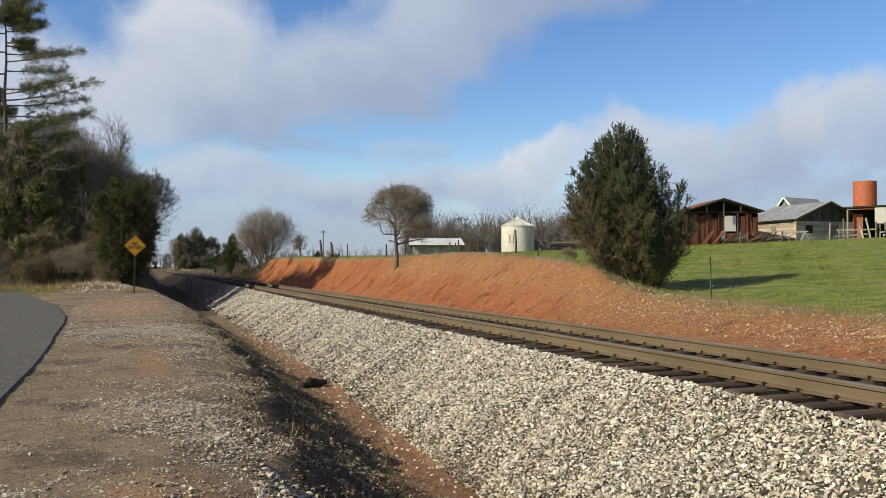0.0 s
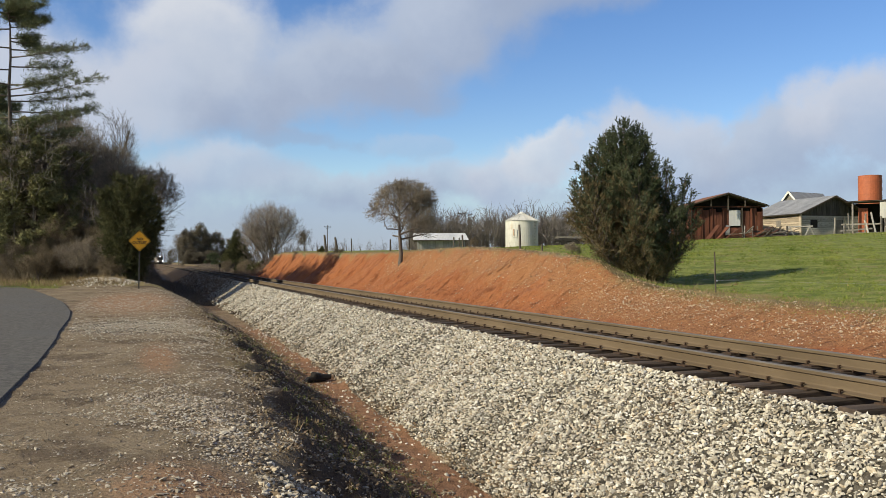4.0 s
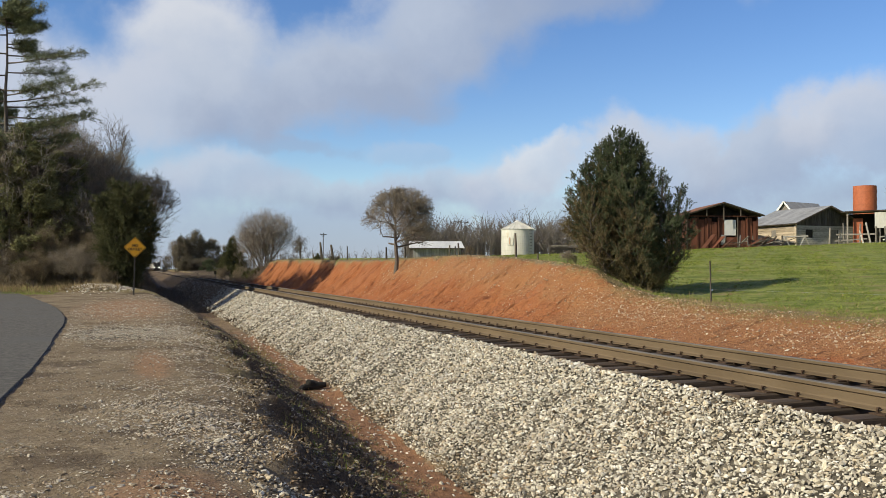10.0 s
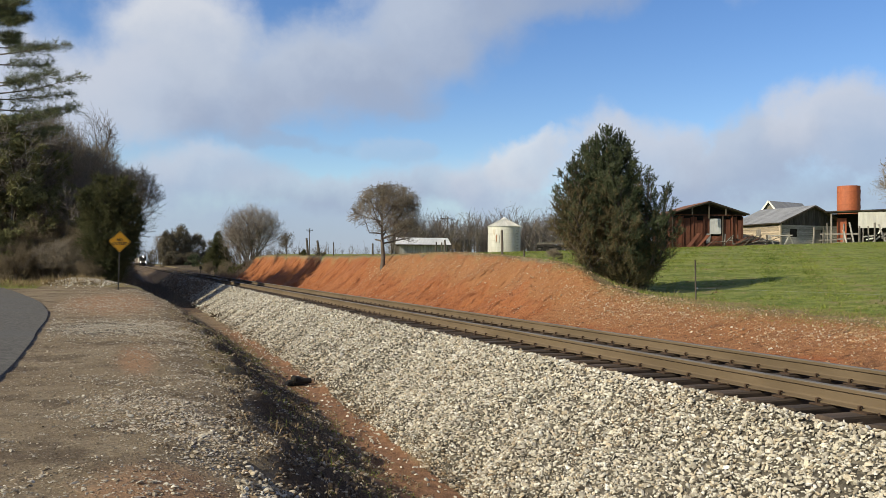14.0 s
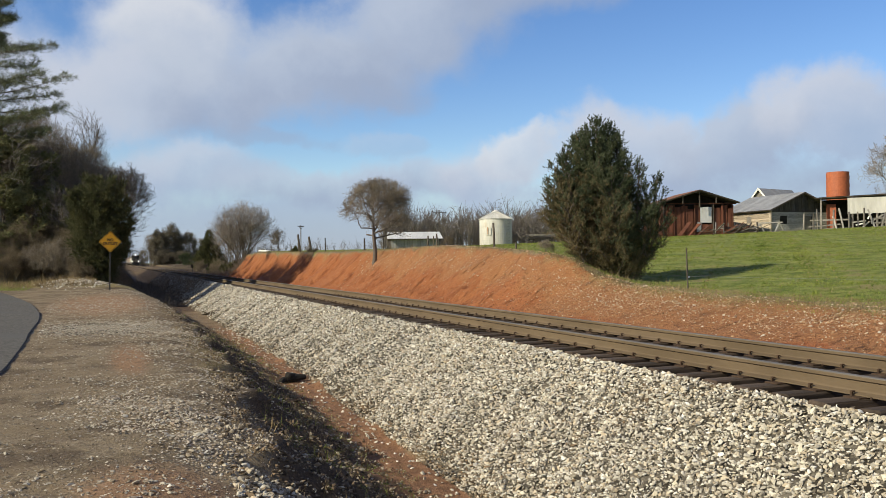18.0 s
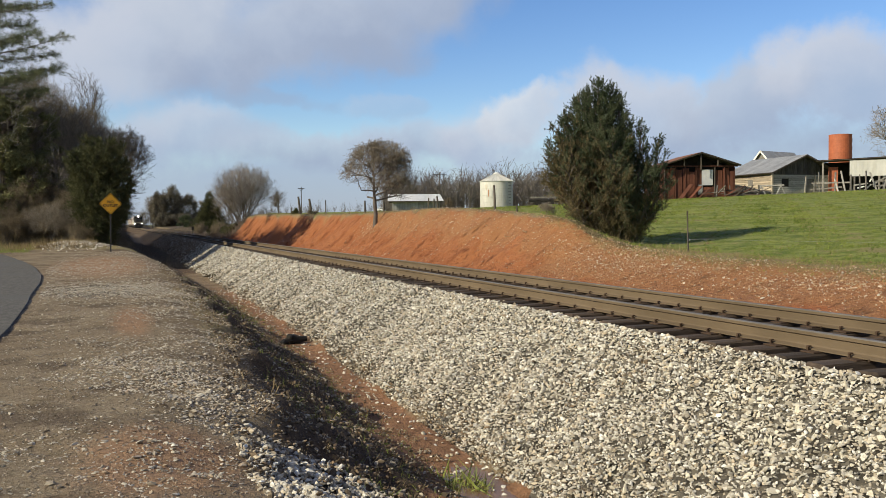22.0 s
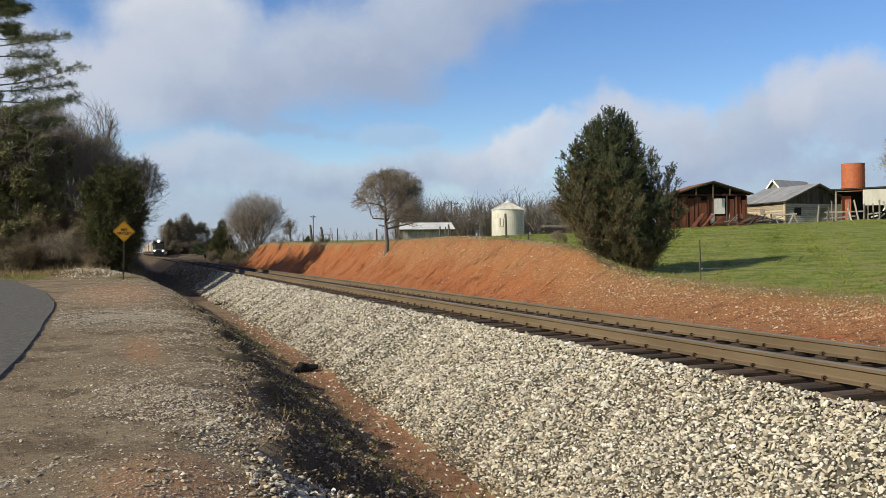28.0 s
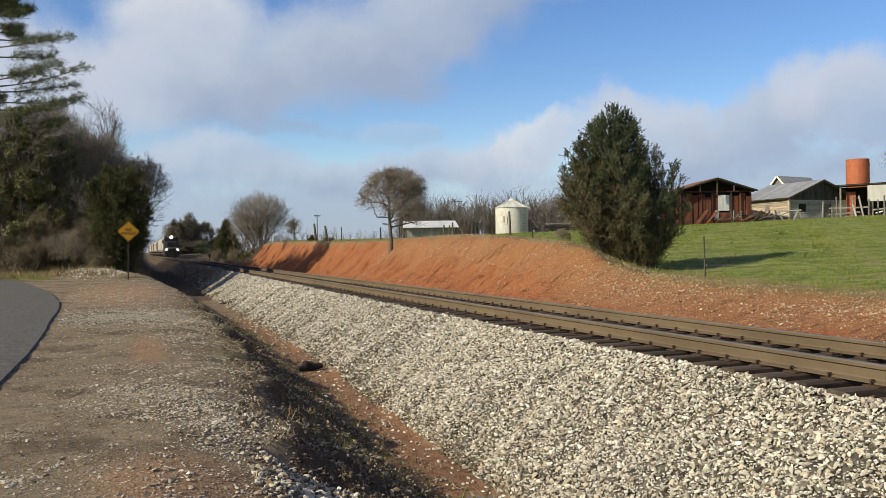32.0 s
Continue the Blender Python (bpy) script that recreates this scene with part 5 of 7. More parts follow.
bare_tree("lineside_bare_tree", 46, 7.6, 0.10, "bare twiggy tree leaning out over the lineside", "twig_dark", 4, 1, 0.02, place=pose(-0.95, 59.5, gz(-0.95, 59.5) - 0.1, 0, 13, 0), trunk_share=0.22, forks=24, kids=(1, 3), fork_angle=(15, 65), lift=0.06, angle=(20, 55), thin=0.008, envelope=(0, 0, 4.6, 2.3, 3.4), central=True)
for k, (x, y, s) in enumerate(((-1.0, 140, 0.8), (-1.5, 165, 0.9), (-2.5, 190, 0.9), (-3.0, 220, 1), (-2, 150, 0.8), (-3.5, 260, 1), (-4.0, 300, 1), (11.6, 338, 1.1), (12.6, 350, 1.15), (13.5, 330, 1.05), (16.5, 335, 1.1), (19, 345, 1.05), (22, 332, 1.15), (26, 340, 1.1), (29, 330, 1.0), (15, 350, 1.1))):
    copy_thing(wood[1 + k % 3], pose(x, y, gz(x, y) - 0.2, 0, 0, 77 * k) @ Matrix.Scale(s, 4))


def brush(name, seed, label, n, area, height, material, leaves=5, spread=0.45, kind="stuff", category="undergrowth"):
    """Upright stems over an area x0, x1, y0, y1."""
    rng = np.random.default_rng(seed)
    x, y = rng.uniform(area[0], area[1], n), rng.uniform(area[2], area[3], n)
    h = height * rng.lognormal(-0.1, 0.35, n)
    p = np.stack([x, y, ground_z(x, y) - 0.02], -1)
    v, f = sprays(rng, p, np.tile([0, 0, 1.0], (n, 1)), h, leaves, spread, 0.012 if height > 0.5 else 0.035)
    return tagged(part(name, soup(name, v, f, M[material]), None), label, category, kind=kind)


def tussocks(name, seed, label, n, area, height, material):
    """Short broad-bladed clumps of grass, thicker in some patches."""
    rng = np.random.default_rng(seed)
    x, y = rng.uniform(area[0], area[1], n), rng.uniform(area[2], area[3], n)
    keep = (rng.random(n) < 0.35 + 0.8 * wave(x, y, 0.8, 1.0) + 0.5 * wave(x, y, 2.9, 3.0)) & (x > 13.4)
    x, y = x[keep], y[keep]
    p = np.stack([x, y, ground_z(x, y) - 0.01], -1)
    v, f = sprays(rng, p, np.tile([0, 0, 1.0], (len(p), 1)), height * rng.lognormal(0, 0.3, len(p)), 6, 0.9, 0.15)
    return tagged(part(name, soup(name, v, f, M[material]), None), label, "grass", kind="stuff")


def vines(name, seed, label, blobs, material, leaf=0.3):
    rng = np.random.default_rng(seed)
    ps = []
    for x, y, z, rx, rz, n in blobs:
        q = rng.normal(0, 1, (n, 3))
        q /= np.linalg.norm(q, axis=1)[:, None]
        lumps = rng.normal(0, 1, (max(8, n // 45), 3))
        lumps *= rng.uniform(0.35, 1.0, (len(lumps), 1)) ** 0.5 / np.linalg.norm(lumps, axis=1)[:, None]
        q = lumps[rng.integers(0, len(lumps), n)] * 0.85 + q * rng.uniform(0.03, 0.24, (n, 1))
        ps.append(np.array([x, y, z]) + q * np.array([rx, rx, rz]))
    p = np.concatenate(ps)
    d = rng.normal(0, 1, p.shape)
    d[:, 2] = np.abs(d[:, 2])
    d /= np.linalg.norm(d, axis=1)[:, None]
    v, f = sprays(rng, p, d, np.full(len(p), leaf), 5, 0.8, 0.16)
    return tagged(part(name, soup(name, v, f, M[material]), None), label, "undergrowth", kind="stuff")


brush("brown_undergrowth", 61, "tangled brown undergrowth at the foot of the wood", 5000, (-9, -2.0, 55.5, 70), 0.9, "brush_twig", 5, 0.7)
brush("brown_undergrowth", 62, "brown undergrowth deeper in the wood", 3000, (-14, -0.8, 70, 95), 2.0, "brush_twig", 5, 0.6)
brush("lineside_brush", 63, "dark low brush between the wood and the track", 2500, (-4.0, 0.2, 58, 110), 0.9, "brush_twig", 5, 0.7)
vines("ivy_growth", 64, "evergreen vines climbing the trees of the wood",
      [(-5.9, 56.8, 5.9, 1.0, 1.2, 1500), (-7.6, 58, 6.6, 1.3, 1.6, 1500), (-4.4, 59, 7.6, 1.3, 1.4, 1200), (-6.4, 57.5, 7.2, 1.7, 1.7, 1800), (-5.2, 57.4, 4.6, 1.6, 1.9, 2000), (-8.0, 58, 4.6, 1.6, 2.6, 2200),
       (-7.6, 59, 9.4, 1.5, 1.5, 1400), (-3.7, 58.4, 4.2, 1.1, 1.8, 1200), (-9.8, 60, 5, 1.6, 3.0, 1500), (-7.2, 57.2, 2.4, 1.6, 1.3, 1000), (-4.0, 58.2, 5.9, 1.0, 1.0, 1000), (-2.9, 58.4, 3.6, 0.9, 1.3, 1000),
       (-6.2, 57.0, 3.2, 1.2, 1.0, 1000), (-8.4, 57.6, 8.2, 1.6, 1.2, 1400), (-5.8, 57.6, 8.6, 1.2, 0.8, 1000)], "vine", 0.21)
vines("lineside_evergreens", 66, "dull grey-green lineside bushes beside the far track", [(13.6, 322, 6.6, 3.6, 7.5, 5000), (18.0, 324, 8.4, 4.6, 8.2, 6500), (23.5, 326, 6.5, 5.0, 6.6, 5000), (29.5, 330, 4.0, 4.4, 4.4, 2500), (13.0, 480, 5.0, 3.2, 6.5, 900), (16, 320, 3, 5, 3.5, 4500), (21.5, 320, 3, 5, 3.2, 4500)], "brush_grey", 0.42)
vines("lineside_evergreens", 67, "olive bushes beside the far track", [(15.5, 222, 2.2, 2.6, 2.2, 900)], "cedar", 0.32)
# dark leaf clumps added in place of the shade under the trees
vines("shaded_undergrowth", 93, "dark evergreen leaves added as shade below the bare lineside trees", [(12.4, 101, 0.7, 1.1, 0.9, 900), (13.8, 104, 0.9, 1.2, 1.0, 900), (12.8, 108, 0.6, 1.3, 0.9, 900), (11.9, 114, 0.4, 1.2, 0.7, 700), (13.2, 120, 0.7, 1.5, 0.9, 800), (15.0, 97, 1.4, 0.8, 0.8, 500)], "cedar_dark", 0.2)
vines("crest_bush", 86, "dark evergreen bush at the foot of a fence post", [(16.0, 82.0, 2.75, 0.32, 0.62, 260), (16.2, 81.8, 2.4, 0.4, 0.4, 160)], "cedar_dark", 0.14)
vines("crest_bush", 87, "low brown bush beside a fence post", [(16.75, 77.0, 2.6, 0.5, 0.3, 160)], "brush_grey", 0.16)
brush("lineside_bushes", 68, "brown brush beside the far track", 3600, (10.2, 24, 112, 240), 0.35, "twig_dark", 6, 0.8)
for k in range(8):
    x, y = 11.2 + (k * 0.73) % 3.6, 108 + k * 5.1
    copy_thing(shrubs[k % 2], pose(x, y, gz(x, y) - 0.05, 0, 0, 57 * k) @ Matrix.Scale(0.26 + 0.05 * (k % 4), 4))
brush("roadside_dry_grass", 71, "straw-coloured dry grass beside the road", 9000, (-14, -1.2, 48.5, 60), 0.22, "dry_grass", 5, 0.5, category="grass")
brush("crest_dry_grass", 72, "dry grass along the top of the cut", 3500, (12.8, 14.0, 11, 95), 0.12, "dry_grass", 5, 0.55, category="grass")
brush("pasture_grass", 73, "short green pasture grass", 45000, (13.0, 30, 9, 40), 0.05, "green_grass", 4, 0.6, category="grass")
brush("pasture_grass", 74, "short green pasture grass up the hill", 14000, (20, 70, 24, 75), 0.07, "green_grass", 4, 0.6, category="grass")
tussocks("pasture_tussocks", 83, "dark green tussocks in the near pasture", 60000, (13.2, 32, 9, 42), 0.05, "dark_grass")
tussocks("pasture_tussocks", 84, "green tussocks up the pasture hill", 95000, (22, 72, 24, 78), 0.068, "dark_grass")
tussocks("pasture_straw", 85, "straw-coloured patches in the pasture", 13000, (13.4, 64, 10, 72), 0.06, "dry_grass")
brush("pasture_dry_tufts", 75, "dry tufts among the pasture grass", 4000, (13.2, 40, 9, 50), 0.055, "dry_grass", 4, 0.6, category="grass")
brush("pasture_tufts", 78, "taller dark green tufts in the pasture", 1800, (14, 60, 10, 70), 0.06, "green_grass", 6, 0.9, category="grass")
brush("verge_dead_grass", 89, "matted olive dead grass along the top of the low bank", 9000, (12.2, 14.4, 8, 19), 0.06, "dry_grass", 6, 1.1, category="grass")
brush("verge_grass", 90, "ragged green grass creeping down the low bank", 5000, (12.5, 14.6, 8, 20), 0.06, "dark_grass", 6, 1.0, category="grass")
brush("roadside_grass", 92, "yellow-green grass at the bend of the road", 6000, (-14, -4.2, 46.5, 54), 0.14, "green_grass", 5, 0.6, category="grass")
# brush and small shrubs added to darken the bank beyond the sign
brush("ditch_brush", 69, "low brush added to darken the shaded ditch bank", 6500, (-0.8, 3.9, 53, 112), 0.32, "twig_dark", 7, 0.9)
for k in range(12):
    x, y = -1.2 + (k * 0.61) % 2.2, 55.5 + k * 2.6
    copy_thing(shrubs[k % 3], pose(x, y, gz(x, y) - 0.05, 0, 0, 71 * k) @ Matrix.Scale(0.2 + 0.05 * (k % 3), 4))
x, y = -1.9, 53.0
copy_thing(shrubs[0], pose(x, y, gz(x, y) - 0.1, 0, 0, 140) @ Matrix.Scale(0.42, 4))
brush("cut_brush", 65, "dark brush at the foot of the clay cut", 1100, (9.9, 12.6, 88, 114), 0.7, "twig_dark", 6, 0.8)
brush("crest_weeds", 70, "low green and olive weeds along the foot of the cedar", 1300, (12.6, 15.0, 15, 24), 0.08, "vine", 6, 0.9, category="weed")
brush("ditch_dry_weeds", 88, "dry brown weeds along the bottom of the ditch", 1500, (2.6, 3.9, 11, 48), 0.07, "dry_grass", 6, 0.9, category="grass")
brush("bank_weeds", 76, "low dry weeds along the ditch bank", 2200, (1.2, 2.8, 7, 30), 0.085, "dry_grass", 5, 0.8, category="grass")
brush("ditch_weeds", 77, "small green weeds in the ditch", 3200, (1.7, 3.6, 5, 28), 0.07, "dark_grass", 6, 0.9, category="grass")


def pine_tree(name, seed, h, label, place, boughs, extra):
    """A tall pine: boughs of height, bearing in degrees and reach, plus some at random; each is a level plate of needle tufts."""
    rng = np.random.default_rng(seed)
    ob = thing(name, label, "tree", place)
    segs, p, d = [], [], []
    steps = 9
    pts = [np.array([rng.normal(0, 0.08) * k / 3, rng.normal(0, 0.08) * k / 3, h * k / steps]) for k in range(steps + 1)]
    for k in range(steps):
        segs.append((*pts[k], *pts[k + 1], 0.2 * (1 - k / steps) + 0.03, 0.2 * (1 - (k + 1) / steps) + 0.03))
    boughs = list(boughs) + [(rng.uniform(0.42, 0.97) * h, rng.uniform(0, 360), 0) for _ in range(extra)]
    for z, bearing, reach in boughs:
        t = z / h
        base = np.array([np.interp(t * steps, range(steps + 1), [q[i] for q in pts]) for i in range(3)])
        reach = reach or float(np.interp(t, (0.3, 0.5, 0.7, 0.88, 1), (2.0, 3.2, 3.6, 2.4, 0.9))) * rng.uniform(0.6, 1.0)
        a = radians(bearing)
        q, way = base.copy(), np.array([math.cos(a), math.sin(a), rng.uniform(-0.05, 0.12)])
        for i in range(8):
            nq = q + way * reach / 8
            segs.append((*q, *nq, 0.055 * (1 - i / 9), 0.055 * (1 - (i + 1) / 9)))
            q = nq
            way = way + np.array([rng.normal(0, 0.10), rng.normal(0, 0.10), 0.03])
            if i < 1:
                continue
            for _ in range(6):
                out = unit(np.array([way[0], way[1], 0]) + np.array([-way[1], way[0], 0]) * rng.uniform(-1.4, 1.4) + np.array([0, 0, rng.normal(0.16, 0.32)]))
                tip = q + out * rng.uniform(0.35, 0.5 + 0.09 * (8 - i)) * min(1.2, 0.35 + reach / 4)
                segs.append((*q, *tip, 0.014, 0.006))
                for s in np.linspace(0.3, 1.05, 6):
                    p.append(q + (tip - q) * s + rng.normal(0, 0.09, 3))
                    d.append(unit(out + np.array([0, 0, 0.45])))
    v, f = tubes(segs, 5)
    part("trunk", soup("trunk", v, f, M["bark"], False), None, ob)
    v, f = sprays(rng, np.array(p), np.array(d), np.full(len(p), 0.28), 7, 0.8, 0.040)
    part("crown", soup("crown", v, f, M["pine"]), None, ob, "grey-green needles in open tufts")
    return ob


EDGE_BOUGHS = ((11.5, -10, 5.4), (12.2, -25, 4.7), (11.9, -35, 3.4), (11.2, 10, 4.0), (13.4, -15, 3.8), (14.0, -22, 4.4), (14.5, 5, 3.2), (15.2, -15, 1.3), (15.9, -30, 2.0), (16.3, -5, 2.4), (16.6, 30, 1.8), (16.9, -40, 2.2), (17.3, 10, 1.9), (17.6, -20, 1.4), (17.9, 40, 0.9),
               (10.6, -15, 4.6), (10.1, 15, 3.8), (9.7, -30, 4.2), (9.1, 0, 3.6), (8.6, -20, 4.0), (8.0, 10, 3.2), (15.8, 160, 2.6), (14.6, 190, 3.2), (13.2, 170, 3.4), (12.2, 200, 3.6), (16.8, 185, 1.9), (17.4, 150, 1.2))
pine_tree("pine_tree", 81, 18.0, "tall open pine at the edge of the wood", pose(-8.2, 59.0, gz(-8.2, 59.0)), EDGE_BOUGHS, 12)
pine_tree("pine_tree", 83, 13.5, "pine with dark drooping boughs among bare trees", pose(-10.6, 66, gz(-10.6, 66), 0, 0, 40), (), 34)
for k, (x, y, h) in enumerate(((-6.6, 57.6, 9.6), (-7.5, 57.2, 8.0), (-5.3, 58.4, 7.6), (-3.9, 57.6, 5.6))):
    bare_tree("pale_trunked_tree", 140 + k, h, 0.06, "slim bare tree with a pale trunk beside the wood", "twig_pale", 3, 1, 0.10, group="bare trees of the wood", place=pose(x, y, gz(x, y) - 0.1), trunk_share=0.5, forks=9, kids=(1, 2), fork_angle=(20, 60), lift=0.05, thin=0.008, central=True, bark="pale_bark")

brush("ditch_weed_clump", 79, "bright green weed clump beside the puddle", 60, (3.3, 3.65, 8.2, 8.8), 0.15, "green_grass", 8, 0.9, category="weed")
for k, (x, y, s) in enumerate(((10.9, 9.15, 0.13), (11.3, 8.7, 0.16), (13.0, 24.5, 0.12), (13.1, 33.5, 0.12))):
    copy_thing(shrubs[k % 3], pose(x, y, gz(x, y), 0, 0, 90 * k) @ Matrix.Scale(s, 4))

# far woods on the skyline
rng = np.random.default_rng(91)
segs = []
for k in range(1300):
    a = radians(rng.uniform(17, 33)) if k < 420 else radians(rng.uniform(8, 75)) if k < 800 else radians(rng.uniform(-12, 12))
    rr = rng.uniform(185, 230) if k < 420 else rng.uniform(420, 520) if k < 800 else rng.uniform(850, 980)
    x, y = rr * math.sin(a), rr * math.cos(a)
    z, h = gz(x, y), rng.uniform(5, 9.5) if k < 420 else rng.uniform(7, 12) if k < 800 else rng.uniform(10, 17)
    segs.append((x, y, z, x, y, z + h * 0.5, 0.12, 0.1))
    for _ in range(15):
        b = rng.uniform(0.0, 0.75) * h
        q = np.array([x, y, z + b])
        tip = q + np.array([rng.normal(0, 1.3), rng.normal(0, 1.3), rng.uniform(0.2, 0.45) * h])
        segs.append((*q, *tip, 0.07, 0.025))
        for _ in range(2):
            e = q + (tip - q) * rng.uniform(0.4, 1)
            segs.append((*e, *(e + rng.normal(0, 0.8, 3) + np.array([0, 0, 0.9])), 0.04, 0.02))
v, f = tubes(segs, 3)
tagged(part("far_woods", soup("far_woods", v, f, M["far_wood"]), None), "bare grey-brown woods on the skyline", "woods", kind="stuff")

# ---- roadside sign ----
sign = thing("road_sign", "yellow diamond NO OUTLET warning sign on a steel post", "road sign", pose(-0.36, 45.5, gz(-0.36, 45.5), 0, 0.8, 4))
shape = Shape()
for dx in (-0.028, 0.028):
    shape.box((dx, 0.02, 1.32), (0.006, 0.035, 2.7))
shape.box((0, 0.035, 1.32), (0.058, 0.006, 2.7))
part("post", shape, M["post_steel"], sign)


def diamond(side, thick, y, corner=0.09):
    """A square plate on its point with rounded corners."""
    s, c = side / 2, corner * side
    pts = []
    for k, (cx, cz) in enumerate(((s - c, s - c), (-s + c, s - c), (-s + c, -s + c), (s - c, -s + c))):
        for j in range(5):
            a = math.pi / 2 * (k + j / 4)
            pts.append((cx + c * math.cos(a), cz + c * math.sin(a)))
    r = math.sqrt(0.5)
    flat = [((x - z) * r, (x + z) * r) for x, z in pts]
    n = len(flat)
    v = [(x, y, z) for x, z in flat] + [(x, y + thick, z) for x, z in flat]
    f = [tuple(range(n)), tuple(range(2 * n - 1, n - 1, -1))] + [(k, n + k, n + (k + 1) % n, (k + 1) % n) for k in range(n)]
    return v, f


plate_v, plate_f = diamond(0.762, 0.003, 0)
panel = part("panel", Shape().add(plate_v, plate_f), M["sign_yellow"], sign, "orange-yellow diamond panel", place=pose(0, 0, 2.43))
outer, _ = diamond(0.72, 0.001, -0.003)
inner, _ = diamond(0.685, 0.001, -0.003)
n = len(outer) // 2
part("border", Shape().add(outer[:n] + inner[:n], [(k, (k + 1) % n, n + (k + 1) % n, n + k) for k in range(n)]), M["sign_black"], panel, "thin black border")
for word, z in (("NO", 0.085), ("OUTLET", -0.095)):
    text = bpy.data.curves.new("words", "FONT")
    text.body, text.align_x, text.align_y, text.size, text.extrude, text.offset = word, "CENTER", "CENTER", 0.185, 0.001, 0.006
    temp = bpy.data.objects.new("words", text)
    words = bpy.data.meshes.new_from_object(temp)
    bpy.data.objects.remove(temp)
    words.materials.clear()
    words.materials.append(M["sign_black"])
    part("words", words, None, panel, "black block capitals " + word, place=pose(0, -0.005, z, 90, 0, 0))
for z in (2.1, 2.75):
    part("bolt", Shape().tube((0, -0.008, z), (0, 0.05, z), 0.012, n=6), M["post_steel"], sign)

# ---- fences and poles ----


def fence_post(x, y, h, r=0.06, lean=(0, 0), label="weathered wooden fence post"):
    ob = thing("fence_post", label, "fence post", pose(x, y, gz(x, y) - 0.1, lean[0], lean[1], random.uniform(0, 90)), "fence posts of the pasture")
    shape = Shape().tube((0, 0, 0), (0.01, 0.0, h * 0.55), r, r * 0.95, 7).tube((0.01, 0, h * 0.55), (0.0, 0.015, h + 0.1), r * 0.95, r * 0.82, 7)
    part("post", shape, M["post"], ob)
    return ob


for x, y, h, r, lean in ((16.85, 83.3, 1.75, 0.12, (0, -6)), (16.9, 78.2, 1.5, 0.12, (0, -9)), (15.9, 68.2, 1.25, 0.05, (0, 0)), (14.1, 50.1, 0.95, 0.06, (0, 4)), (15.2, 49.7, 1.0, 0.06, (0, 0)),
                         (14.1, 37.4, 1.0, 0.05, (0, -3)), (16.3, 38.7, 0.62, 0.05, (0, 0)), (13.25, 29.1, 0.98, 0.05, (0, -1)), (18.4, 37.8, 0.72, 0.05, (0, 0)), (24, 66, 1.1, 0.07, (0, 3)), (29, 78, 1.1, 0.07, (0, 0))):
    fence_post(x, y, h, r, lean)
tpost = thing("steel_fence_post", "rusty steel fence post with an insulator", "fence post", pose(13.88, 18.33, gz(13.88, 18.33) - 0.05, 0, -2.5, 20))
part("post", Shape().box((0, 0, 0.55), (0.035, 0.006, 1.12)).box((0, 0.014, 0.55), (0.006, 0.03, 1.12)), M["post"], tpost)
part("insulator", Shape().box((0.05, 0, 0.36), (0.07, 0.03, 0.045), bevel=0.008), M["white_paint"], tpost)


def utility_pole(x, y, h, arm):
    ob = thing("utility_pole", "distant wooden utility pole with a crossarm", "utility pole", pose(x, y, gz(x, y), 0, 0, 20))
    part("pole", Shape().tube((0, 0, 0), (0, 0, h), 0.16, 0.11, 8), M["post"], ob)
    part("crossarm", Shape().beam((-arm / 2, 0, h - 0.5), (arm / 2, 0, h - 0.5), 0.12, 0.16), M["post"], ob)
    for k in (-0.45, -0.2, 0.2, 0.45):
        part("insulator", Shape().tube((k * arm, 0, h - 0.42), (k * arm, 0, h - 0.22), 0.05, 0.03, 6), M["dark"], ob)
    for s in (-1, 1):
        part("brace", Shape().beam((s * arm * 0.3, 0, h - 0.55), (0, 0, h - 1.3), 0.05), M["post"], ob)
    return ob


utility_pole(67.4, 177.6, 12.83 - gz(67.4, 177.6), 4.2)
utility_pole(49.9, 245.0, 12.3 - gz(49.9, 245.0), 2.2)
signal = thing("lineside_post", "dark lineside marker post beside the rails", "marker post", pose(9.9, 125, gz(9.9, 125)))
part("post", Shape().tube((0, 0, -0.2), (0, 0, 1.2), 0.06, n=6), M["post"], signal)
part("box", Shape().box((0, 0, 1.2), (0.3, 0.25, 0.5), bevel=0.03), M["dark"], signal)

# ---- grain bin ----
bx0, by0 = 46.2, 100.9
grain_bin = thing("grain_bin", "round galvanised grain bin with a conical roof", "grain bin", pose(bx0, by0, gz(bx0, by0), 0, 0, -25))
R_BIN, H_BIN = 2.12, 3.65
for ring in range(4):
    z0, z1 = H_BIN * ring / 4, H_BIN * (ring + 1) / 4
    shape = Shape()
    n, k = 48, 9
    pts = []
    for i in range(k):
        z = z0 + (z1 - z0 - 0.01) * i / (k - 1)
        r = R_BIN + (0.005 if i % 2 else 0.0)
        pts += [(r * math.cos(2 * math.pi * j / n), r * math.sin(2 * math.pi * j / n), z) for j in range(n)]
    shape.add(pts, [(i * n + j, i * n + (j + 1) % n, (i + 1) * n + (j + 1) % n, (i + 1) * n + j) for i in range(k - 1) for j in range(n)])
    part("wall_ring", shape, M["bin"], grain_bin)
roof = part("roof", Shape().tube((0, 0, H_BIN), (0, 0, H_BIN + 0.92), R_BIN + 0.12, 0.42, 24), M["bin"], grain_bin, "ribbed conical sheet roof")
for k in range(24):
    a = 2 * math.pi * k / 24
    part("rib", Shape().beam(((R_BIN + 0.14) * math.cos(a), (R_BIN + 0.14) * math.sin(a), H_BIN + 0.02), (0.42 * math.cos(a), 0.42 * math.sin(a), H_BIN + 0.95), 0.05, 0.06), M["bin"], roof)
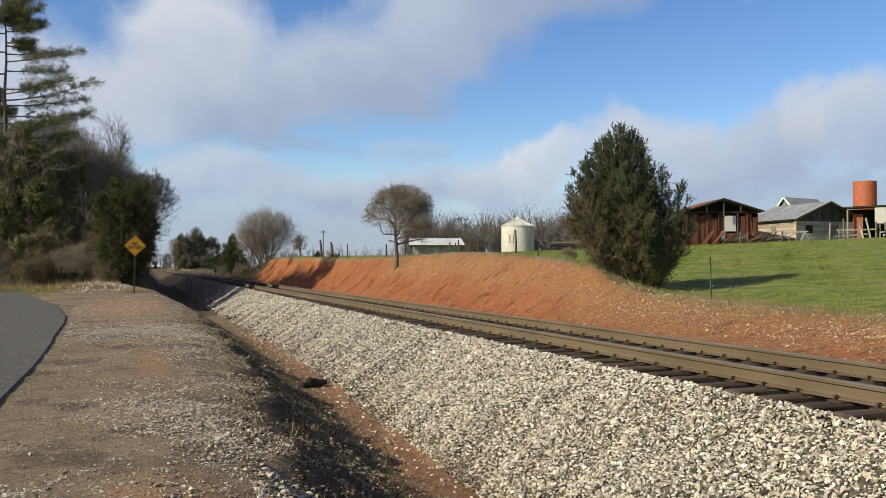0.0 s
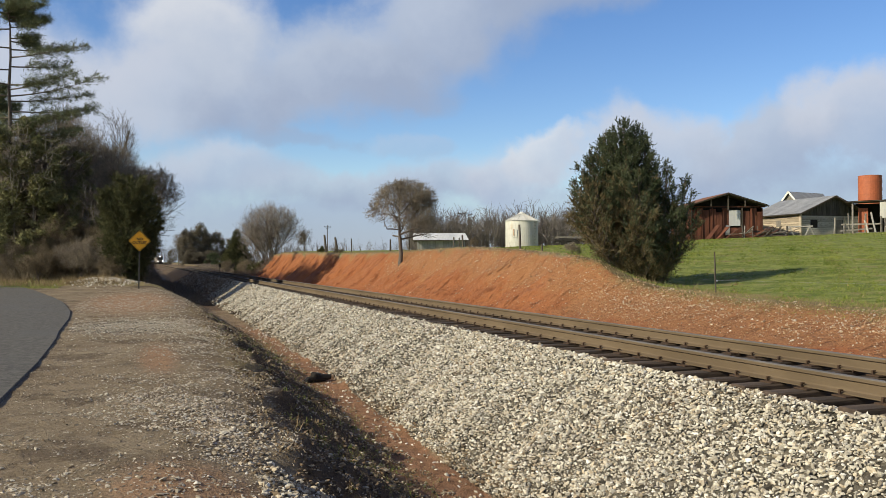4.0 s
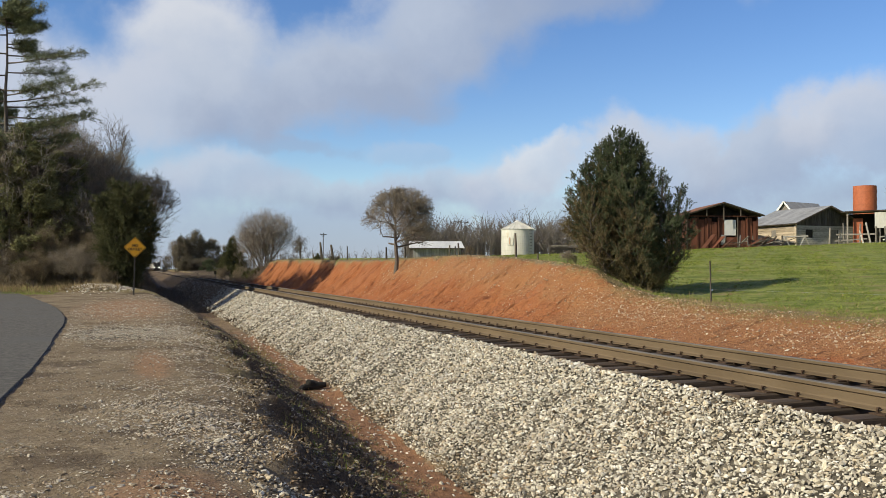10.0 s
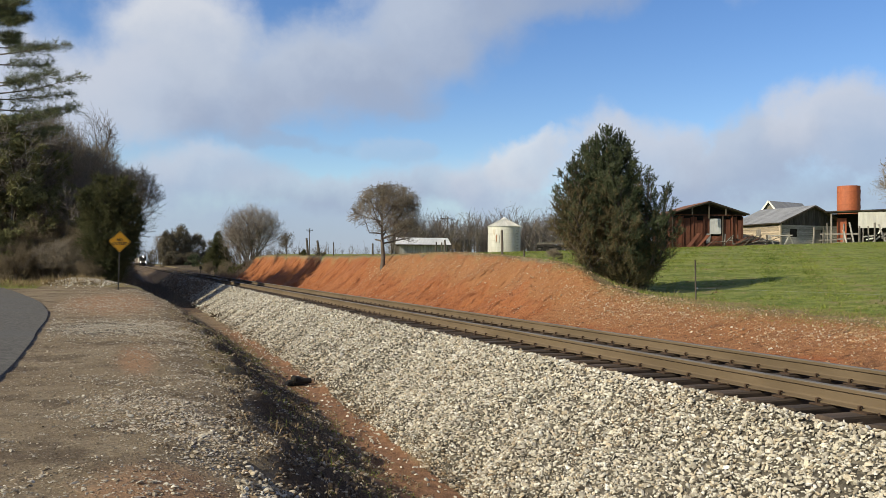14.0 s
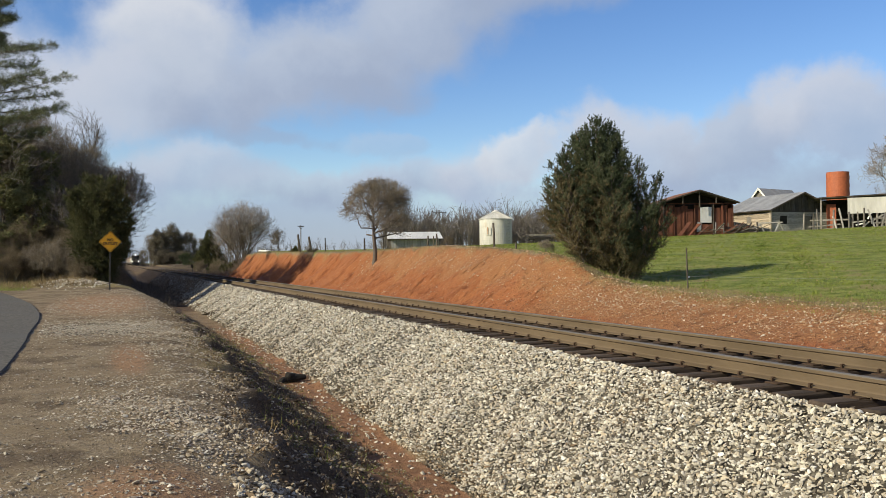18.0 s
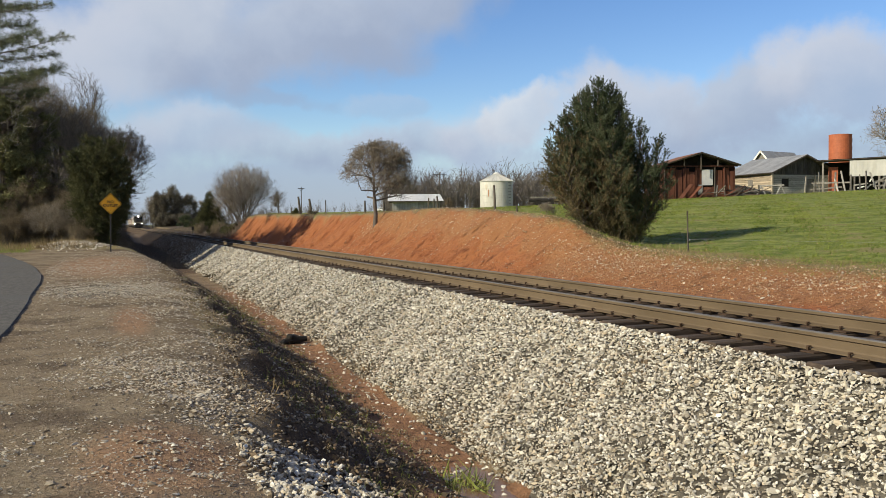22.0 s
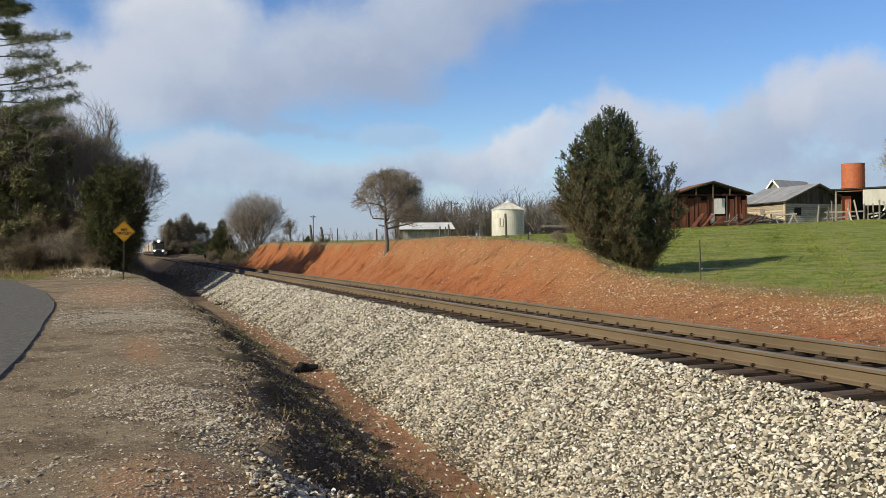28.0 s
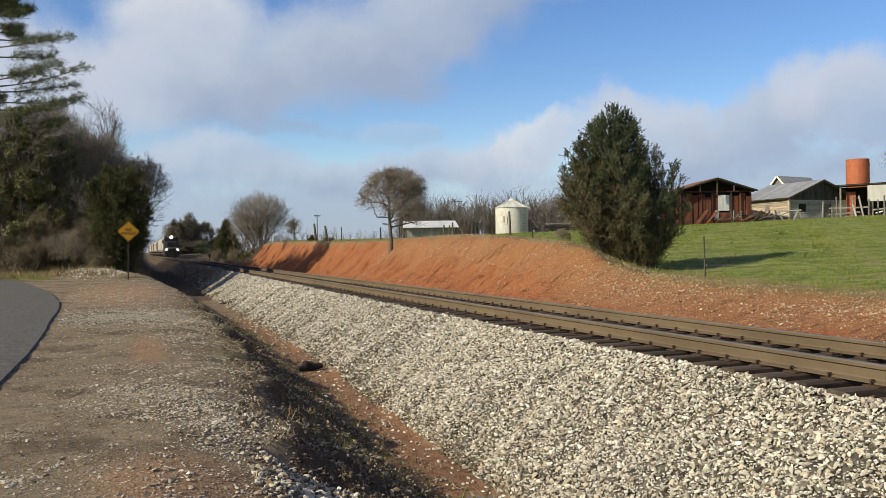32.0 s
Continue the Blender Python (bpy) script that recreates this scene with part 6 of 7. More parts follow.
cap = part("cap", Shape().tube((0, 0, H_BIN + 0.9), (0, 0, H_BIN + 1.05), 0.45, 0.45, 14).tube((0, 0, H_BIN + 1.05), (0, 0, H_BIN + 1.25), 0.42, 0.1, 14), M["white_paint"], grain_bin, "pale filler cap")
part("door_panel", Shape().box((-0.9, -1.97, 2.0), (0.7, 0.05, 1.0), Euler((0, 0, -0.42)).to_matrix(), bevel=0.02), M["bin"], grain_bin)
part("rust_streak", Shape().box((-1.0, -2.0, 2.1), (0.1, 0.04, 0.9), Euler((0, 0, -0.42)).to_matrix()), M["bin_rust"], grain_bin, "rust streak below the hatch")
for k in range(9):
    part("ladder_rung", Shape().beam((1.55, -1.62, 0.4 + k * 0.38), (1.85, -1.32, 0.4 + k * 0.38), 0.03), M["dark"], grain_bin)

# ---- farm buildings ----


def building_frame(name, label, px, py, turn, z=None):
    return thing(name, label, "farm building", pose(px, py, gz(px, py) if z is None else z, 0, 0, turn))


def tin_sheet(w, h, pitch=0.076, depth=0.012):
    """An upright corrugated sheet: x across, z up."""
    shape = Shape()
    n = max(4, int(w / pitch * 2))
    cols = [(-w / 2 + w * i / n, depth if i % 2 else 0.0) for i in range(n + 1)]
    v = [(x, y, 0) for x, y in cols] + [(x, y, h) for x, y in cols] + [(x, y + 0.004, 0) for x, y in cols] + [(x, y + 0.004, h) for x, y in cols]
    k = n + 1
    f = [(i, i + 1, k + i + 1, k + i) for i in range(n)] + [(2 * k + i + 1, 2 * k + i, 3 * k + i, 3 * k + i + 1) for i in range(n)] + [(k + i, k + i + 1, 3 * k + i + 1, 3 * k + i) for i in range(n)]
    return shape.add(v, f)


def roof_slope(parent, material, eave_a, eave_b, ridge_b, ridge_a, sheets):
    """Corrugated sheets laid from eave to ridge."""
    ea, eb, rb, ra = (Vector(p) for p in (eave_a, eave_b, ridge_b, ridge_a))
    normal = (eb - ea).cross(ra - ea).normalized()
    if normal.z < 0:
        normal = -normal
    slope = part("roof", Shape().add([p - normal * 0.05 for p in (ea, eb, rb, ra)] + [p - normal * 0.09 for p in (ea, eb, rb, ra)], [(0, 1, 2, 3), (7, 6, 5, 4), (0, 4, 5, 1), (1, 5, 6, 2), (2, 6, 7, 3), (3, 7, 4, 0)]), M["post"], parent, "roof boards")
    for k in range(sheets):
        a0, a1 = ea.lerp(eb, k / sheets), ea.lerp(eb, (k + 1.04) / sheets)
        b0, b1 = ra.lerp(rb, k / sheets), ra.lerp(rb, (k + 1.04) / sheets)
        m = 8
        shape = Shape()
        v = []
        for i in range(m + 1):
            lift = normal * (0.018 if i % 2 else 0.0) + normal * 0.004 * (k % 2)
            v += [a0.lerp(a1, i / m) + lift, b0.lerp(b1, i / m) + lift]
        shape.add(v, [(2 * i, 2 * i + 2, 2 * i + 3, 2 * i + 1) for i in range(m)])
        part("roof_sheet", shape, material, slope)
    return slope


# red barn: x runs along the gable wall, y goes back
view_az = 37.5
barn = building_frame("tin_barn", "low barn clad in rusted red tin with a shallow roof", 50.9, 71.2, -view_az + 20)
W, D, HE, HR = 7.2, 6.5, 3.45, 4.7
r = random.Random(3)
part("back_wall", Shape().box((W / 2, D, HE / 2), (W, 0.12, HE)), M["rust_tin"], barn)
part("side_wall", Shape().box((0.06, D / 2, HE / 2), (0.12, D, HE)), M["rust_tin"], barn)
part("side_wall", Shape().box((W - 0.06, D / 2, HE / 2), (0.12, D, HE)), M["rust_tin"], barn)
# near-black wall added to stand for the shade inside the barn
part("interior_shade", Shape().add([(0.1, 1.2, 0), (W - 0.1, 1.2, 0), (W - 0.1, 1.2, HE), (W / 2, 1.2, HR - 0.1), (0.1, 1.2, HE), (0.1, 1.3, 0), (W - 0.1, 1.3, 0), (W - 0.1, 1.3, HE), (W / 2, 1.3, HR - 0.1), (0.1, 1.3, HE)], [(0, 1, 2, 3, 4), (9, 8, 7, 6, 5), (0, 5, 6, 1), (1, 6, 7, 2), (4, 9, 5, 0)]), M["dark"], barn)
x = 0.05
while x < W - 0.2:
    w = r.uniform(0.5, 0.78)
    w = min(w, W - x)
    top = HE - 0.42 + r.uniform(-0.22, 0.22)
    if not 3.75 < x + w / 2 < 5.5:
        part("wall_sheet", tin_sheet(w, top - r.uniform(0, 0.05)), M["rust_tin"], barn, place=pose(x + w / 2, 0.0 + r.uniform(-0.03, 0.05), 0.02, r.uniform(-1.5, 1.5), 0, 0))
    else:
        part("wall_sheet", tin_sheet(w, 1.25), M["rust_tin"], barn, place=pose(x + w / 2, 0.02, 0.02))
    x += w + r.uniform(0.0, 0.05)
part("pale_panel", tin_sheet(1.15, 1.55), M["pale_tin"], barn, "pale unrusted tin panel", place=pose(4.45, -0.02, 1.45))
part("pale_panel", tin_sheet(0.45, 1.0), M["grey_tin"], barn, "dull tin panel", place=pose(3.7, -0.06, 0.5, 0, 4, 0))
for x in (0.1, 1.2, 2.2, 3.3, 5.2, 6.2, 7.2):
    part("post", Shape().box((x, -0.08, HE / 2 - 0.1), (0.10, 0.10, HE - 0.2), bevel=0.015), M["rust_tin" if x not in (0.1, 5.2) else "post"], barn)
for x in (1.9, 3.6, 5.3):
    part("post", Shape().box((x, -0.62, (HE + HR) / 2 - 0.35), (0.12, 0.10, HR - HE + 0.3 - 0.45 * abs(x - 3.6)), bevel=0.015), M["post"], barn)
part("beam", Shape().beam((-0.3, -0.1, HE - 0.1), (W + 0.3, -0.1, HE - 0.1), 0.14, 0.12), M["rust_tin"], barn)
for s in (0, 1):
    x0, x1 = (-0.42, W / 2) if s == 0 else (W + 0.42, W / 2)
    part("rafter", Shape().beam((x0, -0.75, HE - 0.08), (x1, -0.75, HR - 0.12), 0.06, 0.12), M["post"], barn)
roof_slope(barn, M["rust_roof"], (-0.45, -0.9, HE), (-0.45, D + 0.4, HE), (W / 2, D + 0.4, HR), (W / 2, -0.9, HR), 9)
roof_slope(barn, M["rust_roof"], (W + 0.45, -0.9, HE), (W + 0.45, D + 0.4, HE), (W / 2, D + 0.4, HR), (W / 2, -0.9, HR), 9)
for k in range(3):
    part("ramp_board", Shape().beam((1.2 + k * 0.9, -1.6 + 0.2 * k, 0.1), (2.6 + k * 0.9, -0.7, 1.5 - 0.2 * k), 0.5, 0.06), M["rust_tin"], barn, "leaning rusted sheet")

# grey shed: x runs back to the far corner of the long wall, y along the gable
az = 42.8
shed = building_frame("weathered_shed", "old board shed with a weathered tin roof", 63.0, 67.9, 0, 4.05)
e_r, e_f = Vector((math.cos(radians(az)), -math.sin(radians(az)), 0)), Vector((math.sin(radians(az)), math.cos(radians(az)), 0))
aa = radians(49)
vec_a, vec_b = -e_r * math.cos(aa) + e_f * math.sin(aa), e_r * math.sin(aa) + e_f * math.cos(aa)
shed.matrix_basis = Matrix(((vec_b.x, vec_a.x, 0, 62.4), (vec_b.y, vec_a.y, 0, 68.85), (0, 0, 1, 3.95), (0, 0, 0, 1)))
LA, LB, HE, HR = 7.5, 8.0, 2.5, 4.35
# near-black sheets behind the boards stand for the shade inside
shape = Shape().box((0.25, LA / 2, HE / 2), (0.1, LA - 0.2, HE))
part("interior_shade", shape, M["dark"], shed)
part("interior_shade", Shape().box((LB / 2, 0.25, HE / 2), (LB - 0.2, 0.1, HE)), M["dark"], shed)
part("back_wall", Shape().box((LB, LA / 2, HE / 2), (0.1, LA, HE)), M["grey_board"], shed)
part("back_wall", Shape().box((LB / 2, LA, HE / 2), (LB, 0.1, HE)), M["grey_board"], shed)
for k in range(9):
    z = 0.75 + k * 0.2
    if k in (3, 4, 5):
        part("wall_board", Shape().box((0.05, 1.5, z), (0.07, 2.9, 0.185), bevel=0.012), M["log"], shed)
        part("wall_board", Shape().box((0.05, 5.4, z), (0.07, 3.4, 0.185), bevel=0.012), M["log"], shed)
    else:
        part("wall_board", Shape().box((0.05 + r.uniform(-0.02, 0.02), LA / 2, z), (0.07, LA - 0.1, 0.185), Euler((r.uniform(-0.006, 0.006), 0, 0)).to_matrix(), bevel=0.012), M["log"], shed)
part("window_frame", Shape().box((0.02, 3.3, 1.55), (0.06, 0.7, 0.7), bevel=0.02), M["grey_board"], shed)
pane_frame = part("window", Shape().box((-0.02, 6.7, 1.55), (0.05, 0.95, 0.9), bevel=0.01), M["white_paint"], shed, "small white-framed window")
for ky in range(3):
    for kz in range(2):
        part("pane", Shape().box((-0.047, 6.42 + ky * 0.28, 1.35 + kz * 0.4), (0.012, 0.22, 0.33)), M["glass"], pane_frame)
for k in range(3):
    part("wall_board", Shape().box((0.08, LA / 2, 0.1 + k * 0.22), (0.07, LA - 0.2, 0.2), bevel=0.012), M["grey_board"], shed)
for k in range(20):
    x = 0.2 + k * 0.4
    top = HE + (HR - HE) * (1 - abs(x - LB / 2) / (LB / 2)) - 0.12
    low = HE - 0.25
    part("gable_board", Shape().box((x, 0.05 + r.uniform(-0.015, 0.015), (top + low) / 2), (0.375, 0.05, top - low), bevel=0.008), M["dark_board"], shed)
for k in range(11):
    z = 0.12 + k * 0.205
    for x0, x1 in ((0.1, 1.2), (2.1, 4.2), (5.3, 7.9)) if 1.0 < z < 1.95 else ((0.1, 4.2), (5.3, 7.9)) if z < 1.95 else ((0.1, 7.9),):
        part("gable_board", Shape().box(((x0 + x1) / 2, 0.02 + r.uniform(-0.015, 0.015), z), (x1 - x0, 0.05, 0.19), Euler((0, r.uniform(-0.006, 0.006), 0)).to_matrix(), bevel=0.01), M["pale_board"], shed)
part("door", Shape().box((4.75, 0.09, 1.0), (1.0, 0.05, 1.95), bevel=0.01), M["grey_board"], shed, "dark grey board door")
# near-black block in the opening, in place of the shade inside
part("window_opening", Shape().box((1.65, 0.08, 1.5), (0.9, 0.06, 0.9), bevel=0.01), M["dark"], shed)
part("corner_post", Shape().box((0.0, 0.0, 1.3), (0.2, 0.2, 2.6), bevel=0.02), M["log"], shed)
roof_slope(shed, M["grey_tin"], (-0.45, -0.5, HE - 0.05), (-0.45, LA + 0.4, HE - 0.05), (LB / 2, LA + 0.4, HR), (LB / 2, -0.5, HR), 10)
roof_slope(shed, M["grey_tin"], (LB + 0.45, -0.5, HE - 0.05), (LB + 0.45, LA + 0.4, HE - 0.05), (LB / 2, LA + 0.4, HR), (LB / 2, -0.5, HR), 10)
for s in (0, 1):
    part("barge_board", Shape().beam((-0.45 if s == 0 else LB + 0.45, -0.52, HE - 0.12), (LB / 2, -0.52, HR - 0.07), 0.04, 0.14), M["post"], shed)
for k in range(5):
    part("rafter_end", Shape().beam((-0.4, 0.6 + k * 1.5, HE - 0.12), (0.2, 0.6 + k * 1.5, HE + 0.05), 0.07, 0.1), M["log"], shed)

# small gabled house behind
hx, hy = 86.3, 97.3
house = building_frame("gabled_house", "distant house with a white-trimmed gable and grey roof", hx, hy, -78, gz(hx, hy))
base_z = gz(hx, hy)
HE, HR, W, D = 8.3 - base_z, 11.5 - base_z, 5.6, 7.5
part("wall", Shape().box((0, D / 2, HE / 2), (W, D, HE)), M["grey_board"], house)
part("gable", Shape().add([(-W / 2, 0, HE), (W / 2, 0, HE), (0, 0, HR), (-W / 2, 0.1, HE), (W / 2, 0.1, HE), (0, 0.1, HR)], [(0, 1, 2), (5, 4, 3), (0, 3, 4, 1), (1, 4, 5, 2), (2, 5, 3, 0)]), M["grey_board"], house)
roof_slope(house, M["grey_tin"], (-W / 2 - 0.3, -0.3, HE - 0.3), (-W / 2 - 0.3, D, HE - 0.3), (0, D, HR), (0, -0.3, HR), 6)
roof_slope(house, M["grey_tin"], (W / 2 + 0.3, -0.3, HE - 0.3), (W / 2 + 0.3, D, HE - 0.3), (0, D, HR), (0, -0.3, HR), 6)
for s in (-1, 1):
    part("barge_board", Shape().beam((s * (W / 2 + 0.3), -0.35, HE - 0.35), (0, -0.35, HR - 0.05), 0.06, 0.24), M["white_paint"], house, "white barge board")

# orange silo
silo = thing("silo", "tall round orange tile silo without a roof", "silo", pose(93.6, 90.2, gz(93.6, 90.2)))
top = 13.3 - gz(93.6, 90.2)
for k in range(10):
    shape = Shape().tube((0, 0, top * k / 10), (0, 0, top * (k + 1) / 10 - 0.03), 1.48, 1.48, 32)
    part("tile_ring", shape, M["silo"], silo, smooth=False)
    part("hoop", Shape().tube((0, 0, top * (k + 1) / 10 - 0.05), (0, 0, top * (k + 1) / 10), 1.49, 1.49, 32), M["silo"], silo)
for k in range(8):
    part("hatch", Shape().box((1.21, -0.80, top - 0.8 - k * 1.05), (0.12, 0.42, 0.5), Euler((0, 0, radians(-33))).to_matrix(), bevel=0.03), M["iron"], silo, "dark hatch")

# white shed behind the small tree
wx, wy = 34.6, 109.6
white_shed = building_frame("tin_roofed_shed", "long grey-green shed with a pale tin roof", wx, wy, -19)
part("wall", Shape().box((3.3, 1.9, 1.1), (6.4, 3.6, 2.2)), M["grey_board"], white_shed)
for k in range(18):
    part("wall_board", Shape().box((0.2 + k * 0.36, 0.06, 1.1), (0.33, 0.05, 2.2 - 0.05 * (k % 3)), bevel=0.01), M["grey_tin"], white_shed)
for k in range(14):
    part("picket", Shape().box((0.3 + k * 0.45, -0.25, 0.45), (0.09, 0.04, 0.95 + 0.1 * (k % 3)), bevel=0.01), M["grey_board"], white_shed)
roof_slope(white_shed, M["pale_tin"], (-0.5, -0.9, 2.25), (7.0, -0.9, 2.25), (6.6, 1.9, 3.25), (-0.5, 1.9, 3.25), 9)
roof_slope(white_shed, M["pale_tin"], (-0.5, 4.3, 2.25), (7.0, 4.3, 2.25), (6.6, 1.9, 3.25), (-0.5, 1.9, 3.25), 9)

# open lean-to and pens at the farm's end
lean = building_frame("open_lean_to", "open dark lean-to with a rusty tin roof", 67.2, 67.4, -43, 4.05)
roof_slope(lean, M["rust_roof"], (-0.3, -0.6, 3.55), (10.5, -0.6, 3.85), (10.5, 4.0, 3.95), (-0.3, 4.0, 3.65), 9)
for x in (0.3, 3.2, 6.2, 9.8):
    part("post", Shape().box((x, -0.3, 1.8), (0.16, 0.16, 3.6), bevel=0.02), M["grey_board"], lean)
    part("post", Shape().box((x, 3.8, 1.8), (0.16, 0.16, 3.6), bevel=0.02), M["grey_board"], lean)
# back wall coloured near-black for the shade under the roof
part("back_wall", Shape().box((5.2, 4.0, 1.8), (10.4, 0.1, 3.5)), M["dark"], lean)
part("front_panel", tin_sheet(3.7, 1.6), M["bin"], lean, "pale tin front panel", place=pose(4.6, -0.45, 1.85))
for k in range(14):
    x = 2.6 + (k * 1.37) % 5.2
    part("loose_board", Shape().beam((x, -0.7 - 0.05 * (k % 3), 0.05 + 0.3 * (k % 5)), (x + r.uniform(-0.3, 1.5), -0.65, 0.35 + 0.3 * (k % 5) + r.uniform(-0.3, 0.6)), 0.05, 0.13), M["pale_board" if k % 3 else "white_paint"], lean, "loose pale board")
part("red_panel", tin_sheet(0.9, 2.6), M["silo"], lean, "faded red panel", place=pose(1.3, 0.6, 0.3))


def pen_fence(px, py, turn, seed, rails=3, length=5.0, height=1.25, material="grey_board"):
    rr = random.Random(seed)
    ob = thing("pen_fence", "ramshackle pen of grey boards and posts", "fence", pose(px, py, gz(px, py), 0, 0, turn), "pens by the farm buildings")
    n = int(length / 1.3)
    for k in range(n + 1):
        part("post", Shape().beam((length * k / n, 0, -0.15), (length * k / n + rr.uniform(-0.12, 0.12), rr.uniform(-0.1, 0.1), height + rr.uniform(-0.1, 0.5)), 0.12), M[material], ob)
    for k in range(rails):
        x0, x1 = rr.uniform(0, 0.35) * length, rr.uniform(0.6, 1.0) * length
        part("fence_rail", Shape().beam((x0, -0.08, 0.25 + k * 0.38 + rr.uniform(-0.15, 0.15)), (x1, -0.1, 0.3 + k * 0.4 + rr.uniform(-0.3, 0.35)), 0.04, 0.14), M[material], ob)
    for k in range(3):
        x0 = rr.uniform(0, length)
        part("leaning_board", Shape().beam((x0, -0.25, 0), (x0 + rr.uniform(-0.7, 0.7), -0.02, height * rr.uniform(0.8, 1.25)), 0.05, 0.16), M[rr.choice(["grey_board", "pale_board", "post"])], ob)
    return ob


pen_fence(54.2, 67.4, -42, 1, 2, 4.0, 1.0, "post")
pen_fence(64.3, 66.4, -46, 2, 3, 5.5, 1.9)
pen_fence(68.6, 63.6, -44, 3, 3, 5.0, 1.7)
pen_fence(70.5, 60.9, -44, 4, 4, 5.0, 1.5, "pale_board")
trestle = thing("sawhorse", "pale timber sawhorse in the yard", "sawhorse", pose(58.6, 66.6, gz(58.6, 66.6), 0, 0, -42))
part("top_rail", Shape().beam((0, 0, 1.0), (2.4, 0, 1.05), 0.12), M["pale_board"], trestle)
for x in (0.3, 2.1):
    for s in (-1, 1):
        part("leg", Shape().beam((x, 0, 1.0), (x + s * 0.5, 0.2 * s, -0.05), 0.09), M["pale_board"], trestle)
junk = thing("timber_pile", "heap of broken boards and rusted sheets", "timber pile", pose(54.6, 66.6, gz(54.6, 66.6), 0, 0, -40))
rr = random.Random(6)
for k in range(30):
    x = rr.uniform(-2.6, 3.0)
    part("board", Shape().beam((x, rr.uniform(-0.6, 0.3), rr.uniform(0, 0.5)), (x + rr.uniform(0.6, 1.6), rr.uniform(-0.6, 0.4), rr.uniform(0.1, 1.15)), 0.16, 0.05), M[("post", "rust_tin", "grey_board", "post", "iron")[k % 5]], junk)
wagon = thing("farm_trailer", "dark low flat trailer beside the grain bin", "trailer", pose(50.8, 99.3, gz(50.8, 99.3), 0, 0, -27))
part("bed", Shape().box((3.2, 0, 0.75), (7.6, 2.0, 0.3), bevel=0.04), M["dark"], wagon)
for x in (0.6, 2.2, 5.6):
    part("wheel", Shape().tube((x, -1.0, 0.4), (x, -0.75, 0.4), 0.42, n=14), M["dark"], wagon)
part("rail_board", Shape().box((3.2, -1.0, 1.15), (7.4, 0.06, 0.18), bevel=0.01), M["grey_board"], wagon)
hut = building_frame("small_hut", "small dark hut with a flat rusty roof", 54.0, 97.5, -28)
part("wall", Shape().box((0.9, 1, 1.2), (1.8, 2.0, 2.4)), M["grey_board"], hut)
part("roof", Shape().box((0.9, 1, 2.5), (3.2, 3.0, 0.12), bevel=0.02), M["rust_roof"], hut)

# ditch: water, a dark stump and a culvert stone
shape = Shape()
ring = []
for k in range(28):
    a = 2 * math.pi * k / 28
    rad = 1 + 0.25 * math.sin(3 * a) + 0.12 * math.sin(7 * a + 1)
    ring.append((3.45 + 0.5 * rad * math.cos(a), 7.6 + 2.0 * rad * math.sin(a), ditch(7.6) + 0.02))
shape.sheet(ring)
tagged(part("puddle", shape, M["water"]), "shallow brown puddle in the ditch", "puddle", kind="structure")
wire = thing("fence_wire", "thin electric fence wire across the pasture edge", "fence wire")
part("strand", Shape().tube((13.9, 18.3, gz(13.88, 18.33) + 0.32), (17.5, 15.2, 0.98), 0.0016, n=5).tube((17.5, 15.2, 0.98), (23.0, 11.0, 1.22), 0.0016, n=5), M["grey_tin"], wire)
stump = thing("dark_log", "short blackened log lying in the ditch", "log", pose(3.62, 18.4, gz(3.62, 18.4) + 0.07, 0, 0, 12))
part("log", Shape().tube((-0.3, 0, 0), (0.0, 0.03, 0.02), 0.065, 0.09, 8).tube((0.0, 0.03, 0.02), (0.22, 0, 0.03), 0.09, 0.055, 8).box((-0.08, 0.05, 0.07), (0.3, 0.16, 0.12), Euler((0.3, 0.2, 0.4)).to_matrix(), bevel=0.03).box((-0.34, -0.03, -0.01), (0.22, 0.12, 0.1), Euler((0.1, -0.3, 0.8)).to_matrix(), bevel=0.03), M["dark"], stump)
part("pale_end", Shape().tube((0.22, 0, 0.03), (0.28, 0, 0.02), 0.05, 0.04, 8), M["clay_stone"], stump, "pale broken end")

debris = thing("brush_debris", "small knot of dark sticks lying in the ditch", "sticks", pose(4.05, 41.5, gz(4.05, 41.5)))
rr = random.Random(12)
for k in range(9):
    a, b = rr.uniform(0, 6.28), rr.uniform(0.15, 0.4)
    part("stick", Shape().tube((0.1 * math.cos(a), 0.1 * math.sin(a), 0.03), (b * math.cos(a + 1), b * math.sin(a + 1), rr.uniform(0.05, 0.28)), 0.03, 0.012, 5), M["clod"], debris)

# ---- the train ----


def bogie(parent, y, base=2.6, wheels=2, r=0.48):
    b = part("bogie", Shape().box((-0.98, y, 0.55), (0.16, base + 1.2, 0.35), bevel=0.05).box((0.98, y, 0.55), (0.16, base + 1.2, 0.35), bevel=0.05).box((0, y, 0.6), (2.0, 0.5, 0.3)), M["dark"], parent)
    for k in range(wheels):
        yy = y + base * (k / (wheels - 1) - 0.5)
        for s in (-1, 1):
            part("wheel", Shape().tube((s * 0.69, yy, r), (s * 0.83, yy, r), r, n=18).tube((s * 0.66, yy, r), (s * 0.69, yy, r), r + 0.03, n=18), M["iron"], b)
    return b


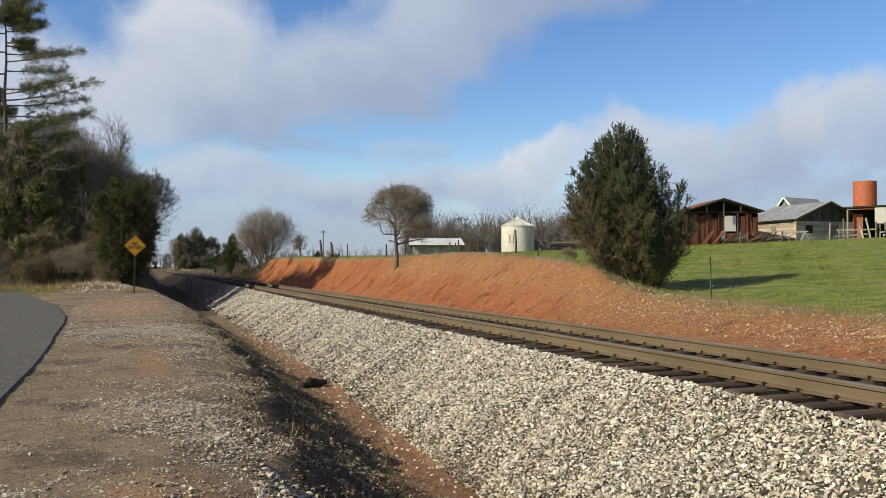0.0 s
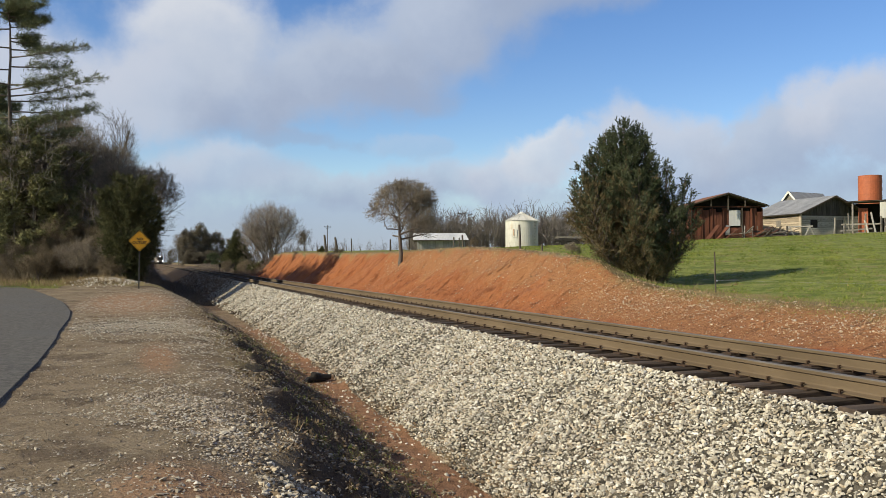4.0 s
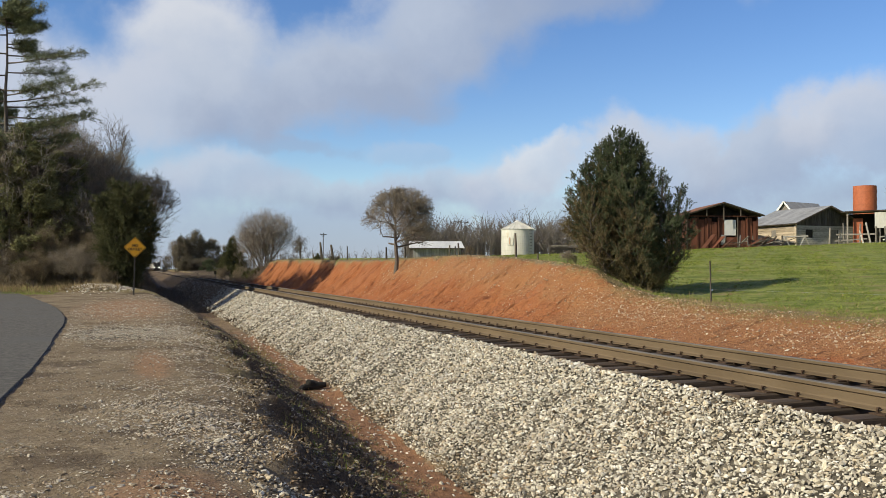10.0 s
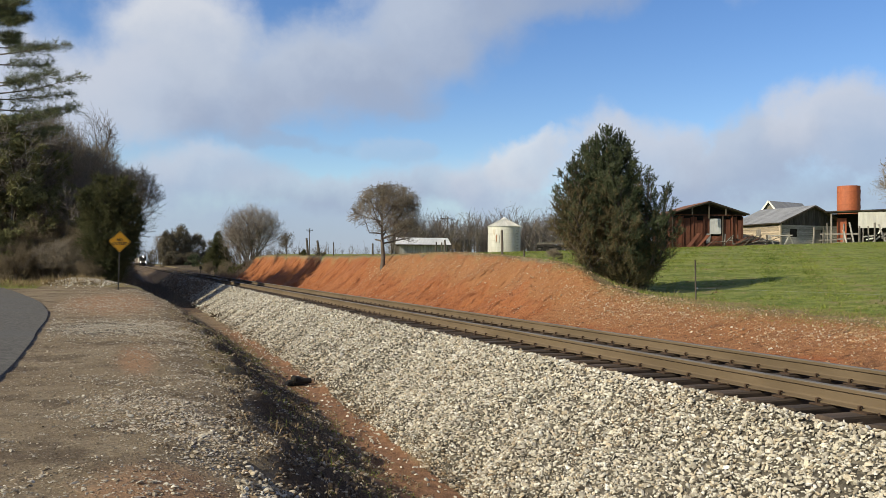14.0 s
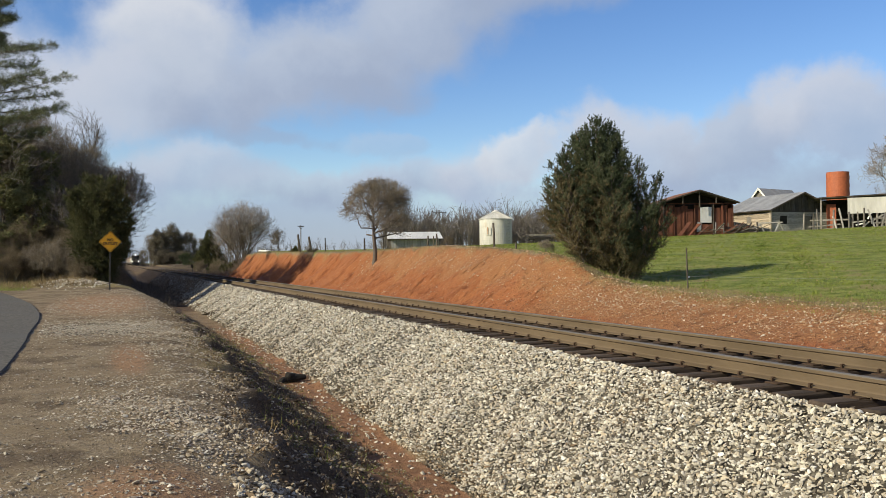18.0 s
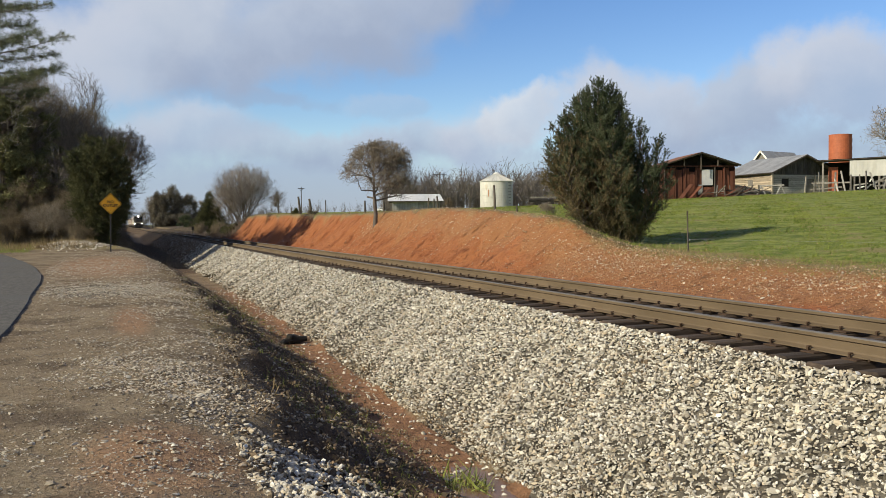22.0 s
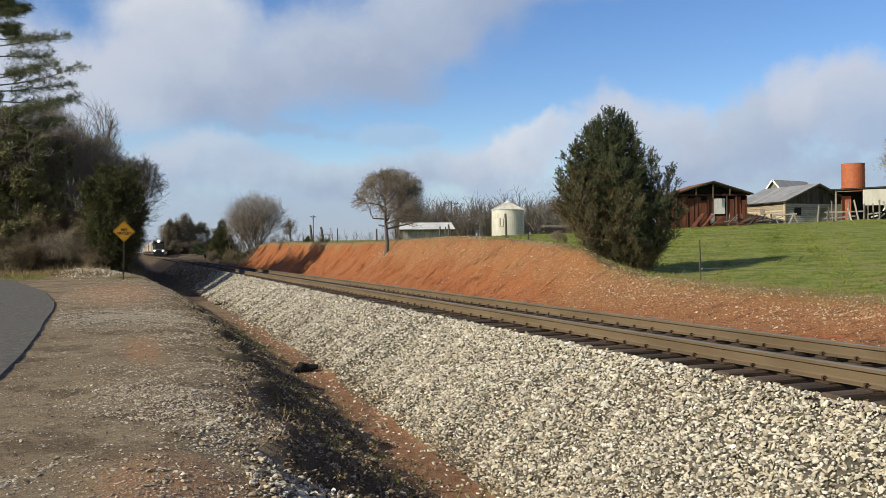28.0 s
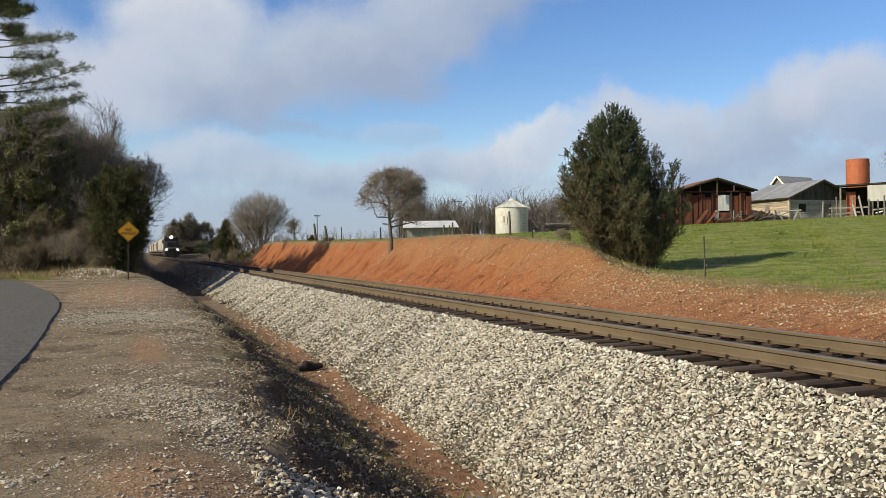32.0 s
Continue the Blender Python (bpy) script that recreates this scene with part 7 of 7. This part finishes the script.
def locomotive():
    ob = thing("locomotive", "black diesel locomotive with bright headlights", "locomotive", pose(TRACK_X, 520, RAIL_Z))
    part("frame", Shape().box((0, 11, 1.35), (3.0, 21.5, 0.4), bevel=0.05), M["loco_black"], ob)
    part("fuel_tank", Shape().box((0, 11, 0.75), (2.7, 5, 0.8), bevel=0.2), M["loco_black"], ob)
    part("hood", Shape().box((0, 13.5, 2.85), (1.9, 15.5, 2.6), bevel=0.12), M["loco_black"], ob)
    part("radiator", Shape().box((0, 19.2, 3.7), (2.9, 3.6, 0.9), bevel=0.1), M["loco_black"], ob)
    cab = part("cab", Shape().box((0, 4.0, 3.1), (3.0, 2.8, 3.1), bevel=0.18), M["loco_black"], ob)
    part("nose", Shape().box((0, 1.7, 2.55), (2.4, 2.2, 2.0), bevel=0.28), M["loco_black"], ob)
    part("number_board", Shape().box((0, 2.52, 4.45), (1.9, 0.2, 0.32), bevel=0.04), M["loco_trim"], cab)
    for x in (-1.05, -0.36, 0.36, 1.05):
        part("windscreen", Shape().box((x, 2.585, 3.85), (0.58, 0.03, 0.62), bevel=0.012), M["glass"], cab)
    part("stripe", Shape().box((0, 0.585, 2.1), (2.0, 0.02, 0.25)), M["loco_trim"], ob)
    part("pilot", Shape().box((0, 0.35, 0.75), (2.9, 0.25, 0.95), bevel=0.06).box((0, 0.2, 0.35), (2.6, 0.3, 0.3), bevel=0.05), M["loco_black"], ob)
    part("coupler", Shape().box((0, -0.1, 0.9), (0.35, 0.7, 0.35), bevel=0.06), M["iron"], ob)
    part("headlight", Shape().tube((0, 2.38, 4.45), (0, 2.5, 4.45), 0.27, n=14), M["lamp"], cab)
    for s in (-1, 1):
        part("ditch_light", Shape().tube((s * 1.15, 0.16, 1.75), (s * 1.15, 0.3, 1.75), 0.17, n=14), M["lamp"], ob)
        part("handrail", Shape().tube((s * 1.42, 0.3, 1.6), (s * 1.42, 0.3, 2.6), 0.025, n=6).tube((s * 1.42, 0.3, 2.6), (s * 1.42, 2.6, 2.6), 0.025, n=6).tube((s * 1.42, 5.5, 2.5), (s * 1.42, 21.5, 2.5), 0.025, n=6), M["loco_trim"], ob)
        part("side_window", Shape().box((s * 1.51, 4.2, 3.8), (0.03, 1.3, 0.65), bevel=0.012), M["glass"], cab)
    part("steps", Shape().box((-1.35, 0.7, 0.8), (0.3, 0.5, 0.9), bevel=0.03).box((1.35, 0.7, 0.8), (0.3, 0.5, 0.9), bevel=0.03), M["loco_black"], ob)
    part("horn", Shape().box((0.3, 4.5, 4.72), (0.5, 0.4, 0.12), bevel=0.03), M["iron"], ob)
    for y in (4.6, 17.4):
        bogie(ob, y, 3.6, 3, 0.5)
    return ob


def hopper_car(paint, label, y):
    ob = thing("hopper_car", label, "freight car", pose(TRACK_X, y, RAIL_Z), "freight cars behind the locomotive")
    part("body", Shape().box((0, 8, 3.0), (3.1, 15.0, 3.0), bevel=0.35), M[paint], ob)
    for k in range(11):
        for s in (-1, 1):
            part("side_rib", Shape().box((s * 1.57, 1.2 + k * 1.36, 2.9), (0.08, 0.12, 2.3), bevel=0.015), M[paint], ob)
    part("roof_walk", Shape().box((0, 8, 4.55), (1.0, 14.6, 0.1), bevel=0.02), M["grey_tin"], ob)
    for k in range(3):
        shape = Shape()
        y0 = 3.2 + k * 4.8
        shape.add([(-1.4, y0 - 2.0, 1.55), (1.4, y0 - 2.0, 1.55), (1.4, y0 + 2.0, 1.55), (-1.4, y0 + 2.0, 1.55), (-0.5, y0 - 0.4, 0.5), (0.5, y0 - 0.4, 0.5), (0.5, y0 + 0.4, 0.5), (-0.5, y0 + 0.4, 0.5)],
                  [(0, 1, 5, 4), (1, 2, 6, 5), (2, 3, 7, 6), (3, 0, 4, 7), (4, 5, 6, 7), (3, 2, 1, 0)])
        part("chute", shape, M[paint], ob)
    part("end_sill", Shape().box((0, 0.25, 1.2), (2.9, 0.3, 0.3), bevel=0.04).box((0, 15.75, 1.2), (2.9, 0.3, 0.3), bevel=0.04).box((0, 8, 1.2), (0.5, 16.4, 0.3)), M["dark"], ob)
    for s in (-1, 1):
        part("ladder", Shape().beam((s * 1.45, 0.35, 1.3), (s * 1.45, 0.35, 4.3), 0.05).beam((s * 1.05, 0.35, 1.3), (s * 1.05, 0.35, 4.3), 0.05), M["dark"], ob)
    for yb in (2.2, 13.8):
        bogie(ob, yb, 1.75, 2, 0.42)
    return ob


loco = locomotive()
paint_order = ["hopper", "hopper", "boxcar", "hopper", "hopper", "boxcar", "hopper", "boxcar", "hopper", "hopper", "hopper", "boxcar"]
first = {}
cars = []
for k, paint in enumerate(paint_order):
    y = 520 + 22.6 + k * 16.9
    if paint not in first:
        first[paint] = hopper_car(paint, "dusty cream covered hopper car" if paint == "hopper" else "oxide red covered hopper car", y)
        cars.append(first[paint])
    else:
        cars.append(copy_thing(first[paint], pose(TRACK_X, y, RAIL_Z)))


# ---- white car on the country road ----
white_car = thing("white_car", "white car on the country road beyond the pasture", "car")
part("body", Shape().box((0, 0, 0.62), (4.7, 1.8, 0.62), bevel=0.14), M["car_white"], white_car)
cabin = Shape().add([(-1.9, -0.78, 0.9), (1.15, -0.78, 0.9), (1.15, 0.78, 0.9), (-1.9, 0.78, 0.9), (-1.45, -0.66, 1.52), (0.35, -0.66, 1.52), (0.35, 0.66, 1.52), (-1.45, 0.66, 1.52)], [(3, 2, 1, 0), (4, 5, 6, 7), (0, 1, 5, 4), (1, 2, 6, 5), (2, 3, 7, 6), (3, 0, 4, 7)])
part("cabin", cabin, M["car_white"], white_car)
for s in (-1, 1):
    for x0, x1, a, b in ((-1.55, -0.62, -1.3, -0.62), (-0.5, 0.75, -0.5, 0.25)):
        pane = [(x0, s * 0.775, 0.98), (x1, s * 0.775, 0.98), (b, s * 0.70, 1.42), (a, s * 0.70, 1.42)]
        part("side_window", Shape().sheet(pane if s < 0 else pane[::-1]), M["glass"], white_car)
    for x in (-1.45, 1.45):
        wheel = part("wheel", Shape().tube((x, s * 0.68, 0.33), (x, s * 0.90, 0.33), 0.33, n=14), M["dark"], white_car)
        part("rim", Shape().tube((x, s * 0.90, 0.33), (x, s * 0.915, 0.33), 0.2, n=12), M["grey_tin"], wheel)
    part("headlight", Shape().box((2.33, s * 0.62, 0.68), (0.06, 0.34, 0.16), bevel=0.02), M["pale_tin"], white_car)
    part("tail_light", Shape().box((-2.33, s * 0.68, 0.74), (0.06, 0.24, 0.18), bevel=0.02), M["silo"], white_car)
part("windscreen", Shape().sheet([(1.10, -0.70, 0.95), (1.10, 0.70, 0.95), (0.43, 0.62, 1.47), (0.43, -0.62, 1.47)]), M["glass"], white_car)
part("bumper", Shape().box((2.3, 0, 0.42), (0.14, 1.7, 0.2), bevel=0.04), M["grey_tin"], white_car)


def motions():
    """The train comes on along the straight track, nose first."""
    rows = [(0, 530), (6, 490), (13, 436), (19, 376), (25, 302), (28, 251), (30, 220), (32, 190)]
    for ob, back in [(loco, 0.0)] + [(c, 22.6 + k * 16.9) for k, c in enumerate(cars)]:
        walk(ob, [(t, pose(TRACK_X, y + back, RAIL_Z)) for t, y in rows])
    # the car crosses from behind the lineside bushes to behind the farm: time, bearing, distance
    drive = [(0, 3.2, 470), (8, 3.9, 430), (14, 5.6, 380), (16, 7.2, 346), (17, 8.22, 334), (18, 9.15, 330), (19, 10.68, 325), (20, 12.62, 320), (21, 14.74, 316), (22, 17.0, 312), (23, 19.2, 311), (24, 21.5, 311), (25, 23.6, 311), (26.5, 27, 312), (29, 33, 314), (32, 40, 318)]
    places = [(t, d * math.sin(radians(a)), d * math.cos(radians(a))) for t, a, d in drive]
    rows = []
    for k, (t, x, y) in enumerate(places):
        before, after = places[max(0, k - 1)], places[min(len(places) - 1, k + 1)]
        rows.append((t, pose(x, y, gz(x, y), 0, 0, math.degrees(math.atan2(after[2] - before[2], after[1] - before[1])))))
    walk(white_car, rows)


motions()
